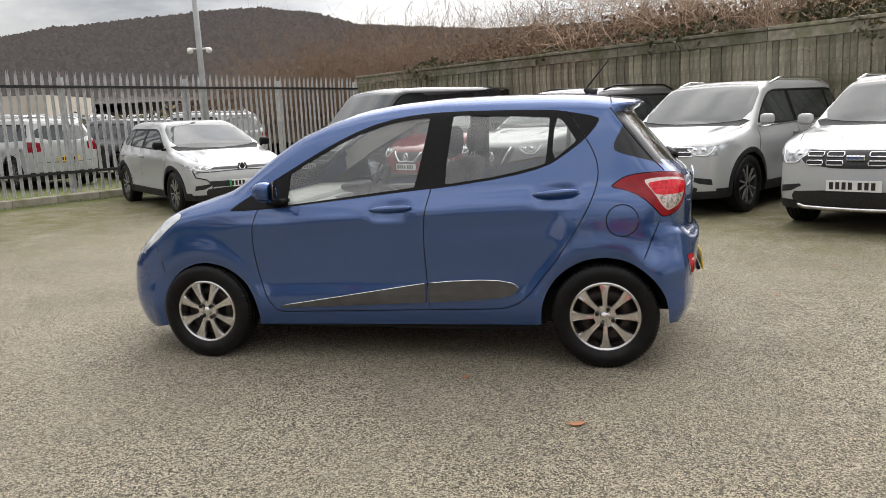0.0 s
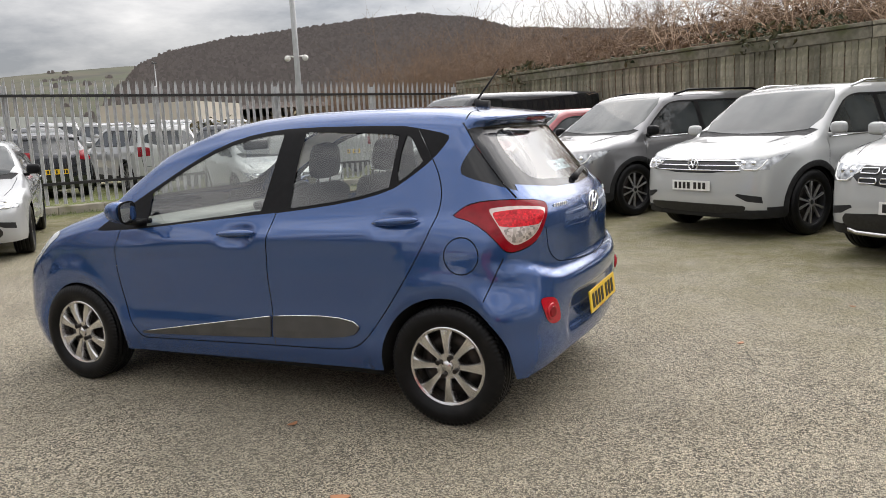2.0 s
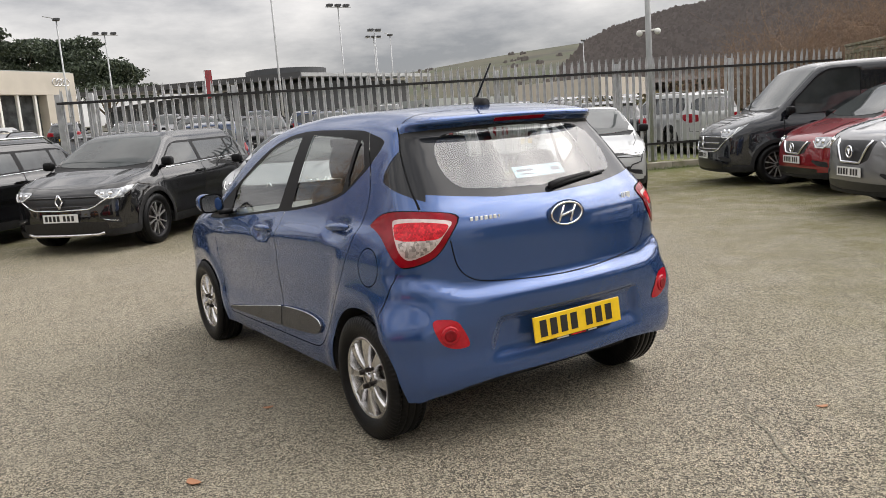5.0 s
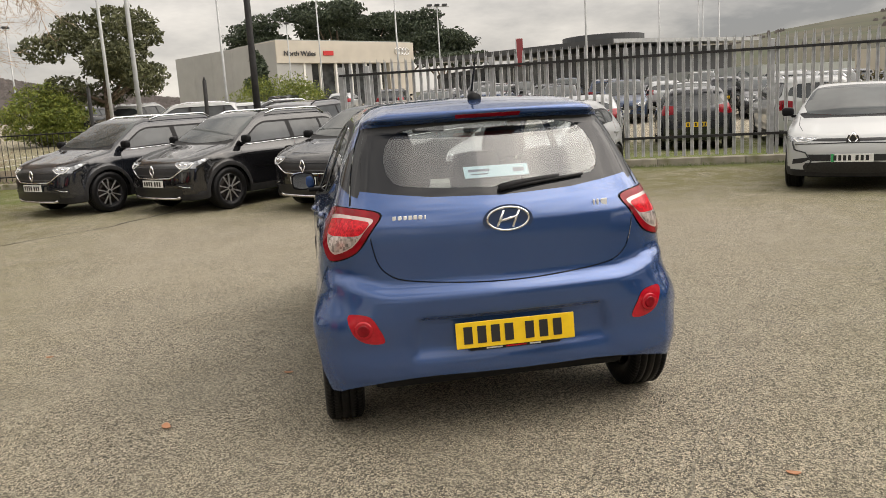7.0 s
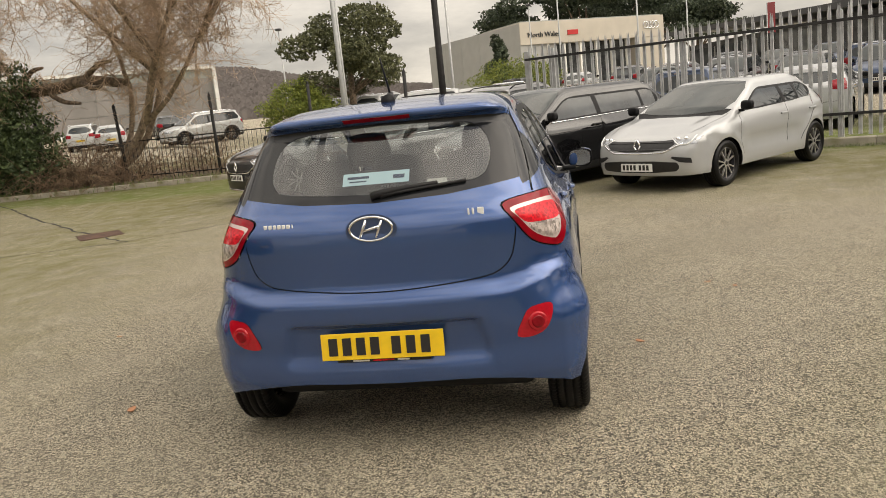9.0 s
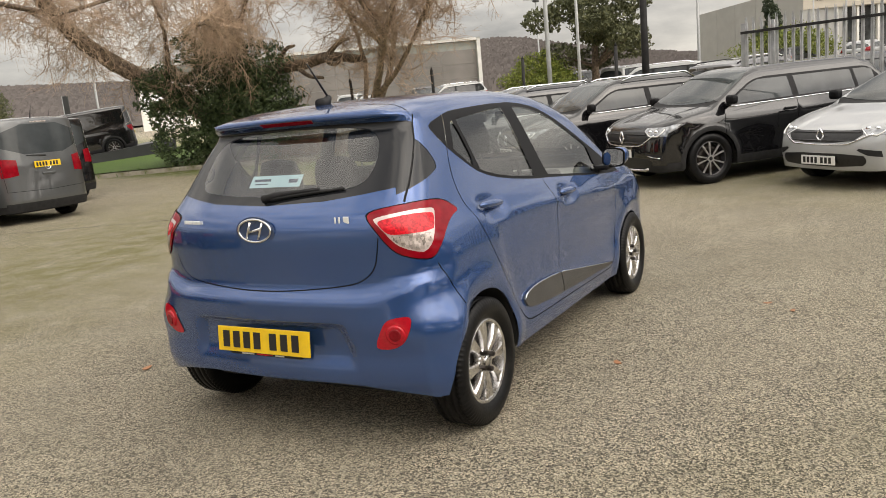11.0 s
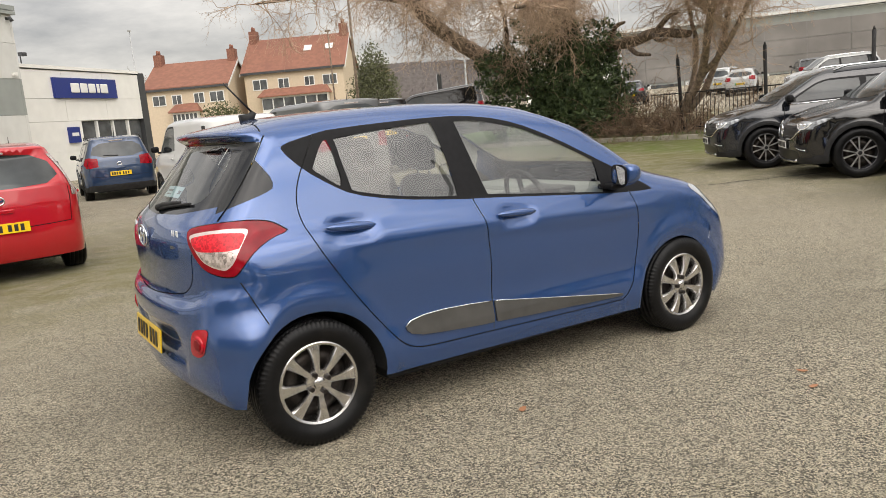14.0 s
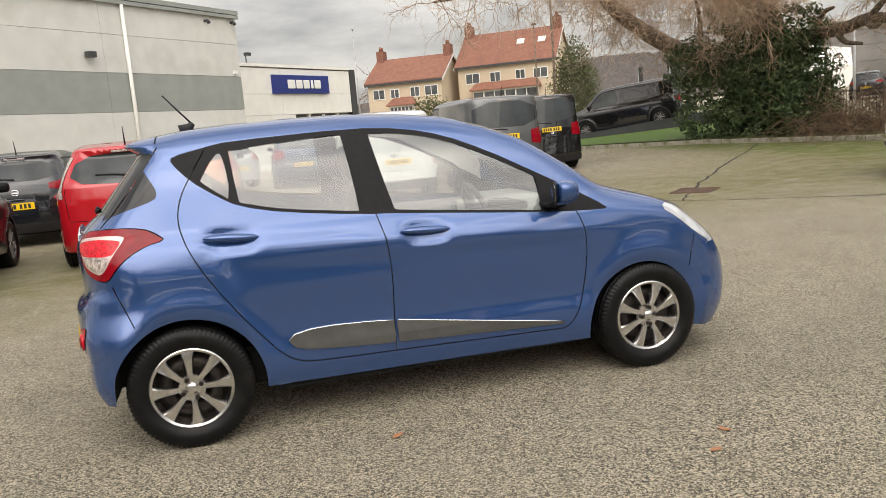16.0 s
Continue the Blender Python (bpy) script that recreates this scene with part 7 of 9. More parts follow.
def leaves(blobs, n, size, seed, flat=0.0, shell=0.55):
    """Many small leaf clumps spread through ellipsoids (centre, radii)."""
    r = np.random.default_rng(seed)
    vol = np.array([np.prod(b[1]) ** (2 / 3) for b in blobs])
    pick = r.choice(len(blobs), n, p=vol / vol.sum())
    c, rad = np.array([b[0] for b in blobs])[pick], np.array([b[1] for b in blobs])[pick]
    d = r.normal(0, 1, (n, 3))
    d /= np.linalg.norm(d, axis=1)[:, None]
    lump = 1 + 0.16 * np.sin(5.1 * d[:, 0] + pick) * np.sin(4.3 * d[:, 1] + 2 * pick) + 0.12 * np.sin(9 * d[:, 2] + pick)
    p = c + d * rad * (r.uniform(shell, 1.0, n) ** 0.6 * lump)[:, None]
    a = r.normal(0, 1, (n, 3))
    a[:, 2] *= 1 - flat
    a /= np.linalg.norm(a, axis=1)[:, None]
    b = np.cross(a, r.normal(0, 1, (n, 3)))
    b /= np.linalg.norm(b, axis=1)[:, None]
    s = size * r.uniform(0.55, 1.35, n)[:, None]
    m = np.cross(a, b) * s * 0.25
    v = np.stack([p - a * s, p + b * s * 0.5 + m, p + a * s, p - b * s * 0.5 + m], 1).reshape(-1, 3)
    return mesh_of("leaves", v, [(4 * i, 4 * i + 1, 4 * i + 2, 4 * i + 3) for i in range(n)], smooth=False)


def limb(parent, pts, r0, r1, name="limb", n=12, key="bark"):
    bm = bmesh.new()
    p = chaikin([(*q,) for q in pts], 2, False)
    tube(bm, p, r0, r1, n=n)
    for v in bm.verts:
        v.co += Vector(noise.noise_vector(v.co * 2.2)) * 0.06 * min(1.0, r0 / 0.2)
    return put(name, bm, M[key], parent)


def seeds_along(pts, n, seed, up=0.5, length=1.4, spread=1.0):
    r = np.random.default_rng(seed)
    p = np.array(dense(pts, 0.15, False))
    out = []
    for _ in range(n):
        q = p[r.integers(len(p))]
        d = r.normal(0, spread, 3) + np.array([0, 0, up])
        out.append((q, d, length * r.uniform(0.6, 1.4)))
    return out


# the ivy-clad tree behind the kerb, with a lean trunk and a long level limb
tree = tagged(new("ivy_tree"), "old bare tree with spreading limbs smothered in dark ivy", "tree")
t_main = [(-16.1, -16.6, 0.2), (-15.9, -17.2, 1.5), (-15.0, -18.9, 2.9), (-13.6, -20.0, 4.0), (-12.0, -20.2, 5.4), (-10.8, -19.6, 7.0)]
t_up = [(-16.1, -16.5, 0.6), (-16.0, -16.0, 2.4), (-15.3, -15.7, 4.2), (-14.4, -15.6, 6.2), (-13.6, -15.2, 8.4)]
t_level = [(-16.2, -16.3, 2.5), (-16.2, -15.3, 3.25), (-16.1, -14.0, 3.15), (-16.0, -12.6, 3.35), (-15.9, -11.4, 3.1)]
t_fore = [(-15.8, -16.2, 3.0), (-14.0, -15.0, 4.1), (-12.3, -13.9, 4.4), (-11.0, -13.0, 4.1)]
limb(tree, t_main, 0.42, 0.16, "trunk")
for pts, a, b in ((t_up, 0.34, 0.10), (t_level, 0.24, 0.10), (t_fore, 0.16, 0.05)):
    limb(tree, pts, a, b)
FINE = [(5, 0.62), (4, 0.6), (3, 0.6)]
sd = seeds_along(t_main[2:], 44, 1, 0.4, 1.2) + seeds_along(t_up[2:], 40, 2, 0.3, 1.3) + seeds_along(t_fore, 40, 3, 0.1, 1.0) + seeds_along(t_level[1:], 16, 4, 0.5, 0.8)
put("crown", twigs(sd, FINE, 6, 0.022, -0.01), M["twig"], tree)
bows = (((-12.0, -20.2, 5.4), (-9.6, -19.4, 5.5), (-7.0, -18.2, 5.2), (-5.4, -17.4, 4.9)), ((-13.6, -15.2, 8.4), (-11.2, -16.4, 6.4), (-8.8, -17.0, 5.2)), ((-14.4, -15.6, 6.2), (-12.4, -17.0, 5.6), (-10.4, -17.8, 4.9)),
        ((-15.0, -18.9, 2.9), (-14.2, -17.6, 4.6), (-12.6, -16.4, 5.6)), ((-15.3, -15.7, 4.2), (-14.4, -14.2, 5.4), (-13.6, -12.4, 5.9)), ((-13.6, -20.0, 4.0), (-13.2, -21.4, 5.2), (-12.6, -22.6, 6.0)))
for i, pts in enumerate(bows):
    limb(tree, pts, 0.10, 0.03)
    put("hanging_crown", twigs(seeds_along(pts, 44, 40 + i, 0.0, 1.15, 0.9), FINE, 44 + i, 0.018, -0.035), M["twig"], tree)
put("hanging_crown", twigs(seeds_along([(-14.8, -15.8, 4.9), (-12.6, -14.2, 4.6), (-11.4, -13.2, 4.5)], 34, 7, -0.7, 0.85, 0.8), FINE, 9, 0.015, -0.06), M["twig"], tree)
for i, (p, q, w) in enumerate((((-16.1, -14.0, 3.15), (-15.8, -13.4, 2.75), (-15.9, -12.9, 2.7)), ((-16.2, -15.0, 3.2), (-16.0, -14.4, 3.75), (-15.9, -13.9, 3.8)), ((-16.0, -12.9, 3.3), (-15.7, -12.3, 3.0), (-15.5, -11.9, 3.1)), ((-16.0, -12.7, 3.35), (-15.9, -12.2, 3.7), (-15.7, -11.6, 3.72)))):
    limb(tree, [p, q, w], 0.11, 0.035, "broken_limb")
put("ivy", leaves([((-15.7, -16.4, 1.0), (1.5, 2.1, 1.1)), ((-15.6, -15.9, 2.2), (1.3, 1.9, 1.2)), ((-15.5, -16.9, 3.2), (0.9, 1.2, 0.9)), ((-15.6, -14.6, 1.2), (1.0, 1.1, 1.0)), ((-15.0, -18.2, 1.4), (1.3, 1.2, 1.5)), ((-14.7, -18.6, 2.8), (1.0, 1.0, 0.9)), ((-14.9, -16.8, 4.1), (0.8, 1.0, 0.8)), ((-15.6, -15.2, 3.3), (0.9, 1.0, 0.8))], 23000, 0.075, 10), M["ivy"], tree)
put("ivy_shade", leaves([((-15.9, -16.3, 1.3), (1.1, 1.7, 1.4)), ((-15.8, -16.0, 2.6), (0.8, 1.2, 0.9))], 1600, 0.22, 11, 0, 0.1), M["ivy"], tree)

tree = tagged(new("bare_tree"), "leaning bare tree with a dense brown crown of twigs", "tree")
t_lean = [(-16.3, -13.2, 0.25), (-16.4, -12.2, 0.9), (-16.1, -11.2, 1.9), (-15.5, -10.5, 2.7), (-15.0, -9.9, 3.6), (-14.6, -9.0, 4.8), (-14.2, -8.4, 6.4)]
t_two = [(-16.3, -12.9, 0.3), (-16.5, -11.6, 1.2), (-16.5, -11.0, 2.2), (-16.5, -10.6, 3.2), (-16.6, -10.4, 4.6), (-16.4, -10.8, 6.5)]
limb(tree, t_lean, 0.15, 0.05, "trunk", key="pale_bark")
limb(tree, t_two, 0.12, 0.04, key="pale_bark")
limb(tree, [(-16.4, -12.2, 0.9), (-16.6, -11.7, 2.2), (-16.3, -11.6, 3.6), (-15.8, -11.9, 5.2)], 0.10, 0.035, key="pale_bark")
limb(tree, [(-16.1, -11.2, 1.9), (-15.7, -10.0, 2.6), (-15.3, -8.8, 3.9), (-15.2, -7.9, 5.4)], 0.09, 0.03, key="pale_bark")
limb(tree, [(-16.3, -13.0, 0.3), (-15.9, -14.0, 0.55), (-15.6, -15.1, 0.5), (-15.4, -16.0, 0.8)], 0.13, 0.07, key="pale_bark")
limb(tree, [(-16.3, -12.6, 0.5), (-16.6, -13.4, 0.75), (-16.2, -14.4, 0.7)], 0.16, 0.06, key="pale_bark")
for i, pts in enumerate((((-15.0, -9.9, 3.6), (-14.0, -10.4, 5.2), (-13.2, -11.2, 7.0)), ((-14.6, -9.0, 4.8), (-13.6, -8.0, 5.6), (-12.9, -7.0, 6.8)), ((-16.4, -10.6, 3.2), (-15.6, -12.0, 5.0), (-14.8, -13.2, 6.6)), ((-15.3, -8.8, 3.9), (-15.2, -7.9, 5.0), (-14.9, -7.0, 5.8)))):
    limb(tree, pts, 0.10, 0.03, key="pale_bark")
    sd = seeds_along(pts, 46, 20 + i, 0.4, 1.2)
    put("crown", twigs(sd, FINE, 30 + i, 0.020, 0.0), M["twig"], tree)
put("crown", twigs(seeds_along(t_lean[3:], 40, 24, 0.5, 1.3) + seeds_along(t_two[3:], 34, 25, 0.5, 1.2), FINE, 36, 0.020), M["twig"], tree)
tagged(put("undergrowth", twigs(seeds_along([(-16.0, -14.8, 0.2), (-15.6, -13.0, 0.2), (-15.9, -11.6, 0.2)], 230, 26, 0.6, 1.25, 0.9), [(4, 0.7), (3, 0.6)], 37, 0.018, -0.10), M["stem"]), "tangle of bare bramble stems under the tree", "undergrowth", kind="stuff")
tagged(put("verge_scrub", twigs(seeds_along([(-17.0, -13.5, 0.4), (-17.3, -10.5, 0.4), (-16.6, -9.0, 0.3)], 130, 27, 0.9, 0.9, 0.6), [(4, 0.7), (3, 0.6)], 38, 0.010, -0.03), M["stem"]), "thin brown scrub behind the railing", "scrub", kind="stuff")

# the bank behind the timber fence
d = (WOOD_B - WOOD_A) / np.linalg.norm(WOOD_B - WOOD_A)
back = np.array([-d[1], d[0]])
vs, fs, cols = [], [], (0.35, 2.0, 4.5, 9.0, 22.0)
lift = (1.2, 1.9, 2.7, 3.4, 3.8)
line = [WOOD_A - d * s for s in (40, 24, 10)] + [WOOD_A + d * s for s in np.arange(0, 26, 1.5)]
for i, p in enumerate(line):
    for o, h in zip(cols, lift):
        q = p + back * o
        low = 0.25 if i < 2 else 0.65 if i < 3 else 1.0
        vs.append((q[0], q[1], height(*q) - (0.3 if o < 1 else 0) + h * low + rng.uniform(-0.1, 0.1)))
    if i:
        a = 5 * i
        fs += [(a - 5 + j, a - 4 + j, a + 1 + j, a + j) for j in range(4)]
tagged(put("bank", mesh_of("bank", vs, fs), M["litter"]), "overgrown earth bank behind the timber fence", "bank", kind="structure")
r = np.random.default_rng(50)
seeds = []
for _ in range(900):
    s, o = r.uniform(-9.5, 24), r.uniform(0.5, 6.0)
    p = WOOD_A + d * s + back * o
    z = height(*p) + np.interp(o, cols, lift) * (1 if s > 0 else 0.7)
    seeds.append(((p[0], p[1], z), (r.normal(0, 0.5), r.normal(0, 0.5), 1.0), r.uniform(0.6, 1.25) * (1.7 if s < 6 else 1)))
tagged(put("bank_scrub", twigs(seeds, [(6, 0.6), (4, 0.6)], 51, 0.012, 0.0), M["bramble"]), "dense reddish-brown bare scrub on the bank", "scrub", kind="stuff")
seeds = []
for _ in range(480):
    x, y = r.uniform(-13.5, -3.0), r.uniform(18.5, 25.5)
    seeds.append(((x, y, height(x, y) + 0.8 + 0.10 * (y - 18.5)), (r.normal(0, 0.4), r.normal(0, 0.4), 1.0), r.uniform(1.7, 2.8) * (0.6 if x < -11 else 1)))
tagged(put("fence_thicket", twigs(seeds, [(5, 0.7), (4, 0.6)], 57, 0.014, 0.0), M["bramble"]), "tall reddish-brown winter thicket beyond the fence corner", "thicket", kind="stuff")
seeds = []
for _ in range(230):
    s, o = r.uniform(5.5, 24), r.uniform(1.6, 6.0)
    p = WOOD_A + d * s + back * o
    seeds.append(((p[0], p[1], height(*p) + np.interp(o, cols, lift)), (r.normal(0, 0.25), r.normal(0, 0.25), 1.0), r.uniform(1.6, 2.9)))
tagged(put("bank_saplings", twigs(seeds, [(6, 0.6), (5, 0.55)], 52, 0.018, 0.01), M["twig"]), "pale bare saplings above the timber fence", "saplings", kind="stuff")
blobs = []
for _ in range(44):
    s, o = r.uniform(2, 24), r.uniform(0.3, 1.6)
    p = WOOD_A + d * s + back * o
    blobs.append(((p[0], p[1], height(*p) + 2.35 + r.uniform(-0.1, 0.45) * (1 if s > 12 else 0.4)), (r.uniform(0.5, 1.1), r.uniform(0.4, 0.7), r.uniform(0.2, 0.45))))
tagged(put("bank_brambles", leaves(blobs, 9000, 0.06, 53), M["bramble_leaf"]), "brambles and ivy spilling over the fence top", "brambles", kind="stuff")
blobs = [((WOOD_A + d * s + back * o)[0], (WOOD_A + d * s + back * o)[1], np.interp(o, cols, lift) * (1 if s > 0 else 0.75) + 0.5) for s, o in [(r.uniform(-8, 24), r.uniform(1.0, 6)) for _ in range(90)]]
tagged(put("bank_bracken", leaves([(b, (1.2, 1.2, 0.55)) for b in blobs], 16000, 0.085, 54, 0, 0.2), M["bramble"]), "dead bracken and stems covering the bank", "bracken", kind="stuff")
# rough meadow scrub beyond the steel fence
blobs = [((r.uniform(-34, -12), r.uniform(17, 34), 1.2), (1.6, 1.6, 0.9)) for _ in range(70)]
blobs = [b for b in blobs if b[0][1] > 15 - 0.35 * (b[0][0] + 6)]
tagged(put("meadow_scrub", leaves(blobs, 9000, 0.13, 55, 0, 0.1), foliage("rough_meadow", (0.05, 0.055, 0.025), (0.17, 0.13, 0.05))), "rough green and brown scrub beyond the fence", "scrub", kind="stuff")


def round_tree(name, label, x, y, z0, h, blobs, n, size, key, seed, trunk=0.25):
    t = tagged(new(name), label, "tree")
    t.matrix_basis = Matrix.Translation((x, y, z0))
    bm = bmesh.new()
    tube(bm, [(0, 0, -0.1), (0.1, 0.05, h * 0.3), (0, 0.1, h * 0.75)], trunk, trunk * 0.35, n=10)
    put("trunk", bm, M["bark"], t)
    for c, rad in blobs[:6]:
        bm = bmesh.new()
        tube(bm, [(0.05, 0.03, h * 0.28), (c[0] * 0.5, c[1] * 0.5, (h * 0.3 + c[2]) / 2), c], trunk * 0.4, trunk * 0.12, n=6)
        put("limb", bm, M["bark"], t)
    put("crown", leaves(blobs, n, size, seed), M[key], t)
    return t


r = np.random.default_rng(60)
blobs = [((r.normal(0, 1.2), r.normal(0, 1.2), 2.2 + 3.4 * i / 15), (1.05, 1.05, 0.62)) for i in range(16)]
round_tree("oak_tree", "dark evergreen oak beside the far car park", -34.5, -10.1, height(-34.5, 0), 6.2, blobs, 13000, 0.11, "oak", 61)
for x, y, h, s in ((-98, 3.5, 13.0, 62), (-104, 12.5, 12.0, 63), (-101, -6.0, 11.2, 64), (-108, 8.0, 12.5, 66), (-96, 16.5, 8.5, 69)):
    rr = np.random.default_rng(s)
    blobs = [((rr.normal(0, 2.6), rr.normal(0, 2.6), h * rr.uniform(0.62, 1.0)), (2.4, 2.4, 0.9)) for _ in range(14)]
    round_tree("pine_tree", "tall dark pine with flat layered crowns", x, y, height(x, y), h, blobs, 9500, 0.24, "pine", s, 0.35)
blobs = [((r.normal(0, 0.25), r.normal(0, 0.25), 0.6 + 3.6 * i / 9), (0.8 - 0.05 * i, 0.8 - 0.05 * i, 0.7)) for i in range(10)]
round_tree("cypress_tree", "dark conical evergreen by the showroom", -55.0, -4.2, height(-55, 0), 5, blobs, 5000, 0.14, "pine", 65, 0.15)
for x, y, sx, sy, sz, n, s, lab in ((-33.0, -12.6, 1.3, 1.9, 1.7, 12000, 70, "bright yellow-green clipped hedge bush"), (-46, -2.6, 1.9, 3.0, 1.75, 8000, 71, "light green shrub before the showroom"), (-18.6, -36.0, 1.3, 1.4, 3.4, 9000, 72, "tall dark green shrub near the houses"), (-15.0, -53.4, 2.0, 1.8, 2.3, 3000, 73, "olive green shrub before the houses")):
    b = tagged(new("bush"), lab, "bush")
    b.matrix_basis = Matrix.Translation((x, y, height(x, y)))
    for k in range(5):
        bm = bmesh.new()
        u = 1.256 * k
        tube(bm, [(0.1 * math.cos(u), 0.1 * math.sin(u), -0.05), (0.35 * sx * math.cos(u), 0.35 * sy * math.sin(u), sz * 0.45), (0.6 * sx * math.cos(u), 0.6 * sy * math.sin(u), sz * 0.95)], 0.04, 0.012, n=6)
        put("stem", bm, M["bark"], b)
    put("foliage", leaves([((0, 0, sz * 0.75), (sx, sy, sz * 0.8)), ((0.2, sy * 0.4, sz * 0.7), (sx * 0.8, sy * 0.6, sz * 0.7))], n, 0.075 if n > 3000 else 0.12, s, 0, 0.4), M["hedge" if s < 72 else "oak"], b)
b = tagged(new("bare_tree"), "distant bare brown tree behind the houses", "tree")
put("crown", twigs([((-18 + rr.normal(0, 0.3), -84, 2.0), (rr.normal(0, 0.25), 0, 1), 5.0) for rr in [np.random.default_rng(s) for s in range(6)]], [(7, 0.5), (6, 0.5)], 80, 0.08), M["bramble"], b)

# ---- far hills ----
def hill(name, label, ridge, r_near, r_far, z_near, key, clump, n, seed, cat="hill"):
    """A slope up to a skyline given as (bearing, elevation in degrees), with clumps of trees."""
    q = np.random.default_rng(seed)
    az = np.array([a for a, _ in ridge])
    el = np.array([e for _, e in ridge])
    order = np.argsort(az)
    az, el = az[order], el[order]
    bear = np.arange(az[0], az[-1] + 0.01, 0.5)
    rows = 9

    def place(b, s):
        rad = r_near + (r_far - r_near) * s
        top = 1.4 + r_far * math.tan(radians(float(np.interp(b, az, el))))
        z = z_near + (top - z_near) * (s ** 0.85)
        return np.array([rad * math.cos(radians(b)), rad * math.sin(radians(b)), z])

    vs, fs = [], []
    for b in bear:
        vs += [place(b, j / (rows - 1)) for j in range(rows)] + [place(b, 1) * (1.3, 1.3, 0.2)]
    w = rows + 1
    for i in range(len(bear) - 1):
        fs += [(i * w + j, (i + 1) * w + j, (i + 1) * w + j + 1, i * w + j + 1) for j in range(w - 1)]
    tagged(put(name, mesh_of(name, vs, fs), M[key]), label, cat, kind="structure")
    if not n:
        return
    vs, fs = [], []
    for _ in range(n):
        b, s = q.uniform(az[0], az[-1]), q.uniform(0, 1) ** 0.8
        p = place(b, min(1, s + 0.02))
        c = clump * q.uniform(0.6, 1.3)
        for _ in range(4):
            # one rounded bare crown: an uneven six-sided sheet that stands across the slope
            a, u = radians(b + 90) + q.normal(0, 0.22), q.normal(0, c * 0.6, 3)
            dx, dy, o, k = math.cos(a), math.sin(a), p + (u[0], u[1], 0.10 * c), len(vs)
            for e in range(6):
                g, w = 1.047 * e + q.uniform(-0.3, 0.3), c * q.uniform(0.30, 0.52)
                vs.append(o + (dx * w * 0.75 * math.cos(g), dy * w * 0.75 * math.cos(g), w * 1.35 * math.sin(g)))
            fs.append(tuple(range(k, k + 6)))
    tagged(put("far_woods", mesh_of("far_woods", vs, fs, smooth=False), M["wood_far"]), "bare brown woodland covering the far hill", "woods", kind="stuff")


M["hill_soil"] = material("hill_floor", (0.105, 0.088, 0.078), 0.95, vary=0.2, scale=0.05)
M["field"] = material("hill_pasture", (0.070, 0.085, 0.038), 0.95, vary=0.25, scale=0.02, second=(0.085, 0.075, 0.048), stain=((0.045, 0.042, 0.030), 0.035, 0.50))
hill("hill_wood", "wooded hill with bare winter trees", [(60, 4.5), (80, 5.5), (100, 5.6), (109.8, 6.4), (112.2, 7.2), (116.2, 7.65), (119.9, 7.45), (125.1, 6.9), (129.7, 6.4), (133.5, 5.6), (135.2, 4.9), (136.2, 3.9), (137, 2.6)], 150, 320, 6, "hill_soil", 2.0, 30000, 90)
hill("hill_field", "green pasture hillside under the sky", [(126, 4.8), (136.4, 4.88), (139.9, 4.66), (143.3, 4.36), (146.2, 4.05), (148.5, 3.8), (151, 3.5), (154, 2.8), (158, 2.1), (165, 1.6), (180, 1.4)], 330, 640, 8, "field", 3.0, 60, 91)
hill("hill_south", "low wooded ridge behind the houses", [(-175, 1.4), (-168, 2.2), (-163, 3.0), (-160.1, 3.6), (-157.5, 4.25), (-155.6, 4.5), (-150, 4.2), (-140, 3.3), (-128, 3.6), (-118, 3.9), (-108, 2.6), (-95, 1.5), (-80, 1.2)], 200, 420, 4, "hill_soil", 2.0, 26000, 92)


# ---- buildings ----
M["clad_pale"] = material("pale_metal_cladding", (0.66, 0.66, 0.63), 0.55, 0.1, vary=0.05, scale=1.5, obj=0.02, stain=((0.56, 0.56, 0.52), 0.6, 0.55))
M["clad_dark"] = material("grey_metal_cladding", (0.31, 0.33, 0.31), 0.55, 0.1, vary=0.06, scale=1.5)
M["render_white"] = material("white_panel", (0.78, 0.77, 0.73), 0.6, vary=0.03, scale=2)
M["clad_side"] = material("grey_side_cladding", (0.36, 0.36, 0.345), 0.55, 0.1, vary=0.05, scale=0.8, obj=0.03)
M["cream"] = material("cream_panel", (0.52, 0.475, 0.40), 0.7, vary=0.06, scale=0.6)
M["pebble"] = material("cream_pebbledash", (0.56, 0.46, 0.34), 0.95, vary=0.05, scale=6, bump=0.3, bump_scale=60)
M["roof_tile"] = material("red_clay_tile", (0.235, 0.104, 0.070), 0.9, vary=0.14, scale=3, stain=((0.20, 0.085, 0.06), 0.8, 0.54), obj=0.08)
M["brick"] = material("red_brick", (0.22, 0.10, 0.07), 0.95, vary=0.3, scale=8)
M["pane"] = material("window_pane", (0.07, 0.075, 0.078), 0.05, spec=0.8, vary=0.5, scale=1.1)
M["upvc"] = material("white_window_frame", (0.75, 0.75, 0.73), 0.5)
M["sign_blue"] = material("deep_blue_sign", (0.012, 0.028, 0.19), 0.35, vary=0.03, scale=3)
M["sign_red"] = material("red_lettering", (0.5, 0.02, 0.02), 0.5)
M["charcoal"] = material("charcoal_panel", (0.045, 0.047, 0.05), 0.5, vary=0.1, scale=2)
M["pale_pane"] = material("tan_cladding_panel", (0.205, 0.192, 0.180), 0.5, spec=0.4, vary=0.2, scale=0.3)
M["lamp_grey"] = material("lamp_post_grey", (0.42, 0.43, 0.43), 0.5, 0.4, vary=0.08, scale=5)


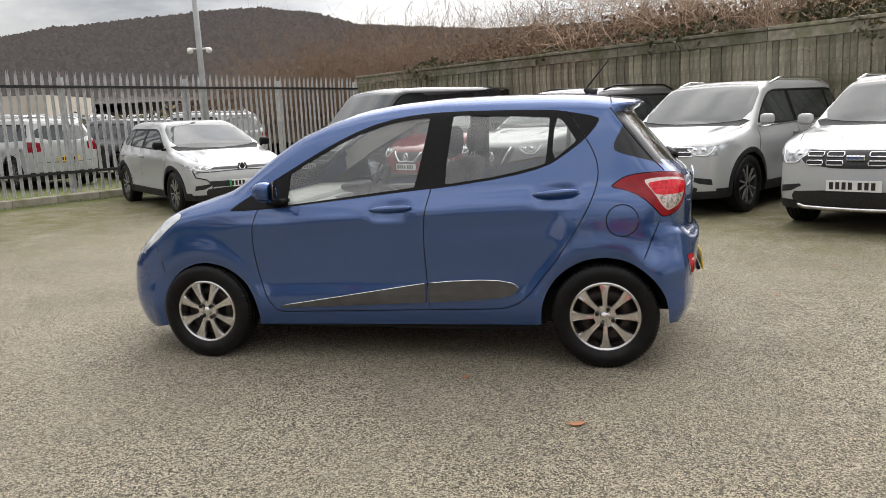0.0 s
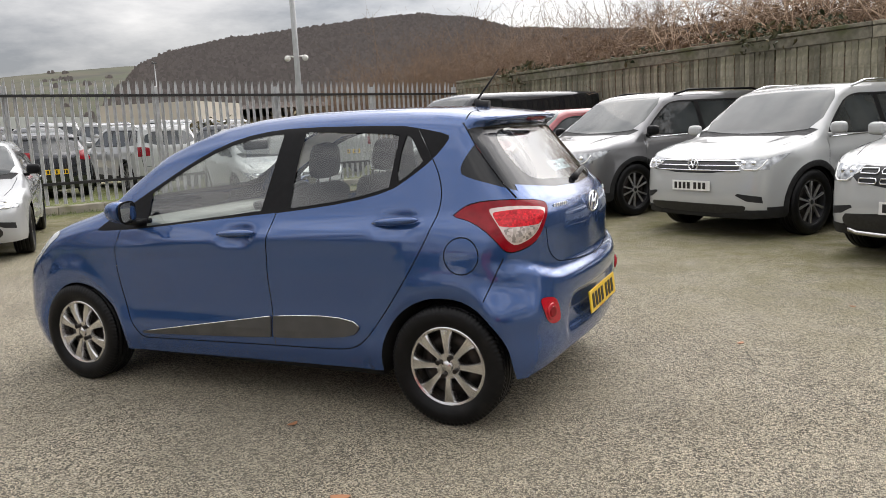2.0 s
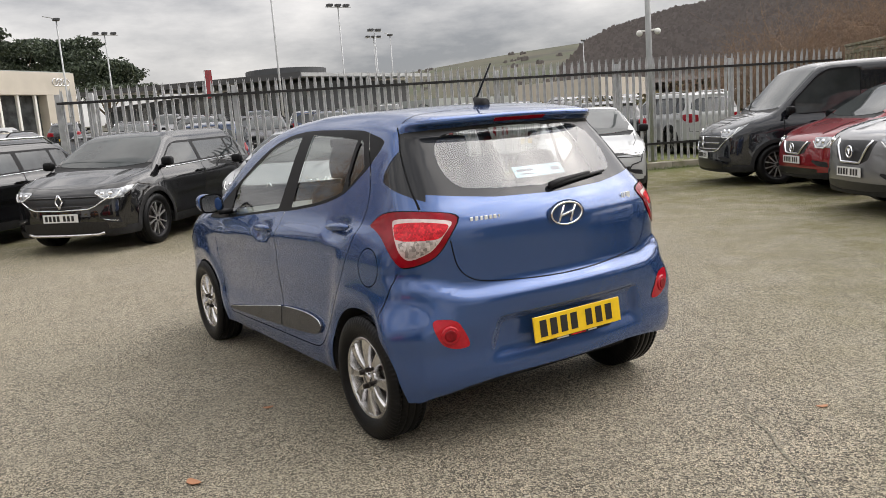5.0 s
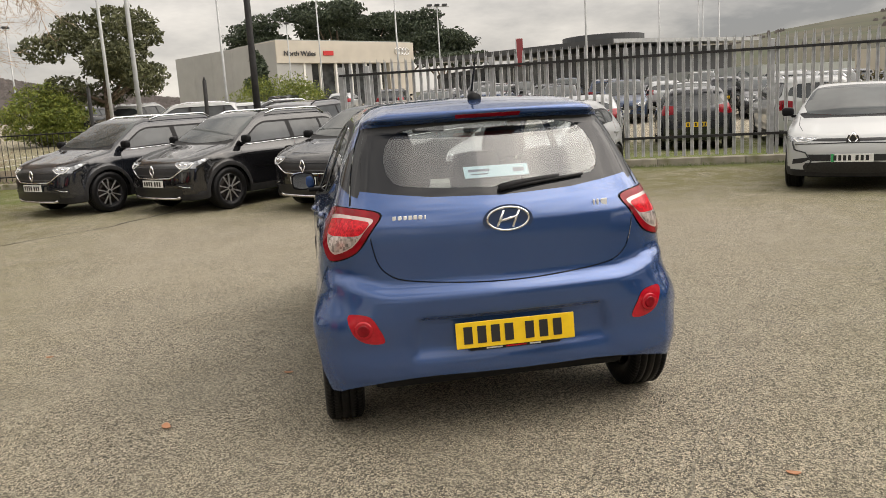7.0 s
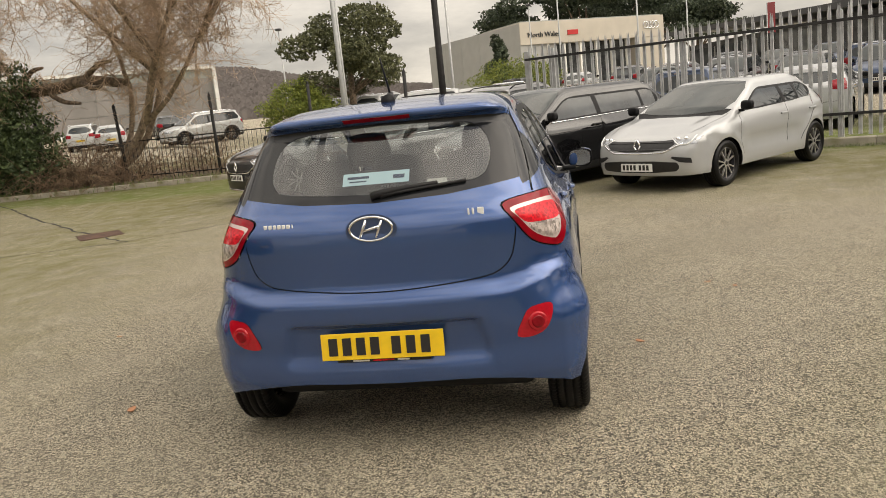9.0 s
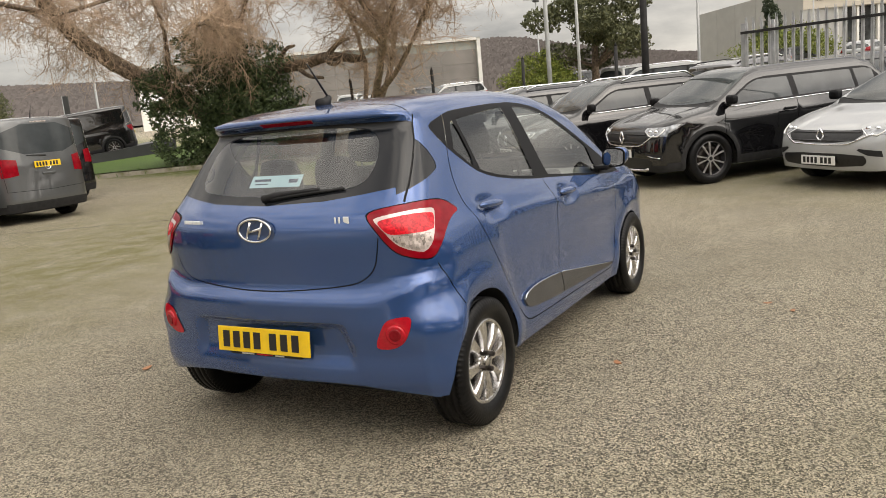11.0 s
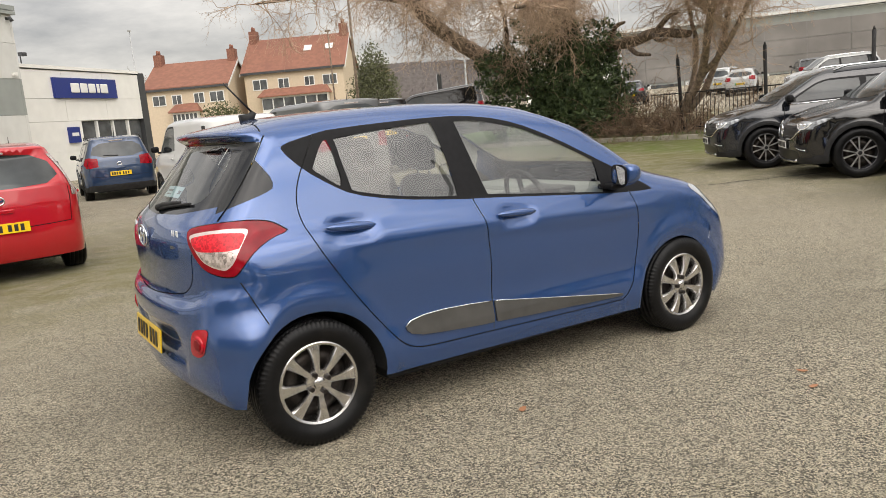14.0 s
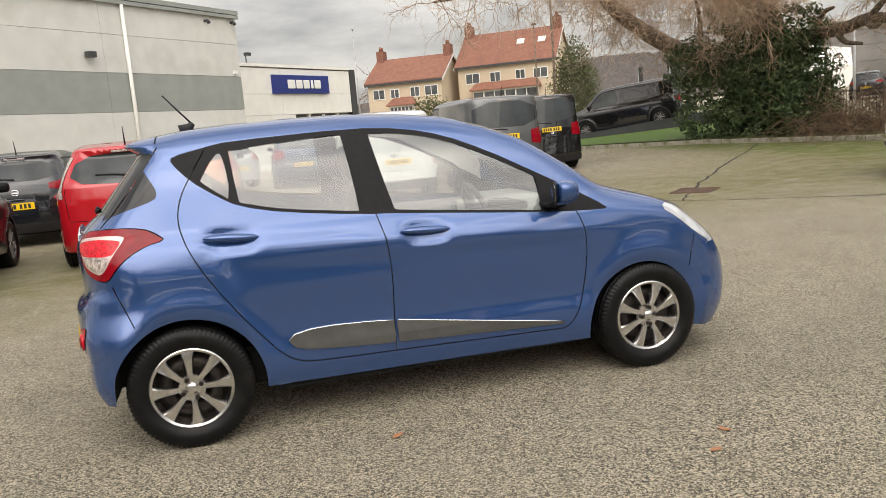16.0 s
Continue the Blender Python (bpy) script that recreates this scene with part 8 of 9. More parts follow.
def wall_frame(a, b):
    """A frame with x along the wall from a to b, y towards the viewer's side (right of the way), z up."""
    a, b = np.array(a, float), np.array(b, float)
    return Matrix.Translation((a[0], a[1], 0)) @ pose(0, 0, 0, 0, 0, math.degrees(math.atan2(b[1] - a[1], b[0] - a[0]))), float(np.linalg.norm(b - a))


def block(name, x0, x1, y0, y1, z0, z1, key, parent, m=None, label="", bevel=0.0):
    bm = bmesh.new()
    box(bm, x0, x1, y0, y1, z0, z1, bevel, 1)
    return put(name, bm, M[key], parent, label, m)


# the grey warehouse: panels in rows, a darker band, gutter and drainpipe. x runs along the front from its far corner
wh = tagged(new("warehouse"), "large pale grey metal-clad warehouse with a darker band", "building")
wh.matrix_basis, _ = wall_frame((-0.2, -28.4), (6.4, -21.1))
for z0, z1, key in ((0.0, 1.6, "clad_pale"), (1.612, 2.75, "clad_pale"), (2.762, 4.05, "clad_dark"), (4.062, 5.3, "clad_pale"), (5.312, 6.45, "clad_pale")):
    for i in range(4):
        block("panel", i * 6.5 + 0.004, (i + 1) * 6.5 - 0.004, -0.15, 0.0, z0, z1, key, wh)
    block("end_panel", -0.12, 0.0, -14, -0.0, z0, z1, key, wh)
block("core", 0.02, 26, -14, -0.16, 0.0, 6.40, "clad_pale", wh)
block("parapet", -0.25, 26.1, -14.2, 0.10, 6.46, 6.62, "clad_dark", wh)
block("gutter", -0.2, 26, 0.0, 0.14, 6.30, 6.42, "clad_dark", wh)
block("door", 1.9, 3.0, 0.0, 0.03, 0.02, 2.05, "clad_dark", wh)
block("door_hood", 1.75, 3.15, 0.0, 0.10, 2.10, 2.2, "clad_pale", wh)
bm = bmesh.new()
tube(bm, [(5.6, 0.09, 0.1), (5.6, 0.09, 6.3)], 0.065, n=10)
put("drainpipe", bm, M["render_white"], wh)
block("floodlight", 7.0, 7.3, 0.05, 0.25, 4.5, 4.68, "charcoal", wh)
block("wall_lamp", 0.2, 0.36, 0.02, 0.14, 4.15, 4.27, "render_white", wh)
for x, z in ((0.15, 6.15), (1.6, 6.1)):
    bm = bmesh.new()
    tube(bm, [(x, 0.0, z), (x, 0.18, z), (x, 0.22, z - 0.10)], 0.05, 0.07, n=8)
    put("security_camera", bm, M["charcoal"], wh)

# the white showroom with the blue sign
sh = tagged(new("showroom"), "low white car showroom with a blue fascia sign", "building")
sh.matrix_basis, n = wall_frame((-6.34, -38.4), (-0.25, -32.2))
block("wall", 0, n + 0.2, -9, -0.3, 0, 4.85, "render_white", sh)
for i, (x0, x1) in enumerate(((0.0, n * 0.33), (n * 0.33, n * 0.66), (n * 0.66, n + 0.2))):
    block("panel", x0 + 0.005, x1 - 0.005, -0.3, 0, 2.62, 3.60, "render_white", sh)
    block("panel", x0 + 0.005, x1 - 0.005, -0.3, 0, 3.61, 4.80, "render_white", sh)
block("panel", n * 0.56, n + 0.2, -0.3, 0, 1.3, 2.61, "render_white", sh)
block("panel", n * 0.56, n + 0.2, -0.3, 0, 0.0, 1.29, "render_white", sh)
block("roof_edge", -0.05, n + 0.25, -9.1, 0.06, 4.86, 5.0, "render_white", sh)
block("corner_panel", -0.55, -0.02, -0.6, 0.02, 0, 4.9, "charcoal", sh)
block("sill", 0, n * 0.56, -0.3, 0.02, 0, 0.3, "render_white", sh)
for i in range(4):
    x0, x1 = 0.08 + i * n * 0.14, 0.08 + (i + 1) * n * 0.14 - 0.10
    pane = block("window", x0, x1, -0.22, -0.18, 0.3, 2.58, "pane", sh)
    block("mullion", x1, x1 + 0.10, -0.25, -0.05, 0.3, 2.6, "upvc", pane)
sign = block("sign_board", n * 0.24, n * 0.74, 0.0, 0.14, 3.62, 4.50, "sign_blue", sh, label="deep blue fascia sign with white shapes")
for x0, x1 in ((0.560, 0.625), (0.495, 0.550), (0.430, 0.485), (0.395, 0.417), (0.325, 0.385)):
    block("sign_shape", n * x0, n * x1, 0.14, 0.20, 3.85, 4.27, "upvc", sign, bevel=0.03)
small = block("wall_sign", n * 0.60, n * 0.68, 0.0, 0.12, 1.65, 2.35, "sign_blue", sh)
block("sign_shape", n * 0.615, n * 0.665, 0.12, 0.14, 1.95, 2.1, "upvc", small)
bm = bmesh.new()
tube(bm, [(n * 0.88, -0.3, 5.0), (n * 0.88, -0.3, 5.35)], 0.03, n=6)
box(bm, n * 0.88 - 0.16, n * 0.88 + 0.14, -0.3, -0.08, 5.35, 5.5, 0.02, 1)
put("floodlight", bm, M["charcoal"], sh)


def house(label, a, b, depth, eave, ridge, porch, wins, lights):
    """A pebble-dashed pair of houses; x runs along the front."""
    h = tagged(new("house"), label, "house")
    h.matrix_basis, n = wall_frame(a, b)
    bm = bmesh.new()
    prism(bm, [(-depth, 0), (0, 0), (0, eave), (-depth / 2, ridge), (-depth, eave)], 0, n, Matrix(((0, 0, 1, 0), (1, 0, 0, 0), (0, 1, 0, 0), (0, 0, 0, 1))))
    bmesh.ops.recalc_face_normals(bm, faces=bm.faces)
    put("wall", bm, M["pebble"], h)
    for s, y0, y1 in ((1, 0.35, -depth / 2), (-1, -depth - 0.35, -depth / 2)):
        bm = bmesh.new()
        v = []
        drop = 0.35 * (ridge - eave) / (depth / 2)
        for dz in (0.06, 0.18):
            v += [bm.verts.new((-0.25, y0, eave - drop + dz)), bm.verts.new((n + 0.25, y0, eave - drop + dz)), bm.verts.new((n + 0.25, y1, ridge + dz)), bm.verts.new((-0.25, y1, ridge + dz))]
        for q in ((3, 2, 1, 0), (4, 5, 6, 7), (0, 1, 5, 4), (1, 2, 6, 5), (2, 3, 7, 6), (3, 0, 4, 7)):
            bm.faces.new([v[i] for i in q])
        bmesh.ops.recalc_face_normals(bm, faces=bm.faces)
        roof = put("roof", bm, M["roof_tile"], h, "red clay tiled roof")
        if s > 0:
            for x in (n * 0.16, n * 0.38) if lights else ():
                m = Matrix.Translation((x, -depth * 0.28, eave + (ridge - eave) * 0.56 + 0.20)) @ pose(0, 0, 0, -math.degrees(math.atan2(ridge - eave, depth / 2)), 0, 0)
                block("rooflight", -0.35, 0.35, -0.4, 0.4, 0, 0.06, "upvc", roof, m)
    for x in (-0.28, n + 0.25):
        for y0, y1 in ((0.38, -depth / 2), (-depth - 0.38, -depth / 2)):
            bm = bmesh.new()
            drop = 0.38 * (ridge - eave) / (depth / 2)
            v = [bm.verts.new((x + dx, y, z + dz)) for y, z in ((y0, eave - drop), (y1, ridge)) for dx, dz in ((0, -0.14), (0.04, -0.14), (0.04, 0.10), (0, 0.10))]
            for q in ((0, 1, 2, 3), (7, 6, 5, 4), (0, 4, 5, 1), (1, 5, 6, 2), (2, 6, 7, 3), (3, 7, 4, 0)):
                bm.faces.new([v[i] for i in q])
            bmesh.ops.recalc_face_normals(bm, faces=bm.faces)
            put("bargeboard", bm, M["upvc"], h)
    block("fascia", -0.2, n + 0.2, 0.30, 0.36, eave - 0.32, eave - 0.12, "charcoal", h)
    for x in (n * 0.03, n * 0.97):
        ch = block("chimney", x - 0.35, x + 0.35, -depth / 2 - 0.5, -depth / 2 + 0.5, ridge - 0.5, ridge + 1.0, "brick", h)
        for o in (-0.25, 0.25):
            bm = bmesh.new()
            tube(bm, [(x, -depth / 2 + o, ridge + 1.0), (x, -depth / 2 + o, ridge + 1.4)], 0.13, 0.10, n=8)
            put("chimney_pot", bm, M["roof_tile"], ch)
    for x, w, z, t in wins:
        win = block("window", x - w / 2, x + w / 2, -0.02, 0.06, z, z + t, "upvc", h)
        k = max(2, int(w / 0.6))
        for i in range(k):
            block("pane", x - w / 2 + 0.07 + i * (w - 0.07) / k, x - w / 2 + (i + 1) * (w - 0.07) / k, 0.06, 0.075, z + 0.08, z + t - 0.08, "pane", win)
    x0, x1, z = porch
    bm = bmesh.new()
    prism(bm, [(0.02, z), (1.15, z), (1.15, z + 0.10), (0.02, z + 0.78)], x0, x1, Matrix(((0, 0, 1, 0), (1, 0, 0, 0), (0, 1, 0, 0), (0, 0, 0, 1))))
    for v in bm.verts:
        if v.co.z > z + 0.5:
            v.co.x += 0.45 if v.co.x < (x0 + x1) / 2 else -0.45
    bmesh.ops.recalc_face_normals(bm, faces=bm.faces)
    put("porch_roof", bm, M["roof_tile"], h)
    bay = block("bay_window", x0 + 0.3, x1 - 0.3, 0.02, 0.8, 0, z, "upvc", h)
    for i in range(6):
        w = (x1 - x0 - 0.6) / 6
        block("pane", x0 + 0.36 + i * w, x0 + 0.24 + (i + 1) * w, 0.80, 0.82, z - 1.1, z - 0.15, "pane", bay)
    return h


house("cream pebble-dashed house with a red tiled roof", (-29.06, -61.61), (-21.6, -67.05), 7.5, 6.9, 9.85, (1.2, 7.9, 4.45), [(1.3, 1.35, 5.15, 0.95), (3.2, 0.95, 5.2, 0.9), (5.6, 1.05, 5.15, 0.95), (7.8, 1.4, 5.15, 1.0)], True)
house("cream pebble-dashed house with a plain red roof", (-19.39, -65.37), (-13.3, -69.4), 7.5, 6.0, 8.2, (2.4, 5.2, 3.7), [(1.0, 1.3, 4.4, 0.95), (2.6, 0.95, 4.4, 0.95), (4.6, 0.9, 4.4, 0.9), (6.2, 1.2, 4.4, 0.95)], False)
for x, y, h, r0, key, lab in ((-10.1, -56.9, 9.4, 0.06, "lamp_grey", "thin pale street lamp column before the houses"), (-19.45, -43.3, 7.4, 0.07, "bark", "thin dark wooden pole before the houses"), (-16.35, -33.7, 9.0, 0.09, "bark", "dark wooden telegraph pole near the tree")):
    bm = bmesh.new()
    tube(bm, [(x, y, 0), (x, y, h)], r0, r0 * 0.6, n=8)
    box(bm, x - r0 * 2, x + r0 * 2, y - r0 * 2, y + r0 * 2, h, h + r0 * 1.5, r0 * 0.3, 1)
    tagged(put("street_lamp" if key == "lamp_grey" else "telegraph_pole", bm, M[key]), lab, "street lamp" if key == "lamp_grey" else "pole")

# the cream showroom and the long dark showroom beyond the car park
au = tagged(new("showroom"), "cream car showroom with a curved glass front", "building")
z = height(-70, 0)
au.matrix_basis, n = wall_frame((-79.4, 10.7), (-70.2, -3.3))
au.matrix_basis = au.matrix_basis @ Matrix.Translation((0, 0, z))
block("fascia", 0, n, -8, 0.0, 4.15, 6.2, "cream", au)
side_m, side_n = wall_frame((-70.25, -3.35), (-85.2, -14.6))
side_m = au.matrix_basis.inverted() @ Matrix.Translation((0, 0, z)) @ side_m
for i in range(5):
    block("side_panel", i * side_n / 5 + 0.02, (i + 1) * side_n / 5 - 0.02, -4, 0.0, 0, 6.1, "clad_side", au, side_m)
block("roof", 0.2, n - 0.2, -7.9, -0.2, 6.2, 6.3, "clad_dark", au)
block("glazing", 0.3, n - 0.3, -7.5, -1.2, 0, 4.14, "pane", au)
block("corner_wall", 0, n * 0.20, -7.8, -0.05, 0, 4.14, "cream", au)
for i in range(7):
    block("column", n * (0.26 + 0.11 * i), n * (0.26 + 0.11 * i) + 0.2, -0.5, -0.2, 0, 4.14, "render_white", au)
font = bpy.data.curves.new("words", "FONT")
font.body, font.size, font.extrude = "North Wales", 0.66, 0.04
tob = new("words", font)
dg = bpy.context.evaluated_depsgraph_get()
words = bpy.data.meshes.new_from_object(tob.evaluated_get(dg))
bpy.data.objects.remove(tob)
put("sign_words", words, M["charcoal"], au, "dark raised sign words", Matrix.Translation((n * 0.955, 0.05, 4.80)) @ pose(0, 0, 0, 90, 0, 180))
block("sign_mark", n * 0.62, n * 0.69, 0.0, 0.08, 4.84, 5.28, "sign_red", au)
for i in range(4):
    bm = bmesh.new()
    tube(bm, [(n * 0.06 + i * 0.42 + 0.33 * math.cos(a), 0.06, 5.3 + 0.33 * math.sin(a)) for a in np.linspace(0, 2 * math.pi, 21)], 0.04, n=6, cap=False)
    put("ring", bm, M["chrome"], au)

bw = tagged(new("showroom"), "long dark glass showroom under a thin overhanging roof", "building")
z = height(-50, 0)
bw.matrix_basis, n = wall_frame((-40.5, 21.0), (-72, 10.6))
bw.matrix_basis = bw.matrix_basis @ Matrix.Translation((0, 0, 0))
block("wall", 6.0, n, -12, -1.5, 0.5, 5.0, "charcoal", bw)
block("roof", 4.5, n + 0.5, -13, 0.6, 5.0, 5.25, "lamp_grey", bw, pose(0, 0, 0, 0, -2.0, 0))
block("roof_edge", 4.5, n + 0.5, 0.61, 0.7, 4.9, 5.3, "charcoal", bw, pose(0, 0, 0, 0, -2.0, 0))
for i in range(2, 14):
    pane = block("window", 1.8 + i * 2.2, 3.85 + i * 2.2, -1.5, -1.42, 1.0, 4.6, "pane", bw)
    block("mullion", 3.86 + i * 2.2, 3.98 + i * 2.2, -1.5, -1.35, 1.0, 4.6, "lamp_grey", pane)
bm = bmesh.new()
bmesh.ops.create_cone(bm, segments=40, radius1=3.2, radius2=3.2, depth=0.7, cap_ends=True, matrix=Matrix.Translation((14, -6.5, 6.15)))
put("roof_drum", bm, M["charcoal"], bw)
block("panel_white", -4.0, 5.9, -12, -3.0, 0.3, 3.0, "clad_dark", bw)
block("shed_tan", -14, -8, -13, -6, 0.3, 3.4, "cream", bw)
# a large grey shed far to the left of the car park
gs = tagged(new("shed"), "wide grey retail shed with a white framed end", "building")
gs.matrix_basis, n = wall_frame((-77.1, -37.5), (-56, -68))
block("wall", 0, n, -25, 0, 0, 8.5, "clad_dark", gs)
block("frame_end", -0.4, 0.0, -1, 0.6, 0, 8.9, "clad_pale", gs)
block("frame_top", -0.4, n, -1, 0.6, 8.6, 8.9, "clad_pale", gs)
for i in range(9):
    for z0 in (2.9, 4.5, 6.1):
        block("panel", 0.1 + i * 4, 4.06 + i * 4, 0.0, 0.08, z0, z0 + 1.56, "pale_pane", gs)
    pane = block("window", 0.6 + i * 4, 3.6 + i * 4, 0.0, 0.08, 0.4, 2.7, "pane", gs)
    block("mullion", 3.65 + i * 4, 3.95 + i * 4, 0.0, 0.2, 0.0, 2.8, "upvc", pane)
wh2 = tagged(new("house"), "small white gabled house beyond the hedge", "house")
bm = bmesh.new()
prism(bm, [(-4, 0), (4, 0), (4, 4.2), (0, 7.2), (-4, 4.2)], 0, 9, Matrix.Translation((-62, -62, 0)) @ pose(0, 0, 0, 90, 0, 50))
bmesh.ops.recalc_face_normals(bm, faces=bm.faces)
put("wall", bm, M["render_white"], wh2)

# ---- posts and lamps ----
def lamp_post(x, y, h, heads, key="lamp_grey", r=0.07, label="tall grey lamp post"):
    p = tagged(new("lamp_post"), label, "lamp post")
    p.matrix_basis = Matrix.Translation((x, y, height(x, y)))
    bm = bmesh.new()
    tube(bm, [(0, 0, 0), (0, 0, h * 0.25), (0, 0, h)], r * 1.25, r * 0.75, n=12)
    put("column", bm, M[key], p)
    for i in range(heads):
        o = (i - (heads - 1) / 2) * 0.62
        bm = bmesh.new()
        box(bm, -0.18, 0.18, o - 0.2, o + 0.2, h, h + 0.16, 0.03, 1)
        put("lamp_head", bm, M["charcoal"], p)
    if heads > 1:
        bm = bmesh.new()
        box(bm, -0.03, 0.03, -heads * 0.32, heads * 0.32, h - 0.08, h - 0.02)
        put("cross_arm", bm, M[key], p)
    if heads == 1:
        bm = bmesh.new()
        tube(bm, [(0, 0, h), (0.2, -0.3, h + 0.15), (0.5, -0.8, h + 0.18)], 0.03, n=6)
        put("arm", bm, M[key], p)
    return p


for x, y, top, k in ((-45.2, 22.6, 9.8, 3), (-66, 36.7, 10.4, 3), (-56.5, 33.1, 9.3, 1), (-59.2, 10.1, 9.8, 3), (-37.4, 14.65, 12.5, 0), (-55.1, 0.4, 11.5, 0), (-58.8, 58.4, 9.0, 1), (-48.3, 27, 8.6, 2), (-50.0, 5.6, 9.4, 1), (-62.0, -2.0, 9.2, 1), (-30.0, -4.2, 8.5, 0),
                     (-21.5, -31.0, 8.0, 1), (-32, -30, 8.0, 1), (-26.0, -8.0, 11.0, 0), (-52, -20, 8.5, 1)):
    lamp_post(x, y, top - height(x, y), k, r=0.06)
lamp_post(-13.6, -4.5, 10.0, 0, r=0.05, label="pale grey leaning lighting column by the railing")
lamp_post(-12.15, -1.85, 10.0, 0, "iron", 0.07, "tall black lighting column near the gate")
cam_post = lamp_post(-8.6, 12.15, 10.5, 0, r=0.07, label="tall grey lighting column with two dome cameras")
for s in (-1, 1):
    bm = bmesh.new()
    tube(bm, [(0, 0, 3.12), (s * 0.16, s * 0.07, 3.14)], 0.02, n=6)
    bmesh.ops.create_uvsphere(bm, u_segments=12, v_segments=8, radius=0.075, matrix=Matrix.Translation((s * 0.2, s * 0.085, 3.09)))
    put("dome_camera", bm, M["render_white"], cam_post)
for x, y, h in ((-41, 11.6, 5.4), (-20.0, -31.5, 3.6)):
    p = tagged(new("flag_sign"), "slim feather flag on a pole", "flag")
    p.matrix_basis = Matrix.Translation((x, y, height(x, y)))
    bm = bmesh.new()
    tube(bm, [(0, 0, 0), (0, 0, h - height(x, y))], 0.03, n=6)
    put("pole", bm, M["lamp_grey"], p)
    bm = bmesh.new()
    box(bm, -0.02, 0.02, 0.02, 0.42, h - height(x, y) - 1.6, h - height(x, y), 0.01, 1)
    put("flag", bm, M["dark_red" if x < -30 else "charcoal"], p)

# the black van on the sloping drive beyond the grass
ramp = tagged(new("ramp"), "dark retaining wall and sloping drive", "ramp", kind="structure")
bm = bmesh.new()
prism(bm, [(-3.2, -0.3), (4.2, -0.3), (4.2, 1.02), (-3.2, 0.22)], -1.4, 1.4, pose(0, 0, 0, 90, 0, 0))
bmesh.ops.recalc_face_normals(bm, faces=bm.faces)
put("slope", bm, M["charcoal"], ramp)
ramp.matrix_basis = pose(-15.2, -25.6, height(-15, 0), 0, 0, 149)
van = plain_car("panel_van", "black panel van standing on the sloping drive", "black", 4.90, 1.90, 1.90, 3.0, 0.9, 0.335, 1.12, (1.0, 1.22), 0.95, 0.8, 0.10, 0.0, True, (0.8, 1.0), (0.6, 0.8), "bar", van=True)
van.matrix_basis = ramp.matrix_basis @ Matrix.Translation((0.5, 0, 0.40)) @ pose(0, 0, 0, 0, -6.17, 0)

# ---- the far car park: more of the same kinds of car ----
kinds = {}
for ob in list(scene.collection.objects):
    if ob.parent is None and ob.get("category") == "car" and ob.name.split(".")[0] in ("hatchback", "suv", "small_suv", "coupe_suv", "electric_hatchback"):
        kinds.setdefault(ob["label"], ob)
kinds = [ob for label, ob in kinds.items() if "red" not in label.split() and "burnt" not in label]
out = np.array([-0.92, 0.39])
along = np.array([0.39, 0.92])
base = np.array([-12.4, 8.2])
rr = random.Random(11)
spots = [(base + along * 2.62 * i, 157 + rr.uniform(-2, 2)) for i in range(-4, 4)]
spots += [(base + out * 11.5 + along * (2.6 * i + 0.8), -23 + rr.uniform(-2, 2)) for i in range(-4, 5)]
spots += [(base + out * 17 + along * (2.6 * i), 157) for i in range(-4, 6)]
spots += [(base + out * 29 + along * (2.7 * i), -23) for i in range(-4, 3)]
for i, (p, a) in enumerate(spots):
    c = copy_thing(kinds[(i * 5 + i // 3) % len(kinds)], Matrix())
    c["label"], c["group"] = "parked car in the lot beyond the steel fence", "cars beyond the fence"
    park(c, p[0], p[1], a, tail=2.1 if a > 90 else -2.1)
for x, y, a, i in ((-28.5, -2.2, -80, 6), (-27.5, -5.6, -80, 1), (-31.5, -4.0, -75, 3), (-40, -12.5, 170, 5), (-37, -9.0, 165, 2), (-45, -2.0, 160, 8), (-48, 1.6, 165, 4), (-44, 4.5, 165, 7), (-41.5, -30.0, -155, 1), (-38.0, -26.0, -150, 3), (-46.0, -27.0, -140, 5),
                   (-35.5, -32.5, -140, 8)):
    c = copy_thing(kinds[i % len(kinds)], Matrix())
    c["label"], c["group"] = "parked car in the open lot beyond the railing", "cars beyond the railing"
    park(c, x, y, a)
c = copy_thing(next(ob for ob in kinds if ob["label"].startswith("white SUV")), Matrix())
c["label"], c["group"] = "white SUV standing in the open lot beyond the railing", "cars beyond the railing"
park(c, -35.6, -19.1, -41)
kerb("kerb_island", [(-21.7, -14.44), (-22.93, -14.12), (-25.03, -14.14), (-27.78, -15.03), (-31.01, -16.86), (-33.96, -20.02), (-35.18, -22.36)], 0.16, 0.12, "pale concrete kerb round a planted island")
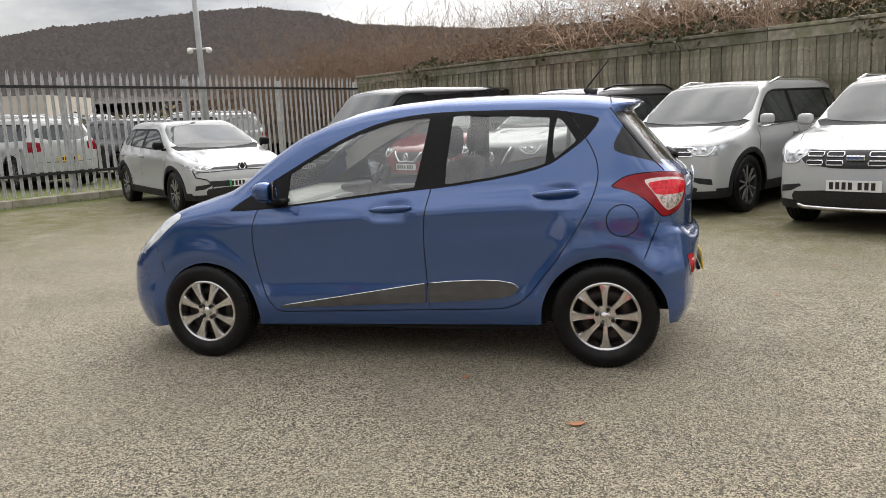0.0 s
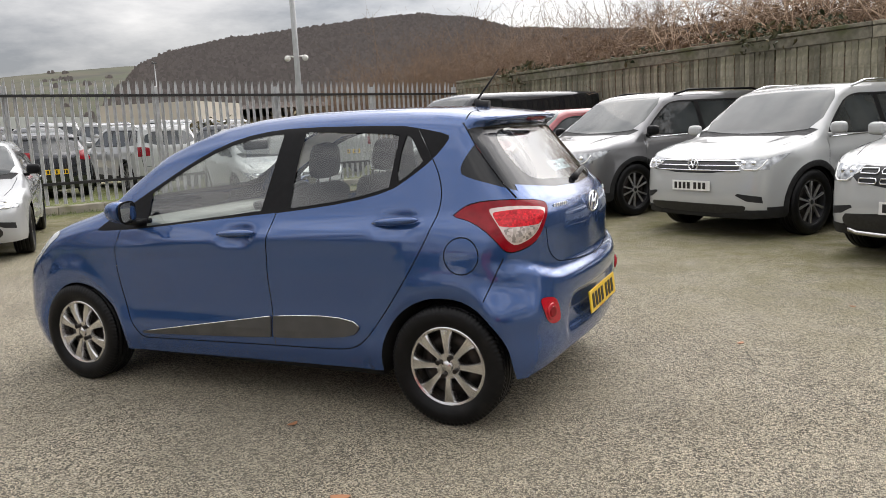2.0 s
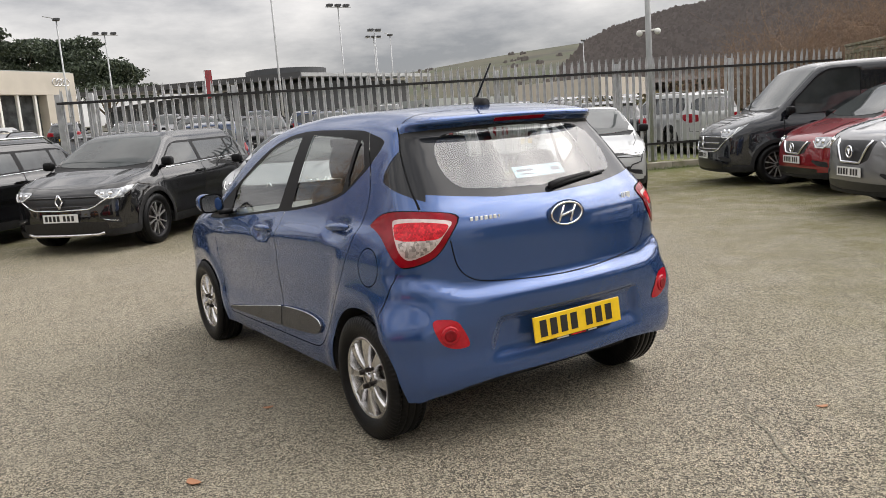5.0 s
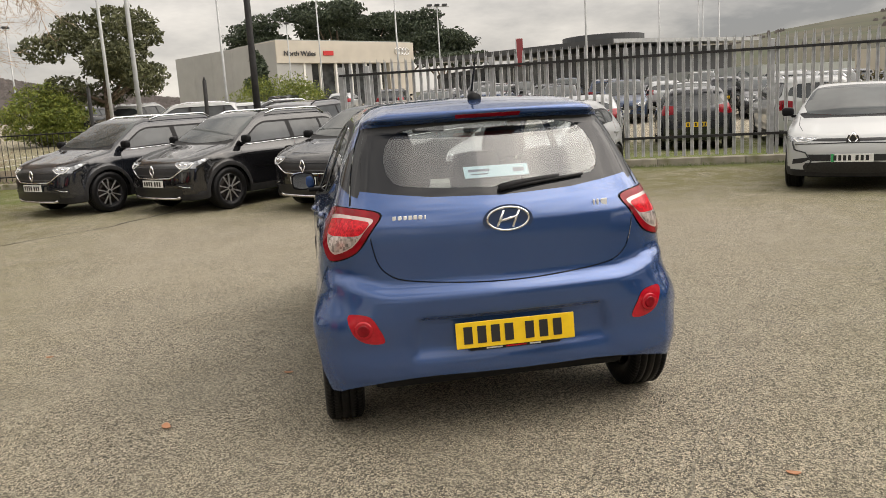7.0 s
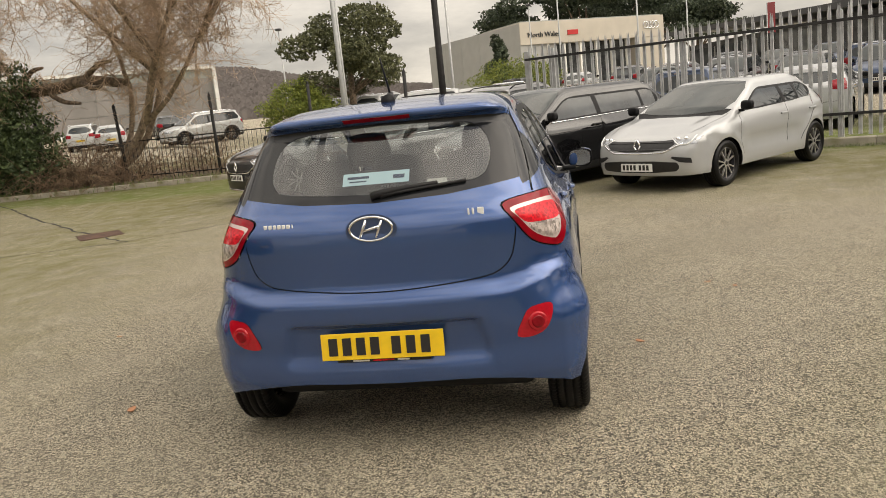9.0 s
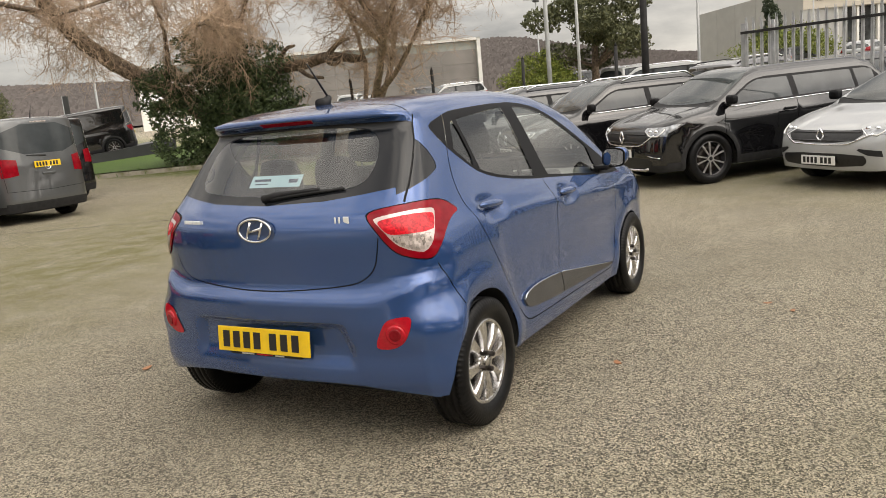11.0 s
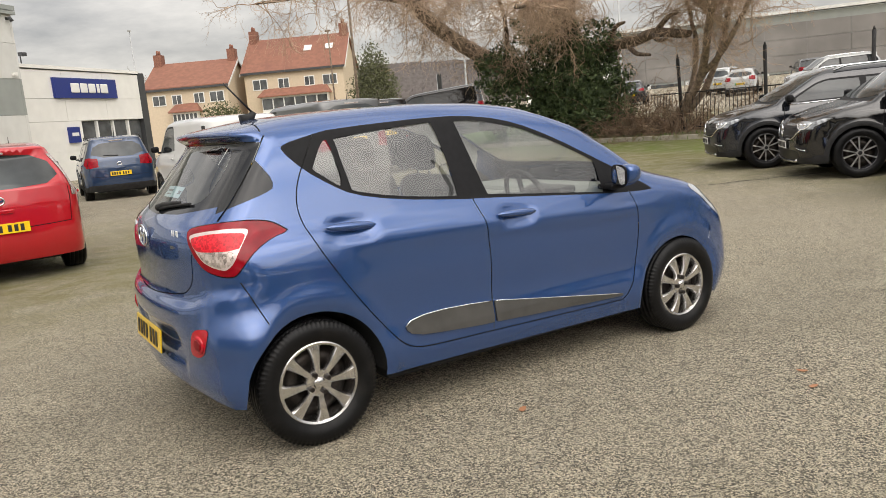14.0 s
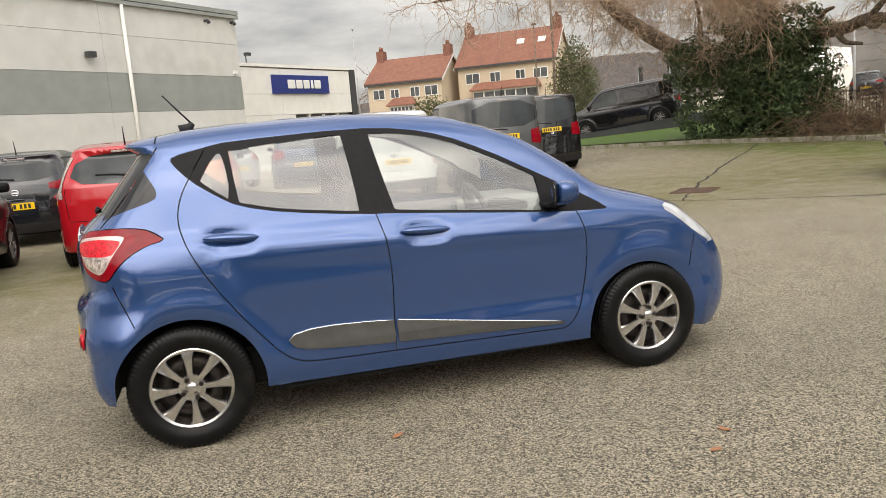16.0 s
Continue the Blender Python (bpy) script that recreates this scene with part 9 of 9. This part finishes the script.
for i in range(7):
    q = (-18.5 - 1.0 * i, -3.5 - 1.9 * i)
    tagged(put("bay_line", strip([q, (q[0] - 4.2, q[1] + 2.0)], 0.10, 0.006), M["upvc"]), "white painted parking bay line", "bay line", kind="structure")

# fallen leaves and bits on the tarmac
def fallen(x, y, s, a, key):
    bm = bmesh.new()
    prism(bm, [(s * 0.5 * math.cos(t) * (1 + 0.25 * math.sin(3 * t)), s * 0.32 * math.sin(t) * (1 + 0.2 * math.cos(2 * t))) for t in np.linspace(0, 2 * math.pi, 12, endpoint=False)], 0, 0.003)
    for v in bm.verts:
        v.co.z += 0.006 + 0.25 * s * (v.co.x / s) ** 2 * 0.3
    return tagged(put("fallen_leaf" if key == "dry_leaf" else "pebble", bm, M[key], None, "", pose(x, y, height(x, y), 0, 0, a)), "small dry orange leaf lying on the tarmac" if key == "dry_leaf" else "small pale pebble lying on the tarmac", "leaf" if key == "dry_leaf" else "pebble")


for x, y, s, a in ((1.089, -1.607, 0.075, 20), (0.463, -1.036, 0.05, 70), (0.315, 1.126, 0.06, 40), (-0.847, 1.877, 0.05, 0), (-1.0, 1.72, 0.05, 120), (2.35, 0.9, 0.05, 60), (-0.4, -2.6, 0.045, 80), (2.8, -1.2, 0.05, 15), (3.0, 2.0, 0.04, 150)):
    fallen(x, y, s, a, "dry_leaf")
for x, y, s in ((1.446, -1.84, 0.03), (0.656, 1.651, 0.03), (2.9, 1.0, 0.025), (-0.2, 2.3, 0.02), (1.9, -2.4, 0.02), (0.2, -2.2, 0.02)):
    fallen(x, y, s, 30, "concrete")
r = np.random.default_rng(77)
vs, fs = [], []
for _ in range(900):
    x, y = r.uniform(-6, 7), r.uniform(-6, 7)
    s = r.uniform(0.004, 0.011)
    k = len(vs)
    z = height(x, y)
    vs += [(x - s, y - s * 0.7, z), (x + s, y - s, z), (x + s * 0.8, y + s, z), (x - s, y + s * 0.8, z), (x, y, z + s * 0.9)]
    fs += [(k, k + 1, k + 4), (k + 1, k + 2, k + 4), (k + 2, k + 3, k + 4), (k + 3, k, k + 4)]
tagged(put("loose_grit", mesh_of("loose_grit", vs, fs, smooth=False), M["concrete"]), "loose pale grit scattered over the tarmac", "grit", kind="stuff")
